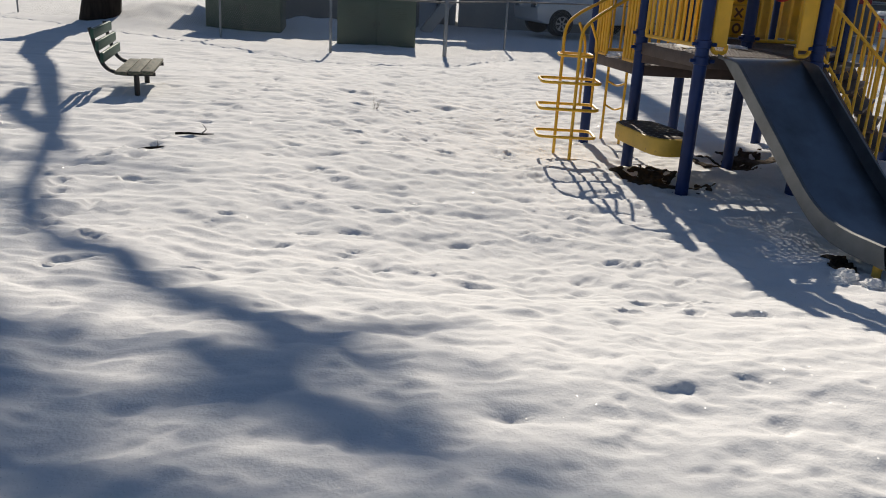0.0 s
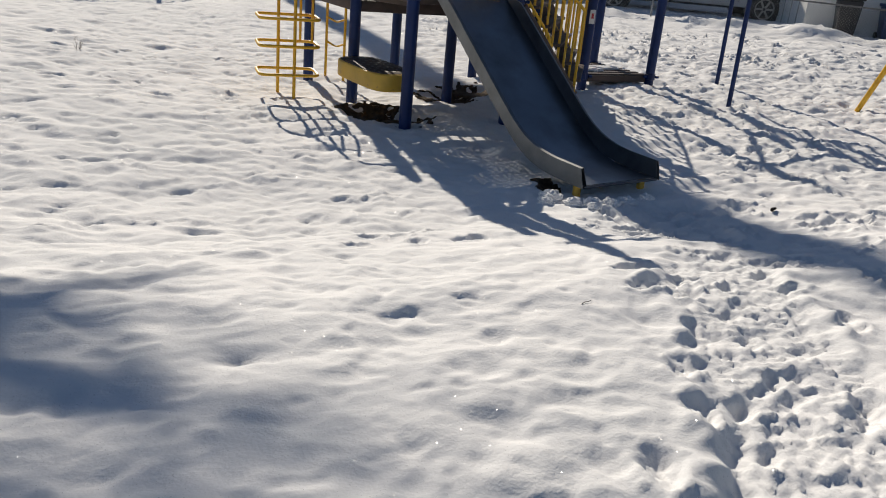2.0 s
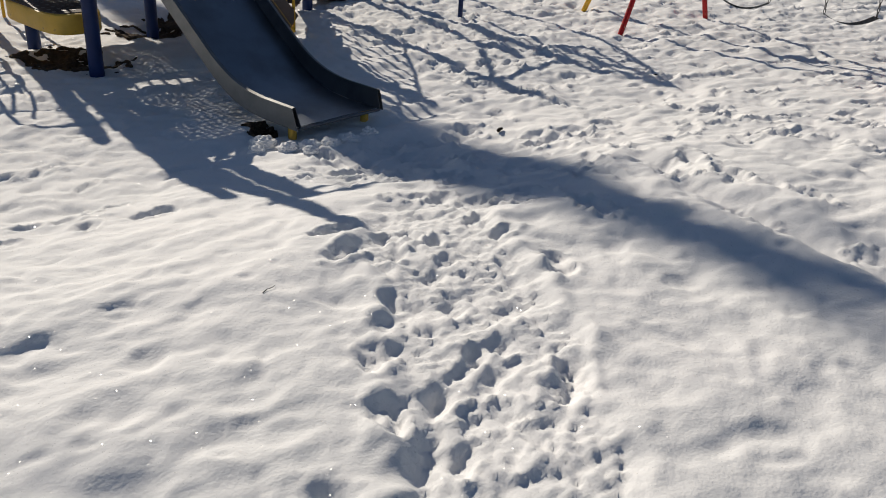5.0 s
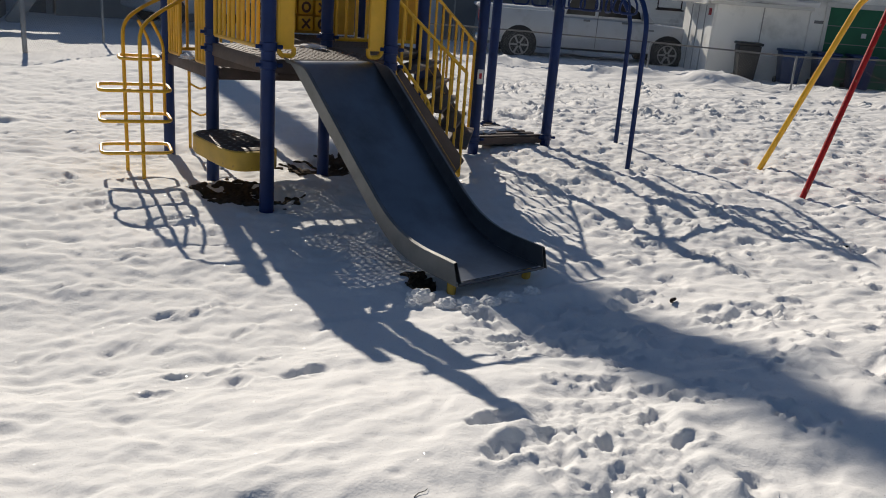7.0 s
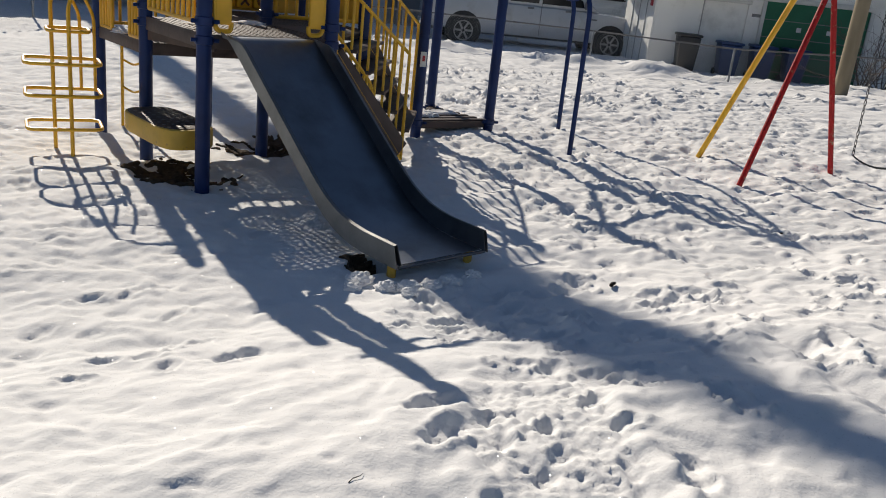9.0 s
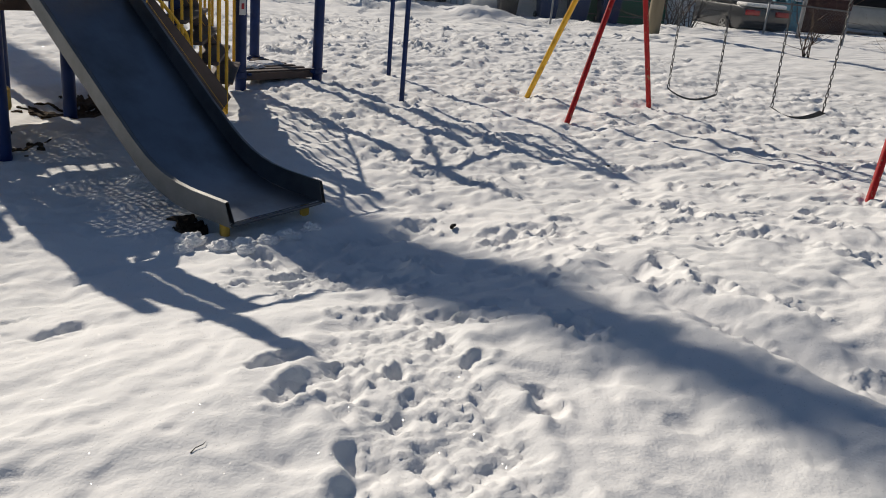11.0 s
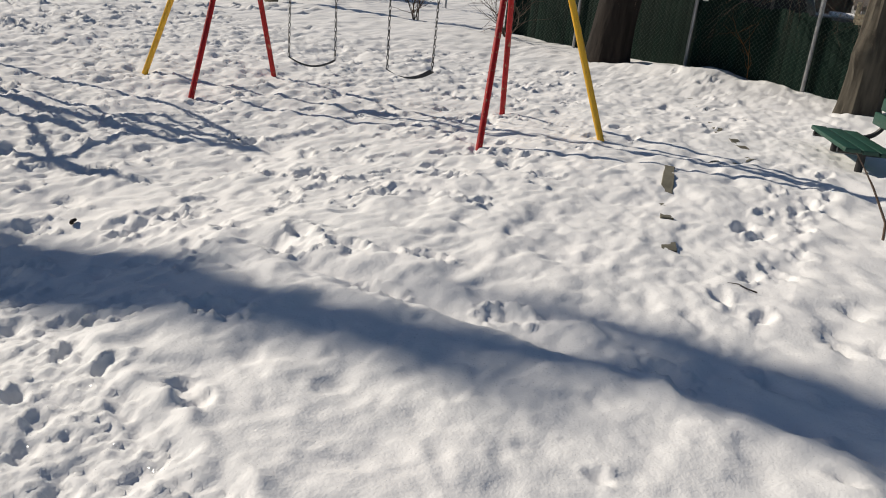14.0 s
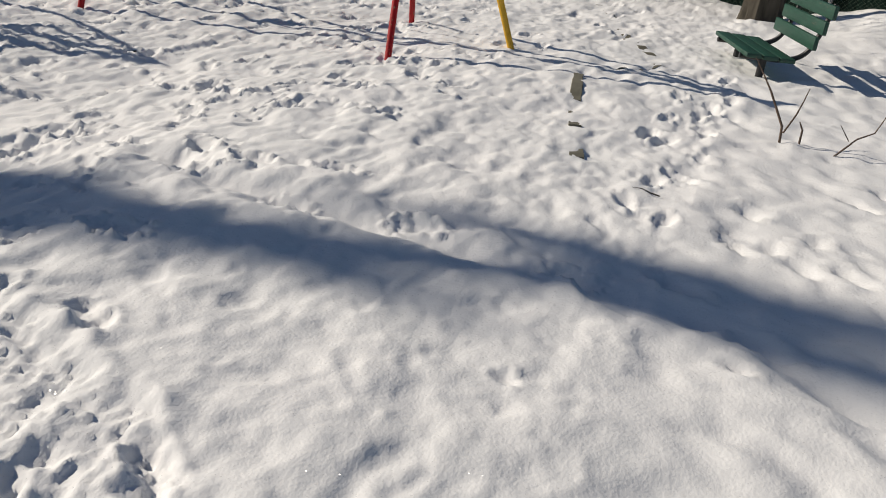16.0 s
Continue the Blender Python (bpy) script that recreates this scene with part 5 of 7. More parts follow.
wire_fence([(-12.9, 25.2), (-5.6, 20.3), (-2.65, 18.0), (-0.25, 18.6), (1.18, 21.1), (4.6, 21.6)], 1.15,
           [(-12.9, 25.2), (-9.2, 22.8), (-5.6, 20.3), (-2.65, 18.0), (-0.25, 18.6), (1.18, 21.1), (4.6, 21.6)], "galvanised chain-link fence along the park edge", (4,))
wire_fence([(4.64, 21.6), (9.8, 21.3), (14.0, 18.8), (15.6, 15.5), (20.0, 12.6), (20.6, 10.9)], 0.76,
           [(7.2, 21.45), (9.8, 21.3), (12.0, 20.0), (14.0, 18.8), (15.6, 15.5), (17.8, 14.05), (20.0, 12.6), (20.6, 10.9)], "chain-link fence half buried by a ploughed snow bank")

# ---- green slatted fence ----
slatted = thing("green_fence", "chain-link fence with dark green plastic slats and steel posts", "fence")
FA, FB = Vector((16.6, 7.5)), Vector((11.2, -4.4))
HF = 1.12
fl = (FB - FA).length
n = 118
bm = BM()
box(bm, (0, 0, 0), (fl / n * 0.985, 0.022, HF), None, 0.004)
slat_mesh = finish("slat", bm, GREEN_SLAT)
turn = math.degrees(math.atan2(FB.y - FA.y, FB.x - FA.x))
for k in range(n):
    p = FA.lerp(FB, (k + 0.5) / n)
    ob = new("slat", slat_mesh)
    ob.parent = slatted
    ob.matrix_local = pose(p.x, p.y, ground_z(p.x, p.y) + HF / 2 - 0.10 + 0.01 * math.sin(k * 2.3), 0, 0, turn + (3 if k % 2 else -3))
for k in range(8):
    p = FA.lerp(FB, (0.02, 0.15, 0.335, 0.49, 0.62, 0.75, 0.88, 0.99)[k])
    off = Vector((-0.06, 0.024)).to_3d()
    z = ground_z(p.x, p.y)
    bm = BM()
    tube(bm, [V(p.x, p.y, z - 0.3) + off, V(p.x, p.y, z + HF + 0.22) + off], 0.03, 10)
    part("post", bm, GALV, slatted, "galvanised fence post")
bm = BM()
tube(bm, [(FA.x - 0.06, FA.y, ground_z(*FA) + HF + 0.2), (14.05, 2.2, ground_z(14.05, 2.2) + HF + 0.2), (FB.x - 0.06, FB.y, ground_z(*FB) + HF + 0.2)], 0.020, 8)
part("top_rail", bm, RAIL, slatted)
verts, faces = [], []
zf = lambda t: ground_z(*FA.lerp(FB, t))
nrm = Vector((FB.y - FA.y, FA.x - FB.x, 0)).normalized() * (0.035 if (FB.y - FA.y) < 0 else -0.035)
m = int(fl / 0.075)
for k in range(-20, m):
    for s in (1, -1):
        t0, t1 = k / m, k / m + (HF + 0.18) / fl
        if t0 < 0 or t1 > 1:
            continue
        if s < 0:
            t0, t1 = t1, t0
        p = Vector((*FA.lerp(FB, t0), zf(min(max(t0, 0), 1)))) + nrm
        q = Vector((*FA.lerp(FB, t1), zf(min(max(t1, 0), 1)) + HF + 0.18)) + nrm
        sd, up = nrm * 0.06, Vector((0, 0, 0.0025))
        b0 = len(verts)
        for c in (p, q):
            verts += [c + sd, c - sd * 0.5 + up, c - sd * 0.5 - up]
        faces += [(b0, b0 + 1, b0 + 4, b0 + 3), (b0 + 1, b0 + 2, b0 + 5, b0 + 4), (b0 + 2, b0, b0 + 3, b0 + 5)]
me = bpy.data.meshes.new("wire_mesh")
me.from_pydata(verts, [], faces)
me.materials.append(GREEN_METAL)
ob = tagged(new("wire_mesh", me), "green coated diamond wire", kind="stuff")
ob.parent = slatted
vine = thing("dead_vine", "rusty dead vine climbing the green fence", "vine")
rnd = random.Random(9)
p = FA.lerp(FB, 0.42)
spray(vine, (p.x - 0.09, p.y, ground_z(p.x, p.y) - 0.05), (0, 0.02, 1), 1.0, 0.009, rnd, 1, RUST)


# ---- electrical cabinets behind the fence ----
def cabinet(x, y, turn, w, d, h, label):
    c = thing("utility_cabinet", label, "utility box", (x, y, ground_z(x, y) - 0.1), turn, group="utility cabinets")
    bm = BM()
    box(bm, (0, 0, h / 2), (w, d, h), None, 0.03)
    part("body", bm, GREEN_METAL, c)
    bm = BM()
    box(bm, (0, 0, h + 0.03), (w + 0.06, d + 0.06, 0.06), None, 0.02)
    lid = part("lid", bm, GREEN_METAL, c, "overhanging lid")
    for s in (-1, 1):
        bm = BM()
        box(bm, (s * w / 4, -d / 2 - 0.012, h * 0.5), (w / 2 - 0.05, 0.022, h * 0.88), None, 0.006)
        door = part("door", bm, GREEN_METAL, c)
        for r in range(7):
            bm = BM()
            box(bm, (s * w / 4, -d / 2 - 0.028, h * 0.62 + 0.04 * r), (w * 0.26, 0.012, 0.018), None, 0.003)
            part("louvre", bm, GREEN_METAL, door)
        bm = BM()
        box(bm, (s * 0.06, -d / 2 - 0.035, h * 0.5), (0.025, 0.03, 0.14), None, 0.006)
        part("handle", bm, IRON, door, "dark handle")
    bm = BM()
    box(bm, (0, 0, h + 0.10), (w, d, 0.07), None, 0.03)
    part("snow_cap", bm, SNOW, c, "thin cap of snow")


cabinet(-1.95, 20.9, 4, 1.85, 1.1, 1.15, "green steel utility cabinet with louvred double doors")
cabinet(-5.55, 22.7, 4, 1.9, 1.2, 1.3, "larger green steel utility cabinet in the snow")


# ---- buildings ----
def wall_box(bm, a, b, depth, z0, z1):
    """A thick wall block whose front runs from a to b, the rest lying behind it to the left of that way."""
    a, b = Vector(a), Vector(b)
    u = (b - a).normalized()
    n = Vector((-u.y, u.x)) * depth
    slab(bm, [tuple(a), tuple(b), tuple(b + n), tuple(a + n)], z0, z1)
    return bm


class Front:
    """The front of a house: places on it are metres along from a, and heights."""
    def __init__(self, house, a, b):
        self.house, self.a = house, Vector(a)
        self.u = (Vector(b) - self.a).normalized()
        self.n = Vector((self.u.y, -self.u.x))        # towards the viewer
        self.turn = math.degrees(math.atan2(self.u.y, self.u.x))

    def base(self, s, z, out=0.0):
        p = self.a + self.u * s + self.n * out
        return pose(p.x, p.y, z, 0, 0, self.turn)

    def panel(self, name, s0, s1, z0, z1, out, thick, mat, label="", bevel=0.01, parent=None):
        bm = BM()
        box(bm, (0, 0, 0), (s1 - s0, thick, z1 - z0), self.base((s0 + s1) / 2, (z0 + z1) / 2, out), bevel)
        return part(name, bm, mat, parent or self.house, label)

    def window(self, s0, s1, z0, z1, bars=1, frame=FRAME):
        w = new("window")
        w.parent = self.house
        self.panel("pane", s0, s1, z0, z1, 0.006, 0.02, GLASS, "dark window pane", 0, w)
        t = 0.05
        for q in ((s0 - t, s1 + t, z1, z1 + t), (s0 - t, s1 + t, z0 - t, z0), (s0 - t, s0, z0, z1), (s1, s1 + t, z0, z1)):
            self.panel("frame", *q, 0.02, 0.06, frame, "", 0.006, w)
        for k in range(bars):
            c = s0 + (s1 - s0) * (k + 1) / (bars + 1)
            self.panel("glazing_bar", c - 0.02, c + 0.02, z0, z1, 0.02, 0.05, frame, "", 0.004, w)
        self.panel("sill", s0 - 0.1, s1 + 0.1, z0 - t - 0.05, z0 - t, 0.06, 0.14, frame, "", 0.01, w)
        return w

    def door(self, s0, s1, z0, z1, mat, glazed=False):
        d = self.panel("door", s0, s1, z0, z1, 0.02, 0.05, mat)
        t = 0.07
        for q in ((s0 - t, s1 + t, z1, z1 + t), (s0 - t, s0, z0, z1), (s1, s1 + t, z0, z1)):
            self.panel("door_frame", *q, 0.025, 0.08, FRAME, "", 0.006, d)
        if glazed:
            self.panel("pane", s0 + 0.15, s1 - 0.15, (z0 + z1) / 2 - 0.1, z1 - 0.15, 0.05, 0.012, GLASS, "", 0, d)
        return d

    def snow(self, s0, s1, z, out, depth, thick=0.16, slope=0.0, label="snow on the roof", name="roof_snow"):
        """A thick soft-edged layer of snow on a roof that falls towards the viewer."""
        bm = BM()
        box(bm, (0, 0, 0), (s1 - s0, depth, thick), Matrix.Identity(4), 0.0)
        bmesh.ops.subdivide_edges(bm, edges=bm.edges[:], cuts=14, use_grid_fill=True)
        bmesh.ops.bevel(bm, geom=[e for e in bm.edges if len(e.link_faces) == 2 and e.calc_face_angle(0) > 1], offset=thick * 0.42, segments=3, profile=0.6, affect="EDGES")
        for v in bm.verts:
            w = Vector((v.co.x * 0.5 + s0, v.co.y * 0.7, z))
            v.co.z += 0.05 * noise.noise(w) + 0.02 * noise.noise(w * 4)
            if v.co.y < -depth / 2 + 0.1:
                v.co.y += 0.09 * noise.noise(Vector((v.co.x * 1.1, s0, z)))
        m = self.base((s0 + s1) / 2, z, out - depth / 2 * math.cos(slope)) @ Matrix.Rotation(slope, 4, "X")
        bmesh.ops.transform(bm, matrix=m, verts=bm.verts)
        return part(name, bm, SNOW, self.house, label)


def siding(front, s0, s1, z0, z1, pitch=0.16, mat=SIDING):
    k = 0
    z = z0
    while z < z1 - 0.03:
        h = min(pitch, z1 - z)
        bm = BM()
        box(bm, (0, 0, 0), (s1 - s0, 0.03, h - 0.004), front.base((s0 + s1) / 2, z + h / 2, 0.02) @ Matrix.Rotation(radians(11), 4, "X"), 0.0)
        part("board", bm, mat, front.house)
        z += pitch


# the large grey building
grey = thing("grey_building", "large shaded grey stucco building with small white windows", "building")
f = Front(grey, (0.0, 30.7), (8.8, 30.7))
bm = BM()
extrude_profile(bm, [(0.0, -1.0), (8.8, -1.0), (8.8, 3.62), (5.0, 4.22), (0.0, 5.0)], 4.5)
bmesh.ops.transform(bm, matrix=f.base(0, 0, -2.25), verts=bm.verts)
part("wall", bm, STUCCO, grey)
bm = BM()
bar(bm, (-0.2, 32.95, 5.12), (9.0, 32.95, 3.68), 5.0, 0.16, 0.01)
part("roof", bm, FASCIA, grey)
f.window(0.92, 1.5, 1.15, 2.45, 0)
f.window(2.5, 3.15, 1.05, 2.42, 0)
f.panel("vent_box", 1.85, 2.28, 1.02, 1.4, 0.04, 0.08, STUCCO_DARK, "dark vent grille")
f.panel("conduit", 1.74, 1.79, 0.7, 3.1, 0.03, 0.05, STUCCO_DARK)
f.panel("light_bracket", 1.62, 1.9, 3.0, 3.1, 0.1, 0.2, STUCCO_DARK, "wall lamp")
f.panel("air_box", 7.3, 7.7, 1.7, 2.15, 0.06, 0.12, STUCCO_DARK)
# loops of cable on the wall
bm = BM()
for k in range(3):
    tube(bm, [(5.75 + (0.12 + 0.05 * k) * math.cos(q) + 0.06 * k, 30.62, 3.55 + 0.2 * math.sin(q) * (1 + 0.3 * k) - 0.1 * k) for q in np.linspace(1.5, 7.6, 18)] + [(5.7 + 0.2 * k, 30.62, 4.3)], 0.012, 5, cap=False)
part("cable_loops", bm, RUBBER, grey, "loose black cable loops")
# pale neighbour wall and the low shed before it
pale = thing("pale_building", "pale blue-grey plain building beside the grey one", "building")
bm = BM()
wall_box(bm, (-9.0, 31.4), (-0.1, 31.4), 4.0, -1.0, 3.9)
part("wall", bm, PALE_WALL, pale)
bm = BM()
slab(bm, [(-9.2, 31.2), (-0.05, 31.2), (-0.05, 35.6), (-9.2, 35.6)], 3.9, 4.1)
part("roof", bm, FASCIA, pale)
f = Front(pale, (-9.0, 31.4), (-0.1, 31.4))
f.panel("downpipe", 6.9, 7.0, -0.5, 3.8, 0.05, 0.08, STUCCO_DARK, "drain pipe")
f.panel("downpipe", 8.3, 8.42, -0.5, 3.8, 0.05, 0.08, STUCCO_DARK, "drain pipe")
f.panel("plank", 8.2, 8.7, -0.4, 2.0, 0.25, 0.06, STUCCO_DARK, "leaning dark board")
shed = thing("low_shed", "low grey shed with a snowy roof and dark eave", "shed")
f = Front(shed, (-7.0, 26.3), (-1.35, 26.3))
bm = BM()
wall_box(bm, (-7.0, 26.3), (-1.35, 26.3), 3.6, -1.0, 1.95)
part("wall", bm, STUCCO_DARK, shed)
f.panel("eave", -0.4, 6.3, 1.95, 2.12, 0.3, 0.9, FASCIA, "dark brown eave board")
f.snow(-0.4, 5.6, 2.3, 0.7, 2.6, 0.3, 0.12)
f.window(4.1, 4.7, 1.1, 1.55, 0)
bm = BM()
bar(bm, (-1.3, 26.6, 2.25), (1.0, 27.4, 2.75), 1.2, 0.22, 0.02)
part("awning", bm, FASCIA, shed, "dark sloping awning roof")
bm = BM()
bar(bm, (-1.0, 26.0, -0.3), (0.0, 26.6, 1.1), 0.12, 0.35, 0.02)
part("ramp_board", bm, STUCCO, shed, "leaning pale board")

# the annex with its snow-covered flat roof
annex = thing("annex_building", "grey single-storey annex with a flat snow-covered roof", "building")
A0, A1 = (8.6, 29.7), (15.8, 27.0)
f = Front(annex, A0, A1)
bm = BM()
wall_box(bm, A0, A1, 9.5, -1.0, 3.0)
part("wall", bm, STUCCO_DARK, annex)
L = (Vector(A1) - Vector(A0)).length
f.panel("fascia", -0.3, L + 0.2, 2.95, 3.25, 0.25, 0.6, FASCIA, "dark brown fascia")
f.snow(-0.6, L + 0.1, 3.80, 0.5, 8.6, 0.20, 0.115)
f.window(4.85, 6.0, 1.35, 2.45, 1)
f.window(6.9, 7.4, 2.0, 2.7, 1)
f.door(2.9, 3.75, -0.5, 2.5, PALE_WALL)
f.panel("air_unit", 2.2, 2.9, 2.2, 2.7, 0.2, 0.4, STUCCO_DARK, "dark air unit")
f.panel("upper_wall", -7.5, 8.15, 3.3, 5.75, -9.0, 1.0, STUCCO_DEEP, "dark grey upper storey", 0.0)
f.panel("upper_eave", -7.8, 8.6, 5.75, 5.93, -8.9, 1.9, FASCIA, "dark overhanging eave")
f.snow(-7.6, 8.4, 6.02, -8.1, 1.6, 0.16, 0.05)
for s, w, z0, z1 in ((4.28, 0.5, 4.6, 5.25), (4.84, 0.5, 4.6, 5.25), (2.34, 0.6, 4.45, 4.72), (-0.6, 0.9, 4.7, 5.4)):
    f.panel("upper_window", s, s + w, z0, z1, -8.48, 0.05, GLASS, "small upper window")
    for q in ((s - 0.04, s + w + 0.04, z1, z1 + 0.04), (s - 0.04, s + w + 0.04, z0 - 0.04, z0), (s - 0.04, s, z0, z1), (s + w, s + w + 0.04, z0, z1)):
        f.panel("upper_window_frame", *q, -8.46, 0.06, STUCCO, "", 0)
bm = BM()
tube(bm, rounded([f.base(3.6, 5.2, -8.1).translation, f.base(4.2, 4.82, -8.1).translation, f.base(7.0, 4.95, -8.1).translation, f.base(7.45, 4.3, -8.1).translation], 0.3), 0.19, 12)
part("roof_duct", bm, PALE_WALL, annex, "pale round roof duct")
f.panel("chimney_pipe", 7.75, 8.05, 3.4, 4.6, -0.6, 0.3, PALE_WALL, "metal flue")
bm = BM()
p0, p1 = V(4.8, 30.5, 4.27), V(10.7, 28.75, 3.14)
bar(bm, p0, p1, 0.5, 0.20, 0.02)
part("sloped_eave", bm, FASCIA, annex, "dark sloping eave")
# wire gate, sign boards before the annex
for s, z0, z1, mat, lab in ((3.95, 1.95, 2.25, SIGN_WHITE, "small white sign"), (3.9, 1.25, 1.6, SIGN_RED, "red and white warning sign")):
    f.panel("sign", s, s + (0.45 if mat is SIGN_WHITE else 0.85), z0, z1, 1.2, 0.02, mat, lab)
f.panel("sign_stripe", 3.92, 4.73, 1.42, 1.57, 1.213, 0.004, SIGN_WHITE, "plain white stripe")
tallf = thing("tall_wire_gate", "tall galvanised mesh gate before the annex", "gate")
for s in (1.6, 2.9, 4.2, 5.6, 7.0, 8.3):
    q = f.base(s, 0, 1.1).translation
    bm = BM()
    tube(bm, [(q.x, q.y, -0.6), (q.x, q.y, 2.55)], 0.03, 8)
    part("post", bm, GALV, tallf)
for z in (2.45, 1.3):
    bm = BM()
    tube(bm, [f.base(1.6, z, 1.1).translation, f.base(8.3, z, 1.1).translation], 0.02, 8)
    part("rail", bm, GALV, tallf)

# ribbed cladding between the annex and the house
clad = thing("clad_wall", "dark green ribbed metal wall between two houses", "wall")
f = Front(clad, (16.0, 27.2), (18.4, 28.4))
f.panel("wall", 0, 2.7, -0.8, 3.4, 0, 0.2, CLADDING)
for k in range(14):
    f.panel("rib", 0.1 + 0.19 * k, 0.19 + 0.19 * k, -0.8, 3.4, 0.13, 0.06, CLADDING)

# white sided house with a snow roof, and the gable behind it
house = thing("white_house", "white sided bungalow with a thick snow roof", "house")
f = Front(house, (19.55, 28.3), (26.6, 26.7))
bm = BM()
wall_box(bm, (19.55, 28.3), (26.6, 26.7), 5.0, -1.0, 2.6)
part("wall", bm, SIDING, house)
siding(f, 0, 7.2, 0.6, 2.6)
fs = Front(house, (18.6, 31.5), (19.5, 28.35))
siding(fs, 0, 3.25, -0.2, 2.9)
f.panel("fascia", -1.0, 7.6, 2.6, 2.78, 0.3, 0.5, SIGN_WHITE, "white gutter board")
f.snow(-1.3, 7.7, 3.16, 0.6, 4.8, 0.24, 0.13)
f.window(1.3, 2.2, 1.3, 2.3, 0, FASCIA)
f.window(2.45, 3.4, 1.4, 2.2, 1)
fs.window(0.7, 1.3, 1.2, 2.0, 0, FASCIA)
fs.window(1.9, 2.5, 1.2, 2.0, 0, FASCIA)
f.panel("carport_wall", 1.0, 4.0, -0.8, 0.6, 0.3, 0.1, STUCCO_DARK, "dark low wall")
gable = thing("gable_house", "tall white house with a steep brown shingle gable", "house")
f = Front(gable, (30.0, 49.4), (42.5, 46.6))
K = 1.5
up = lambda z: 1.58 + (z - 1.58) * K
bm = BM()
prof = [(2.5 * K, -1.0), (8.1 * K, -1.0), (8.1 * K, up(3.95)), (4.95 * K, up(6.6)), (2.5 * K, up(3.95))]
extrude_profile(bm, prof, 0.3)
bmesh.ops.transform(bm, matrix=f.base(0, 0, -0.16), verts=bm.verts)
part("wall", bm, SIDING, gable)
z = up(3.4)
while z < up(6.3):
    half_in = 0.0 if z < up(3.95) else (z - up(3.95)) / (up(6.6) - up(3.95))
    lo, hi = 2.5 + 2.45 * half_in, 8.1 - 3.15 * half_in
    if hi - lo > 0.4:
        siding(f, (lo + 0.1) * K, (hi - 0.1) * K, z, z + 0.24, 0.24)
    z += 0.24
for (sa, za), (sb, zb) in (((2.2, 3.75), (4.95, 6.75)), ((4.95, 6.75), (8.5, 3.72))):
    bm = BM()
    pa, pb = f.base(sa * K, up(za), -3.2).translation, f.base(sb * K, up(zb), -3.2).translation
    bar(bm, pa, pb, 7.6, 0.2, 0.01)
    part("roof_slope", bm, SHINGLE, gable, "brown shingled roof slope")
    bm = BM()
    pa, pb = f.base(sa * K, up(za) - 0.15, 0.65).translation, f.base(sb * K, up(zb) - 0.15, 0.65).translation
    bar(bm, pa, pb, 0.06, 0.4, 0.01)
    part("bargeboard", bm, FASCIA, gable, "dark bargeboard")
f.panel("window", 5.75 * K, 6.6 * K, up(4.25), up(5.15), 0.09, 0.05, GLASS, "dark window in the gable")
for q in ((5.65, 6.7, 5.15, 5.22), (5.65, 6.7, 4.18, 4.25), (5.65, 5.75, 4.25, 5.15), (6.6, 6.7, 4.25, 5.15)):
    f.panel("window_frame", q[0] * K, q[1] * K, up(q[2]), up(q[3]), 0.10, 0.06, FASCIA)
f.panel("chimney", 4.85 * K, 5.5 * K, 3.0, up(7.6), 0.5, 0.5, STUCCO_DARK, "dark chimney stack")

# the white garage with the green door
garage = thing("white_garage", "white painted garage with a snow roof and green door", "garage")
G0, G1 = Vector((16.45, 19.45)), Vector((22.0, 16.15))
f = Front(garage, G0, G1)
bm = BM()
wall_box(bm, G0, G0.lerp(G1, 0.37), 4.5, -1.0, 1.60)
part("wall", bm, WHITE_WALL, garage)
bm = BM()
prof = [(2.4, -1.0), (6.45, -1.0), (6.45, 2.05), (4.45, 2.80), (2.4, 1.80)]
extrude_profile(bm, prof, 0.25)
bmesh.ops.transform(bm, matrix=f.base(0, 0, -0.1), verts=bm.verts)
part("gable_wall", bm, WHITE_WALL, garage)
d = f.panel("garage_door", 2.85, 5.58, -0.6, 1.72, 0.05, 0.05, GREEN_DOOR, "green boarded garage door")
for k in range(4):
    f.panel("door_groove", 2.85, 5.58, -0.1 + 0.45 * k, -0.08 + 0.45 * k, 0.078, 0.006, STUCCO_DARK, "", 0, d)
for s in (3.75, 4.55):
    f.panel("door_plate", s, s + 0.12, 1.0, 1.12, 0.082, 0.01, SIGN_WHITE, "small pale plate", 0, d)
for q in ((2.75, 5.68, 1.72, 1.85), (2.75, 2.85, -0.6, 1.72), (5.58, 5.68, -0.6, 1.72)):
    f.panel("door_frame", *q, 0.06, 0.1, FRAME, "", 0.01, d)
f.panel("board_joint", 1.2, 1.23, -0.6, 1.7, 0.012, 0.02, STUCCO, "vertical board joint")
f.panel("number_bar", 2.52, 2.75, 1.28, 1.36, 0.035, 0.012, STUCCO_DARK, "plain dark bar")
f.panel("fascia", -0.25, 2.4, 1.58, 1.68, 0.15, 0.35, FRAME, "white eave board")
f.snow(-0.3, 2.5, 1.76, 0.36, 0.9, 0.16, 0.04)
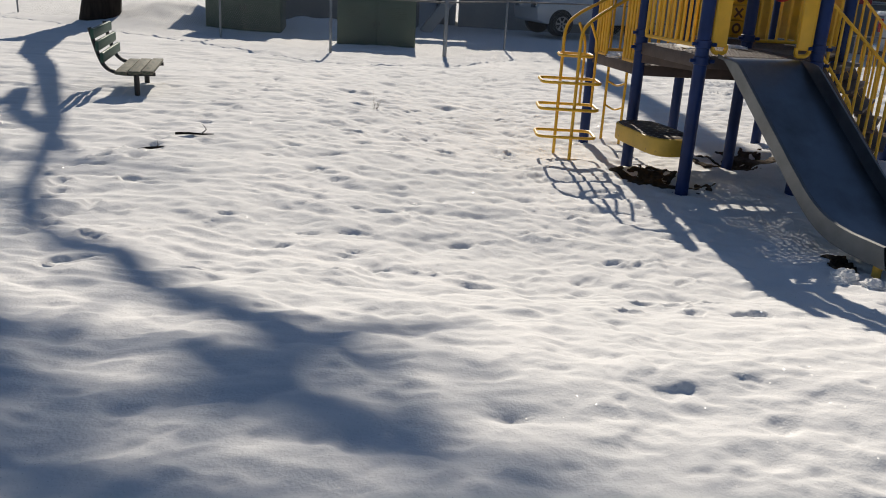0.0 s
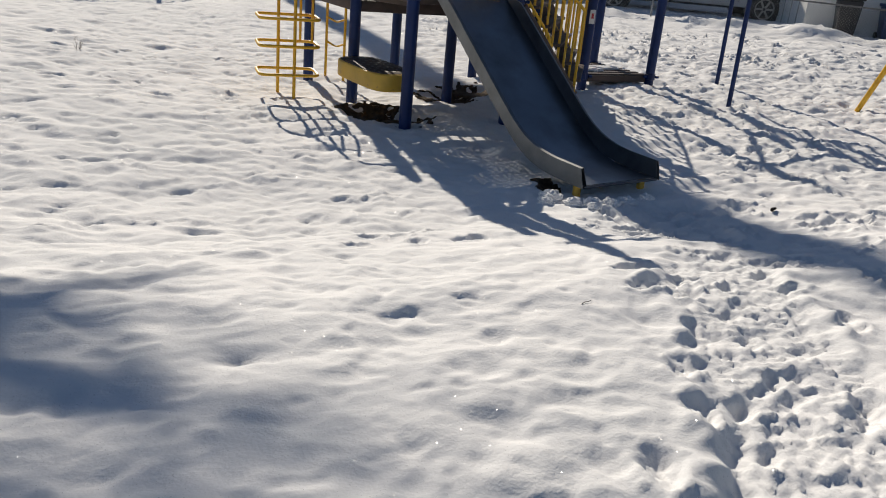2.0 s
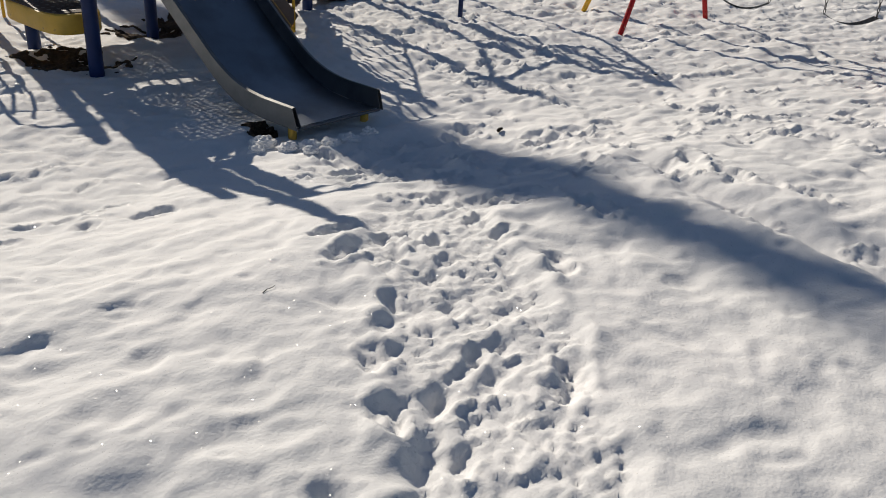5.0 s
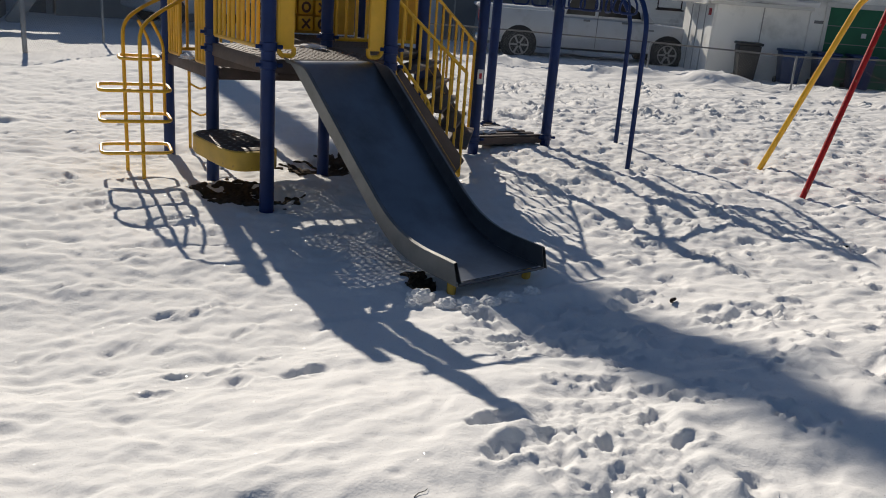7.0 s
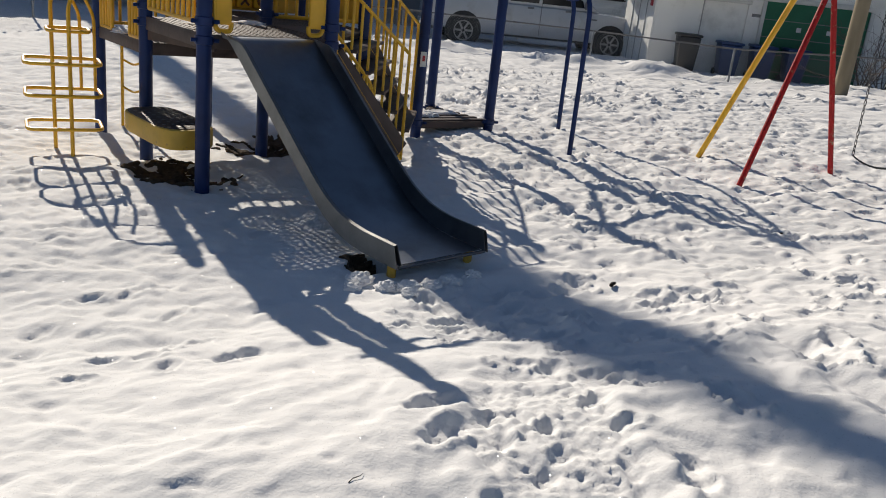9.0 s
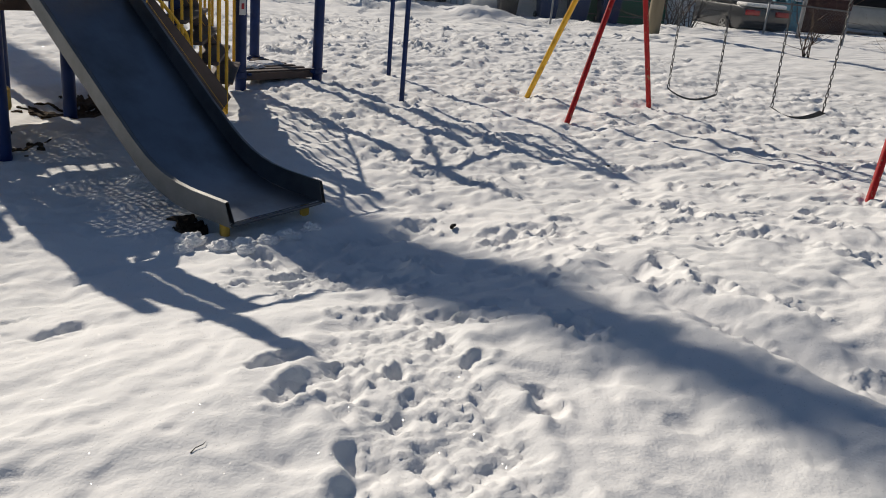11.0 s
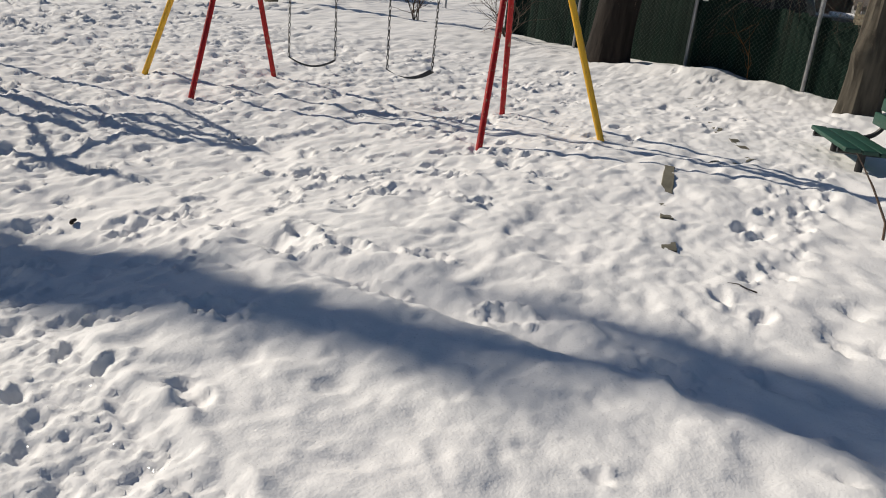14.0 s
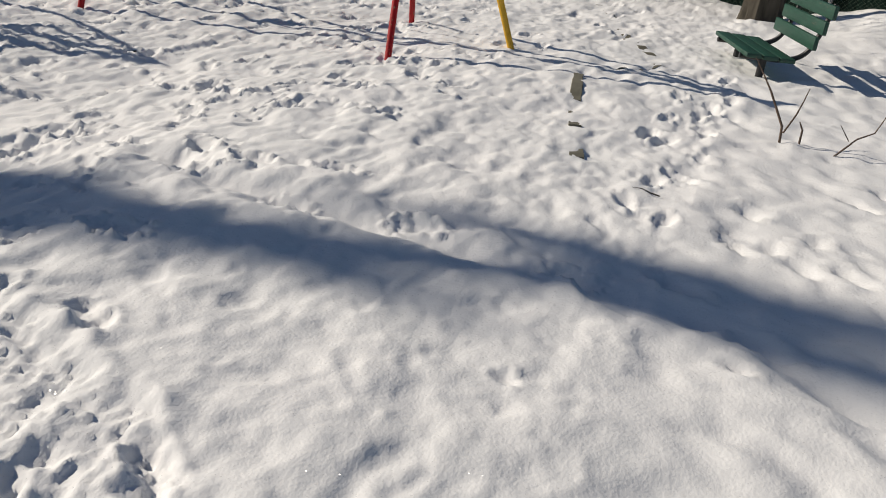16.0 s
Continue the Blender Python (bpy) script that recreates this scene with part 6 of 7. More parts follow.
# the roof slope that rises askew from the eave to the ridge
bm = BM()
corners = [f.base(s, z, o).translation for s, z, o in ((-0.1, 1.72, 0.25), (2.4, 1.84, 0.25), (4.4, 2.86, -4.0), (1.2, 2.30, -4.0))]
low, high = [bm.verts.new(c) for c in corners], [bm.verts.new(c + V(0, 0, 0.15)) for c in corners]
bm.faces.new(low[::-1])
bm.faces.new(high)
for k in range(4):
    bm.faces.new((low[k], low[(k + 1) % 4], high[(k + 1) % 4], high[k]))
bmesh.ops.bevel(bm, geom=bm.edges[:], offset=0.06, segments=3, profile=0.6, affect="EDGES")
part("roof_snow", bm, SNOW, garage, "smooth snow on the roof slope")
fl2 = Front(garage, G0 + Vector((0.45, 1.9)), G0 + Vector((-0.03, 0.06)))
bm = BM()
wall_box(bm, G0 + Vector((0.45, 1.9)), G0 + Vector((-0.03, 0.06)), 1.0, -1.0, 1.56)
part("side_wall", bm, WHITE_WALL, garage)
for s in (0.5, 0.95, 1.4):
    fl2.panel("board_joint", s, s + 0.03, -0.6, 1.53, 0.01, 0.02, STUCCO)
fl2.panel("side_notice", 1.62, 1.78, 1.28, 1.46, 0.02, 0.02, SIGN_RED, "small red notice")
fl2.snow(-0.2, 2.1, 1.66, 0.35, 1.2, 0.15, 0.02)
for (sa, za), (sb, zb) in (((2.2, 1.78), (4.45, 2.88)), ((4.45, 2.88), (6.75, 2.0))):
    pa, pb = f.base(sa, za, -2.0).translation, f.base(sb, zb, -2.0).translation
    bm = BM()
    bar(bm, pa, pb, 4.6, 0.1, 0.01)
    part("roof_slope", bm, FRAME, garage)
    bm = BM()
    bar(bm, pa + V(0, 0, 0.16), pb + V(0, 0, 0.16), 4.7, 0.22, 0.08)
    part("roof_snow", bm, SNOW, garage, "thick snow on the roof slope")

# beige house at the end of the lane
beige = thing("beige_house", "two-storey beige stucco house with a side door", "house")
B0, B1 = Vector((38.0, 20.2)), Vector((42.6, 13.8))
f = Front(beige, B0, B1)
bm = BM()
wall_box(bm, B0, B1, 6.0, -1.0, 6.5)
part("wall", bm, BEIGE, beige)
f.window(0.75, 1.45, 1.98, 2.62, 0)
f.door(1.8, 2.4, 0.4, 2.62, FRAME, True)
f.window(3.9, 4.5, 1.2, 2.15, 0)
f.window(5.6, 6.2, 1.4, 3.2, 0)
f.panel("downpipe", 4.95, 5.05, -0.5, 6.4, 0.06, 0.1, STUCCO_DARK, "drain pipe")
f.panel("wall_lamp", 1.52, 1.64, 2.5, 2.75, 0.1, 0.15, IRON, "dark wall lamp")
f.panel("porch_rail", 0.9, 1.8, 0.5, 1.1, 0.5, 0.04, IRON, "dark porch rail")
f.panel("roof_edge", -0.3, 8.2, 6.5, 6.8, 0.3, 0.6, FASCIA)
# brown house with a brick end, and a small shed
brown = thing("brown_house", "dark brown house with a tan brick end wall", "house")
f = Front(brown, (32.9, 25.3), (36.6, 20.6))
bm = BM()
wall_box(bm, (32.9, 25.3), (36.6, 20.6), 5.0, -1.0, 5.0)
part("wall", bm, BROWN_WALL, brown)
bm = BM()
box(bm, (0, 0, 0), (0.30, 0.03, 0.085), None, 0.006)
brick_mesh = finish("brick", bm, BRICK, False)
for r in range(22):
    for c in range(6):
        ob = new("brick", brick_mesh)
        ob.parent = brown
        ob.matrix_local = f.base(0.25 + 0.31 * c + (0.155 if r % 2 else 0), 0.35 + 0.097 * r, 0.015)
f.window(3.0, 3.5, 1.6, 2.4, 0)
f.panel("roof_edge", -0.2, 6.2, 5.0, 5.2, 0.3, 0.6, FASCIA)
small = thing("garden_shed", "small dark shed with a snow-covered sloping roof", "shed")
f = Front(small, (32.1, 19.0), (33.1, 17.2))
bm = BM()
wall_box(bm, (32.1, 19.0), (32.9, 17.56), 1.6, -0.8, 1.85)
part("wall", bm, BROWN_WALL, small)
f.panel("door", 0.25, 1.5, -0.5, 1.6, 0.02, 0.05, STUCCO_DARK, "grey-brown roller door")
f.snow(-0.1, 1.7, 2.12, 0.3, 1.6, 0.16, 0.3)

# second white garage and the roofs behind the green fence
g2 = thing("white_garage", "white stucco garage with a gable and snowy roof", "garage")
f = Front(g2, (30.0, 8.0), (31.0, 4.0))
bm = BM()
wall_box(bm, (30.15, 7.4), (31.0, 4.0), 5.0, -1.0, 1.7)
part("wall", bm, WHITE_WALL, g2)
f.snow(0.6, 4.6, 2.06, 0.45, 2.9, 0.2, 0.24)
f.panel("window", 2.6, 3.2, 0.6, 1.15, 0.02, 0.04, GLASS, "dark small window")
fg = Front(g2, (30.9, 4.8), (32.1, 3.65))
bm = BM()
prof = [(0.67, -1.0), (2.54, -1.0), (2.54, 1.65), (1.65, 2.42), (0.67, 1.70)]
extrude_profile(bm, prof, 0.3)
bmesh.ops.transform(bm, matrix=fg.base(0, 0, 0), verts=bm.verts)
part("gable_wall", bm, WHITE_WALL, g2)
for (sa, za), (sb, zb) in (((0.5, 1.66), (1.65, 2.54)), ((1.65, 2.54), (2.75, 1.58))):
    bm = BM()
    bar(bm, fg.base(sa, za, 0.2).translation, fg.base(sb, zb, 0.2).translation, 0.3, 0.1, 0.01)
    part("bargeboard", bm, FASCIA, g2)
fg.panel("garage_door", 1.0, 2.3, -0.6, 1.35, 0.18, 0.04, BROWN_WALL, "brown garage door")


def far_house(a, b, depth, eave, ridge, wall_mat, label, gable_front=False):
    h = thing("far_house", label, "house", group="houses beyond the fence")
    fr = Front(h, a, b)
    length = (Vector(b) - Vector(a)).length
    bm = BM()
    wall_box(bm, a, b, depth, -1.0, eave)
    part("wall", bm, wall_mat, h)
    if gable_front:
        bm = BM()
        extrude_profile(bm, [(0, eave - 0.05), (length, eave - 0.05), (length / 2, ridge)], depth)
        bmesh.ops.transform(bm, matrix=fr.base(0, 0, -depth / 2), verts=bm.verts)
        part("gable", bm, wall_mat, h)
        for sa, za, sb, zb in ((-0.4, eave - 0.2, length / 2, ridge + 0.1), (length / 2, ridge + 0.1, length + 0.4, eave - 0.2)):
            bm = BM()
            bar(bm, fr.base(sa, za, -depth / 2).translation, fr.base(sb, zb, -depth / 2).translation, depth + 0.8, 0.14, 0.01)
            part("roof_slope", bm, SHINGLE, h)
            bm = BM()
            bar(bm, fr.base(sa, za + 0.18, -depth / 2 - 0.15).translation, fr.base(sb, zb + 0.18, -depth / 2 - 0.15).translation, depth + 0.3, 0.18, 0.06)
            part("roof_snow", bm, SNOW, h)
    else:
        sl = math.atan2(ridge - eave, depth / 2)
        fr.snow(-0.4, length + 0.4, (eave + ridge) / 2 + 0.12, 0.4, depth / 2 / math.cos(sl) + 0.5, 0.25, sl)
        fr.panel("eave", -0.4, length + 0.4, eave - 0.1, eave + 0.08, 0.35, 0.3, FASCIA)
    return fr


far_house((38.5, 12.6), (42.0, 4.0), 8, 2.4, 3.9, STUCCO_DARK, "low house with a snow-covered roof")
fr = far_house((50, 10.0), (53, -2), 9, 2.9, 4.9, BROWN_WALL, "house with a broad snowy roof")
far_house((46, 1.5), (48, -5.5), 9, 2.6, 4.6, BROWN_WALL, "brown gabled house with snow on the roof", True)
lean_to = thing("low_shed", "low dark shed with a bare sloping shingle roof", "shed")
bm = BM()
wall_box(bm, (26.5, 1.6), (27.3, -6.0), 4.0, -1.0, 1.1)
part("wall", bm, STUCCO_DARK, lean_to)
bm = BM()
bar(bm, (26.2, -2.2, 1.1), (28.9, -1.9, 1.85), 8.0, 0.12, 0.01)
part("roof_slope", bm, SHINGLE, lean_to, "bare dark shingle slope")
far_house((34, -1.0), (35.5, -9), 6, 2.4, 4.4, BEIGE, "tan gabled house behind the trees", True)
far_house((40.0, 32.0), (52.0, 26.0), 9, 3.6, 5.2, SIDING, "long white building with a snowy roof")
vent = thing("roof_chimney", "tall white chimney above the snowy roofs", "chimney")
bm = BM()
box(bm, (39.2, 8.6, 3.6), (0.5, 0.5, 3.6), None, 0.02)
part("stack", bm, WHITE_WALL, vent)
board = thing("board_fence", "weathered horizontal board fence", "fence")
for k in range(7):
    bm = BM()
    bar(bm, (21.2, 1.5, 0.32 + 0.115 * k), (20.4, -1.6, 0.32 + 0.115 * k), 0.03, 0.105, 0.006)
    part("board", bm, POLE_WOOD, board)
for y, x in ((1.5, 21.25), (0.0, 20.86), (-1.6, 20.45)):
    bm = BM()
    box(bm, (x, y, 0.3), (0.1, 0.1, 2.0), None, 0.01)
    part("post", bm, POLE_WOOD, board)


# ---- vehicles ----
def wheel(parent, x, y, r, z):
    w = new("wheel")
    w.parent = parent
    w.matrix_local = pose(x, y, z)
    sgn = -1 if y < 0 else 1
    bm = BM()
    prof = [(-0.12, r * 0.66), (-0.12, r * 0.93), (-0.09, r), (0.09, r), (0.12, r * 0.93), (0.12, r * 0.66)]
    rings = []
    for k in range(24):
        a = 2 * math.pi * k / 24
        rings.append([bm.verts.new((q * math.cos(a), s, q * math.sin(a))) for s, q in prof])
    for a, b in zip(rings, rings[1:] + rings[:1]):
        for k in range(len(prof) - 1):
            bm.faces.new((a[k], a[k + 1], b[k + 1], b[k]))
    part("tyre", bm, RUBBER, w, "black tyre")
    bm = BM()
    tube(bm, [(0, sgn * 0.03, 0), (0, sgn * 0.06, 0)], r * 0.66, 24)
    part("brake_disc", bm, IRON, w, "dark wheel inside")
    bm = BM()
    tube(bm, [(r * 0.63 * math.cos(q), sgn * 0.09, r * 0.63 * math.sin(q)) for q in np.linspace(0, 2 * math.pi, 25)], 0.022, 6, cap=False)
    for k in range(6):
        a = math.pi * k / 3
        bar(bm, (0.1 * r * math.cos(a), sgn * 0.085, 0.1 * r * math.sin(a)), (0.62 * r * math.cos(a), sgn * 0.085, 0.62 * r * math.sin(a)), 0.05, 0.03, 0, up=(0, 1, 0))
    part("rim", bm, GALV, w, "grey spoked rim")


def vehicle(name, label, at, turn, body, cabin, width, wheels, paint, glass=(), lamps=(), snow=(), r=0.36, extra=()):
    """body and cabin are side profiles, x forward; glass are quads (x0, x1, z0, z1, lean) on both sides."""
    v = thing(name, label, "car", at, turn)
    bm = BM()
    extrude_profile(bm, body, width, 0.05)
    part("body", bm, paint, v)
    bm = BM()
    extrude_profile(bm, cabin, width * 0.88, 0.06)
    part("cabin", bm, paint, v)
    for prof in glass:
        for s in (-1, 1):
            bm = BM()
            extrude_profile(bm, prof, 0.02)
            bmesh.ops.translate(bm, verts=bm.verts, vec=(0, s * (width * 0.44 + 0.003), 0))
            part("side_window", bm, GLASS, v, "dark tinted window")
    for x in wheels:
        for s in (-1, 1):
            wheel(v, x, s * (width / 2 - 0.03), r, r - 0.02)
            bm = BM()
            tube(bm, [(x, s * (width / 2 - 0.20), r), (x, s * (width / 2 + 0.006), r)], r * 1.2, 24)
            part("wheel_arch", bm, RUBBER, v, "dark wheel arch")
    for c, s, mat, lab in lamps:
        bm = BM()
        box(bm, c, s, None, 0.015)
        part("lamp" if mat in (TAIL, AMBER, GLASS) else "trim", bm, mat, v, lab)
    for c, s in snow:
        bm = BM()
        box(bm, c, s, None, min(s) * 0.42)
        part("snow_cap", bm, SNOW, v, "layer of snow")
    return v


heading = math.degrees(math.atan2(-1.40, 3.73))
PICKUP = [(-0.98, 0.42), (-1.32, 0.45), (-1.36, 0.62), (-1.30, 1.30), (0.92, 1.30), (1.0, 1.18), (3.0, 1.16), (3.35, 1.14), (4.35, 1.08), (4.55, 0.95), (4.6, 0.60), (4.55, 0.42), (3.9, 0.38), (0.6, 0.36)]
CAB = [(0.86, 1.15), (0.95, 1.45), (1.12, 1.88), (1.4, 1.94), (2.35, 1.93), (2.62, 1.82), (3.3, 1.15)]
def long_nosed(pts):
    """The side profile with a shorter tail and a longer wheelbase."""
    return [(x * (1.11 if x > 0 else 0.8), *rest) for x, *rest in pts]


truck = vehicle("pickup_truck", "white crew-cab pickup truck parked in the lane", (12.78, 23.91, -0.38), heading, long_nosed(PICKUP), long_nosed(CAB), 1.95, (0.0, 4.0), TRUCK_WHITE,
        glass=(long_nosed([(1.08, 1.25), (1.22, 1.78), (1.78, 1.82), (1.78, 1.25)]), long_nosed([(1.86, 1.25), (1.86, 1.82), (2.35, 1.80), (2.85, 1.42), (2.9, 1.25)])),
        lamps=[((-1.06, -0.86, 1.05), (0.12, 0.2, 0.32), TAIL, "red tail lamp"), ((4.94, -0.84, 0.92), (0.3, 0.26, 0.16), AMBER, "amber head lamp"), ((5.11, 0, 0.52), (0.14, 1.9, 0.22), CHROME, "chrome bumper"), ((-1.09, 0, 0.5), (0.16, 1.8, 0.2), CHROME, "chrome rear bumper"),
               ((1.75, -0.985, 1.12), (0.18, 0.02, 0.05), STUCCO_DARK, "door handle"), ((2.78, -0.985, 1.12), (0.18, 0.02, 0.05), STUCCO_DARK, "door handle"), ((3.27, -1.06, 1.32), (0.14, 0.2, 0.2), STUCCO_DARK, "door mirror"),
               ((2.04, -0.978, 0.85), (0.016, 0.012, 0.86), STUCCO_DARK, "door gap"), ((1.09, -0.978, 0.85), (0.016, 0.012, 0.8), STUCCO_DARK, "door gap"), ((3.31, -0.978, 0.85), (0.016, 0.012, 0.7), STUCCO_DARK, "door gap"), ((2.11, -0.97, 0.36), (2.4, 0.1, 0.05), RUBBER, "dark step bar"), ((3.44, -0.98, 0.98), (0.28, 0.012, 0.04), STUCCO_DARK, "plain dark badge bar")],
        snow=[((-0.16, 0, 1.32), (2.0, 1.6, 0.1)), ((1.94, 0, 1.96), (0.9, 1.4, 0.06))], r=0.40)
truck.scale = (1.09, 1.09, 1.09)
SEDAN = [(-0.75, 0.28), (-0.95, 0.5), (-0.95, 0.92), (-0.6, 0.98), (3.1, 0.92), (3.6, 0.72), (3.65, 0.35), (3.4, 0.24)]
SALOON = [(-0.35, 0.92), (0.25, 1.36), (1.45, 1.38), (2.15, 0.92)]
vehicle("parked_sedan", "dark sedan under a blanket of snow", (26.3, 17.1, -0.55), 66, SEDAN, SALOON, 1.75, (0.0, 2.75), CAR_DARK,
        glass=([(-0.1, 0.98), (0.3, 1.3), (1.35, 1.32), (1.85, 0.98)],), lamps=[((-0.97, -0.55, 0.8), (0.05, 0.5, 0.16), TAIL, "red tail lamp"), ((-0.97, 0.55, 0.8), (0.05, 0.5, 0.16), TAIL, "red tail lamp")],
        snow=[((0.85, 0, 1.42), (1.6, 1.4, 0.14)), ((-0.55, 0, 1.02), (0.6, 1.5, 0.12)), ((2.6, 0, 0.98), (1.0, 1.5, 0.1))], r=0.32)
SUV = [(-0.75, 0.35), (-0.95, 0.6), (-0.92, 1.12), (2.55, 1.12), (3.4, 1.02), (3.55, 0.75), (3.5, 0.4), (3.2, 0.3)]
SUVCAB = [(-0.85, 1.05), (-0.65, 1.68), (-0.3, 1.76), (1.6, 1.74), (2.4, 1.08)]
vehicle("parked_suv", "silver four-wheel drive parked by the beige house", (32.9, 18.0, -0.5), -52, SUV, SUVCAB, 1.8, (0.0, 2.7), CAR_SILVER,
        glass=([(-0.6, 1.16), (-0.45, 1.58), (0.5, 1.62), (0.5, 1.16)], [(0.6, 1.16), (0.6, 1.62), (1.5, 1.6), (2.05, 1.16)]), lamps=[((3.5, 0.6, 0.85), (0.1, 0.35, 0.2), GLASS, "head lamp"), ((3.5, -0.6, 0.85), (0.1, 0.35, 0.2), GLASS, "head lamp"), ((1.95, 0, 1.42), (0.5, 1.35, 0.02), GLASS, "windscreen")],
        snow=[((0.6, 0, 1.8), (1.4, 1.2, 0.1))], r=0.38)
vehicle("dark_pickup", "dark pickup with a snowy bonnet behind the green fence", (22.3, 1.5, -0.35), 96, PICKUP, CAB, 1.95, (0.0, 3.66), CAR_DARK,
        glass=([(1.08, 1.25), (1.22, 1.78), (1.78, 1.82), (1.78, 1.25)], [(1.86, 1.25), (1.86, 1.82), (2.35, 1.80), (2.85, 1.42), (2.9, 1.25)]),
        snow=[((4.0, 0, 1.12), (0.9, 1.5, 0.1)), ((-0.2, 0, 1.32), (1.6, 1.4, 0.1))], r=0.40)
vehicle("parked_van", "white van in the shade of the grey building", (5.4, 28.4, -0.15), 200, SUV, SUVCAB, 1.8, (0.0, 2.7), TRUCK_WHITE,
        glass=([(-0.6, 1.16), (-0.45, 1.58), (0.5, 1.62), (0.5, 1.16)], [(0.6, 1.16), (0.6, 1.62), (1.5, 1.6), (2.05, 1.16)]), lamps=[((3.5, 0.6, 0.85), (0.1, 0.35, 0.2), CHROME, "head lamp"), ((3.5, -0.6, 0.85), (0.1, 0.35, 0.2), CHROME, "head lamp"), ((2.0, 0, 1.4), (0.4, 1.4, 0.4), GLASS, "windscreen")], r=0.34)


# ---- bins, pole, and clutter along the lane ----
def wheelie_bin(x, y, turn, mat, label, z=None, h=1.0):
    b = thing("wheelie_bin", label, "bin", (x, y, (ground_z(x, y) if z is None else z) - 0.05), turn, group="bins by the garage")
    bm = BM()
    low, high = [(-0.22, -0.24), (0.22, -0.24), (0.22, 0.24), (-0.22, 0.24)], [(-0.28, -0.30), (0.28, -0.30), (0.28, 0.33), (-0.28, 0.33)]
    a, c = [bm.verts.new((*p, 0.06)) for p in low], [bm.verts.new((*p, h)) for p in high]
    for k in range(4):
        bm.faces.new((a[k], a[(k + 1) % 4], c[(k + 1) % 4], c[k]))
    bm.faces.new(a[::-1])
    bm.faces.new(c)
    bmesh.ops.bevel(bm, geom=bm.edges[:], offset=0.03, segments=2, profile=0.5, affect="EDGES")
    part("tub", bm, mat, b)
    bm = BM()
    box(bm, (0, 0.02, h + 0.04), (0.62, 0.70, 0.07), None, 0.025)
    part("lid", bm, mat, b)
    for s in (-1, 1):
        bm = BM()
        tube(bm, [(s * 0.22, 0.25, 0.1), (s * 0.28, 0.25, 0.1)], 0.1, 14)
        part("wheel", bm, RUBBER, b)


wheelie_bin(16.75, 18.35, -30, BLACK_BIN, "black wheeled bin against the white garage", -0.28, 0.95)
for k in range(3):
    wheelie_bin(17.85 + 0.75 * k, 17.95 - 0.45 * k, -30, BLUE_BIN, "blue wheeled bin beside the garage door", -0.28, 0.85)
wheelie_bin(26.8, 6.9, -60, BLUE_BIN, "blue bin behind the green fence", 0.05, 0.9)
pole = thing("utility_pole", "tall weathered wooden utility pole by the fence", "pole")
bm = BM()
tube(bm, [(16.15, 12.9, -0.8), (16.2, 12.85, 9.0)], [0.155, 0.12], 16)
part("shaft", bm, POLE_WOOD, pole)
gatepost = thing("gate_post", "tall grey steel gate post at the lane", "post")
bm = BM()
tube(bm, [(20.35, 11.9, -0.6), (20.35, 11.9, 2.4)], 0.05, 12)
part("shaft", bm, GALV, gatepost)
tarp = lump("tarp_heap", (28.9, 17.4, -0.5), (0.9, 0.7, 1.5), TARP, "heap under a pale blue tarpaulin topped with snow", "tarpaulin", 4, 0.2)
lump("tarp_snow", (28.9, 17.4, 0.72), (0.7, 0.55, 0.3), SNOW, "snow lying on the tarpaulin", "snow", 6, 0.2)
trailer = thing("box_trailer", "dark red wooden box trailer beside the tarpaulin", "trailer", (29.7, 16.4, -0.55), -58)
bm = BM()
box(bm, (0, 0, 0.75), (1.5, 1.2, 1.3), None, 0.02)
part("box", bm, DARK_RED, trailer)
for k in range(5):
    bm = BM()
    box(bm, (0, -0.612, 0.25 + 0.25 * k), (1.48, 0.02, 0.22), None, 0.005)
    part("plank", bm, DARK_RED, trailer)
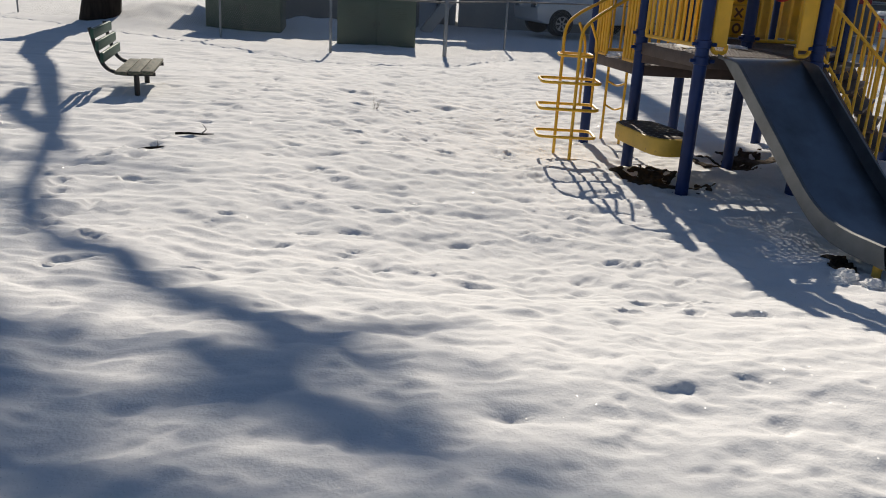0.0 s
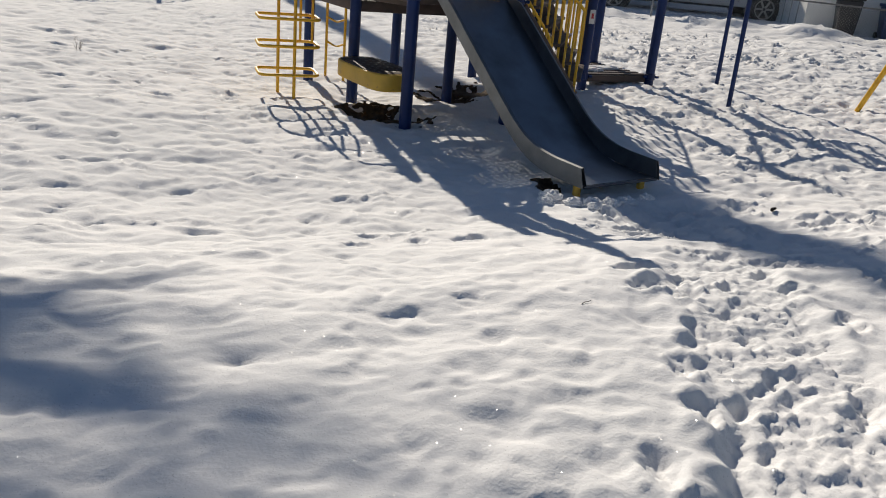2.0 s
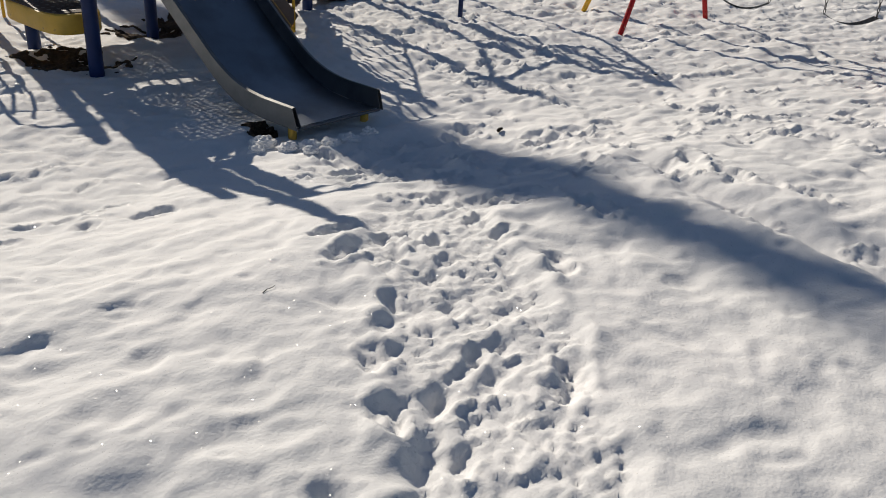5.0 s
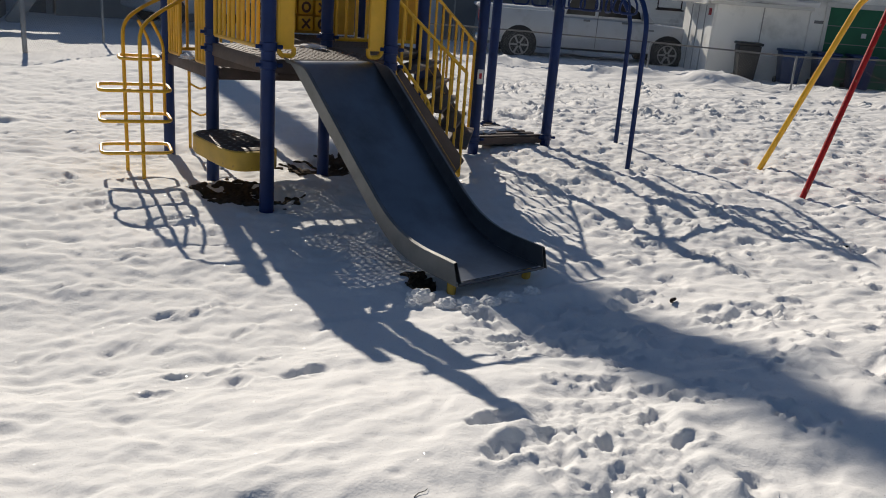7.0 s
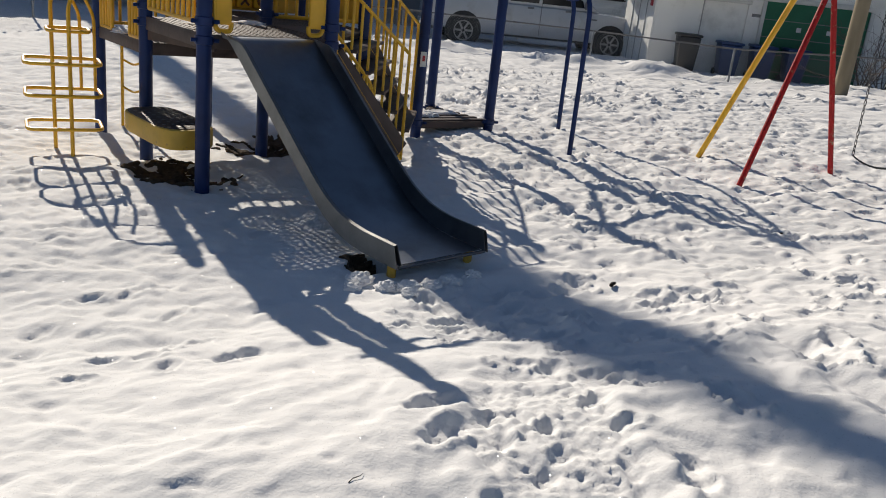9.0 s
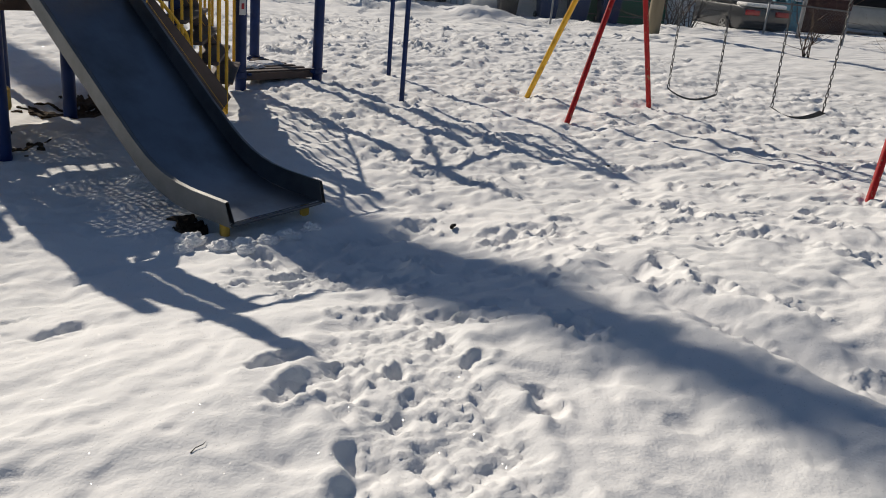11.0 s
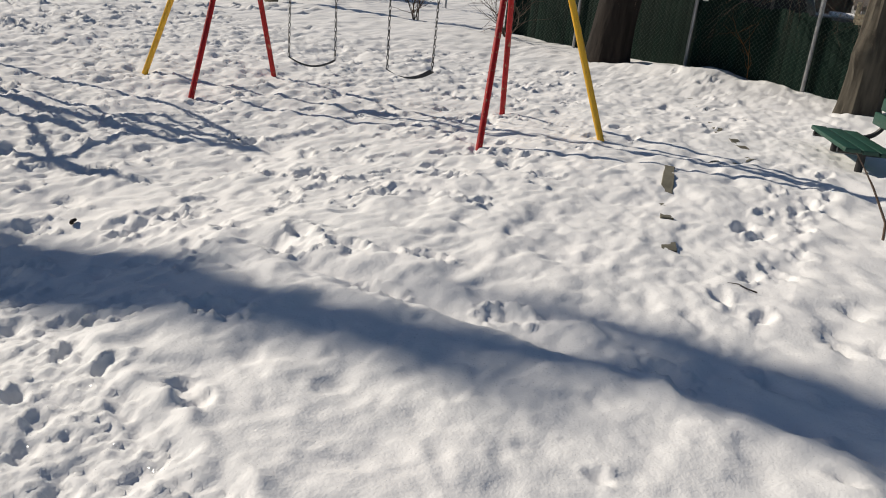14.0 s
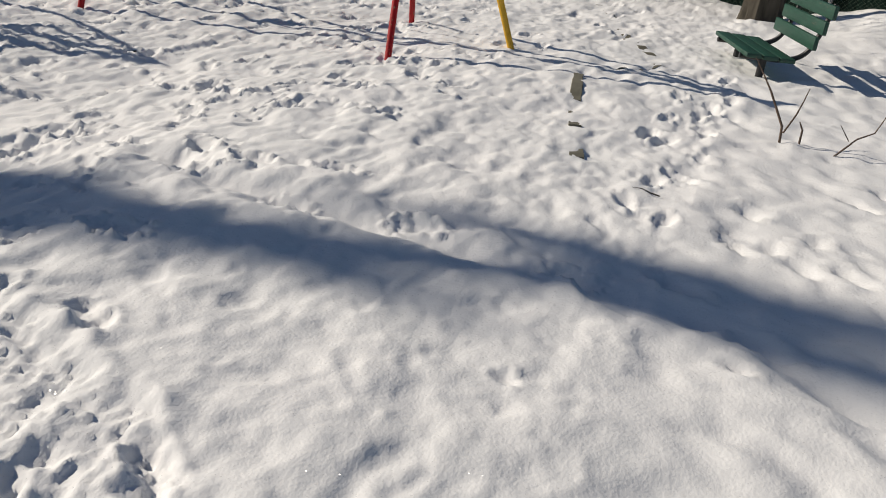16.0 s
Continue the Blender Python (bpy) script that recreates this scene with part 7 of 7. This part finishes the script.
# lamp, radio mast and wires on the skyline
mast = thing("radio_mast", "far lattice radio mast on the skyline", "mast")
bx, by = 90.0, 74.0
for s, t in ((-0.6, -0.6), (0.6, -0.6), (0.6, 0.6), (-0.6, 0.6)):
    bm = BM()
    tube(bm, [(bx + s, by + t, -1), (bx + s * 0.3, by + t * 0.3, 13.6)], 0.10, 6)
    part("mast_leg", bm, GALV, mast)
for k in range(12):
    bm = BM()
    w = 0.6 - 0.42 * k / 13
    z = 1.0 * k + 1
    tube(bm, [(bx - w, by - w, z), (bx + w, by - w, z + 0.9), (bx + w, by + w, z), (bx - w, by + w, z + 0.9), (bx - w, by - w, z)], 0.05, 5)
    part("brace", bm, GALV, mast)
for z, w in ((12.3, 1.0), (11.2, 0.9)):
    bm = BM()
    bar(bm, (bx - w, by, z), (bx + w, by, z), 0.3, 0.5)
    part("antenna", bm, SIGN_WHITE, mast)
lamp = thing("street_lamp", "grey curved street lamp above the roofs", "street lamp")
bm = BM()
tube(bm, rounded([(37.3, 29.9, -1), (37.3, 29.9, 5.0), (37.8, 29.5, 6.0), (38.9, 28.9, 6.15)], 0.8, 6), 0.08, 8)
part("pole", bm, GALV, lamp)
bm = BM()
box(bm, (39.0, 28.85, 6.15), (0.6, 0.25, 0.14), None, 0.04)
part("head", bm, GALV, lamp)
for x, y, top in ((45.0, 56.0, 7.5), (62.0, 52.0, 9.0)):
    p = thing("far_pole", "far utility pole with a cross arm", "pole")
    bm = BM()
    tube(bm, [(x, y, -1), (x, y, top)], 0.13, 8)
    part("shaft", bm, FASCIA, p)
    bm = BM()
    bar(bm, (x - 0.9, y + 0.7, top - 0.5), (x + 0.9, y - 0.7, top - 0.5), 0.12, 0.12)
    part("cross_arm", bm, FASCIA, p)
cables = thing("overhead_wire", "black overhead service wires", "wire")
for a, b, sag in (((11.0, 29.6, 6.5), (45.0, 56.0, 7.2), 0.6), ((45, 56, 7.0), (62, 52, 8.5), 0.5), ((62, 52, 8.4), (37.3, 29.9, 5.0), 0.8), ((16.2, 12.85, 7.6), (38.5, 19.5, 5.6), 0.6)):
    bm = BM()
    a, b = Vector(a), Vector(b)
    tube(bm, [a.lerp(b, k / 12) - V(0, 0, sag * 4 * (k / 12) * (1 - k / 12)) for k in range(13)], 0.025, 5)
    part("wire", bm, RUBBER, cables)
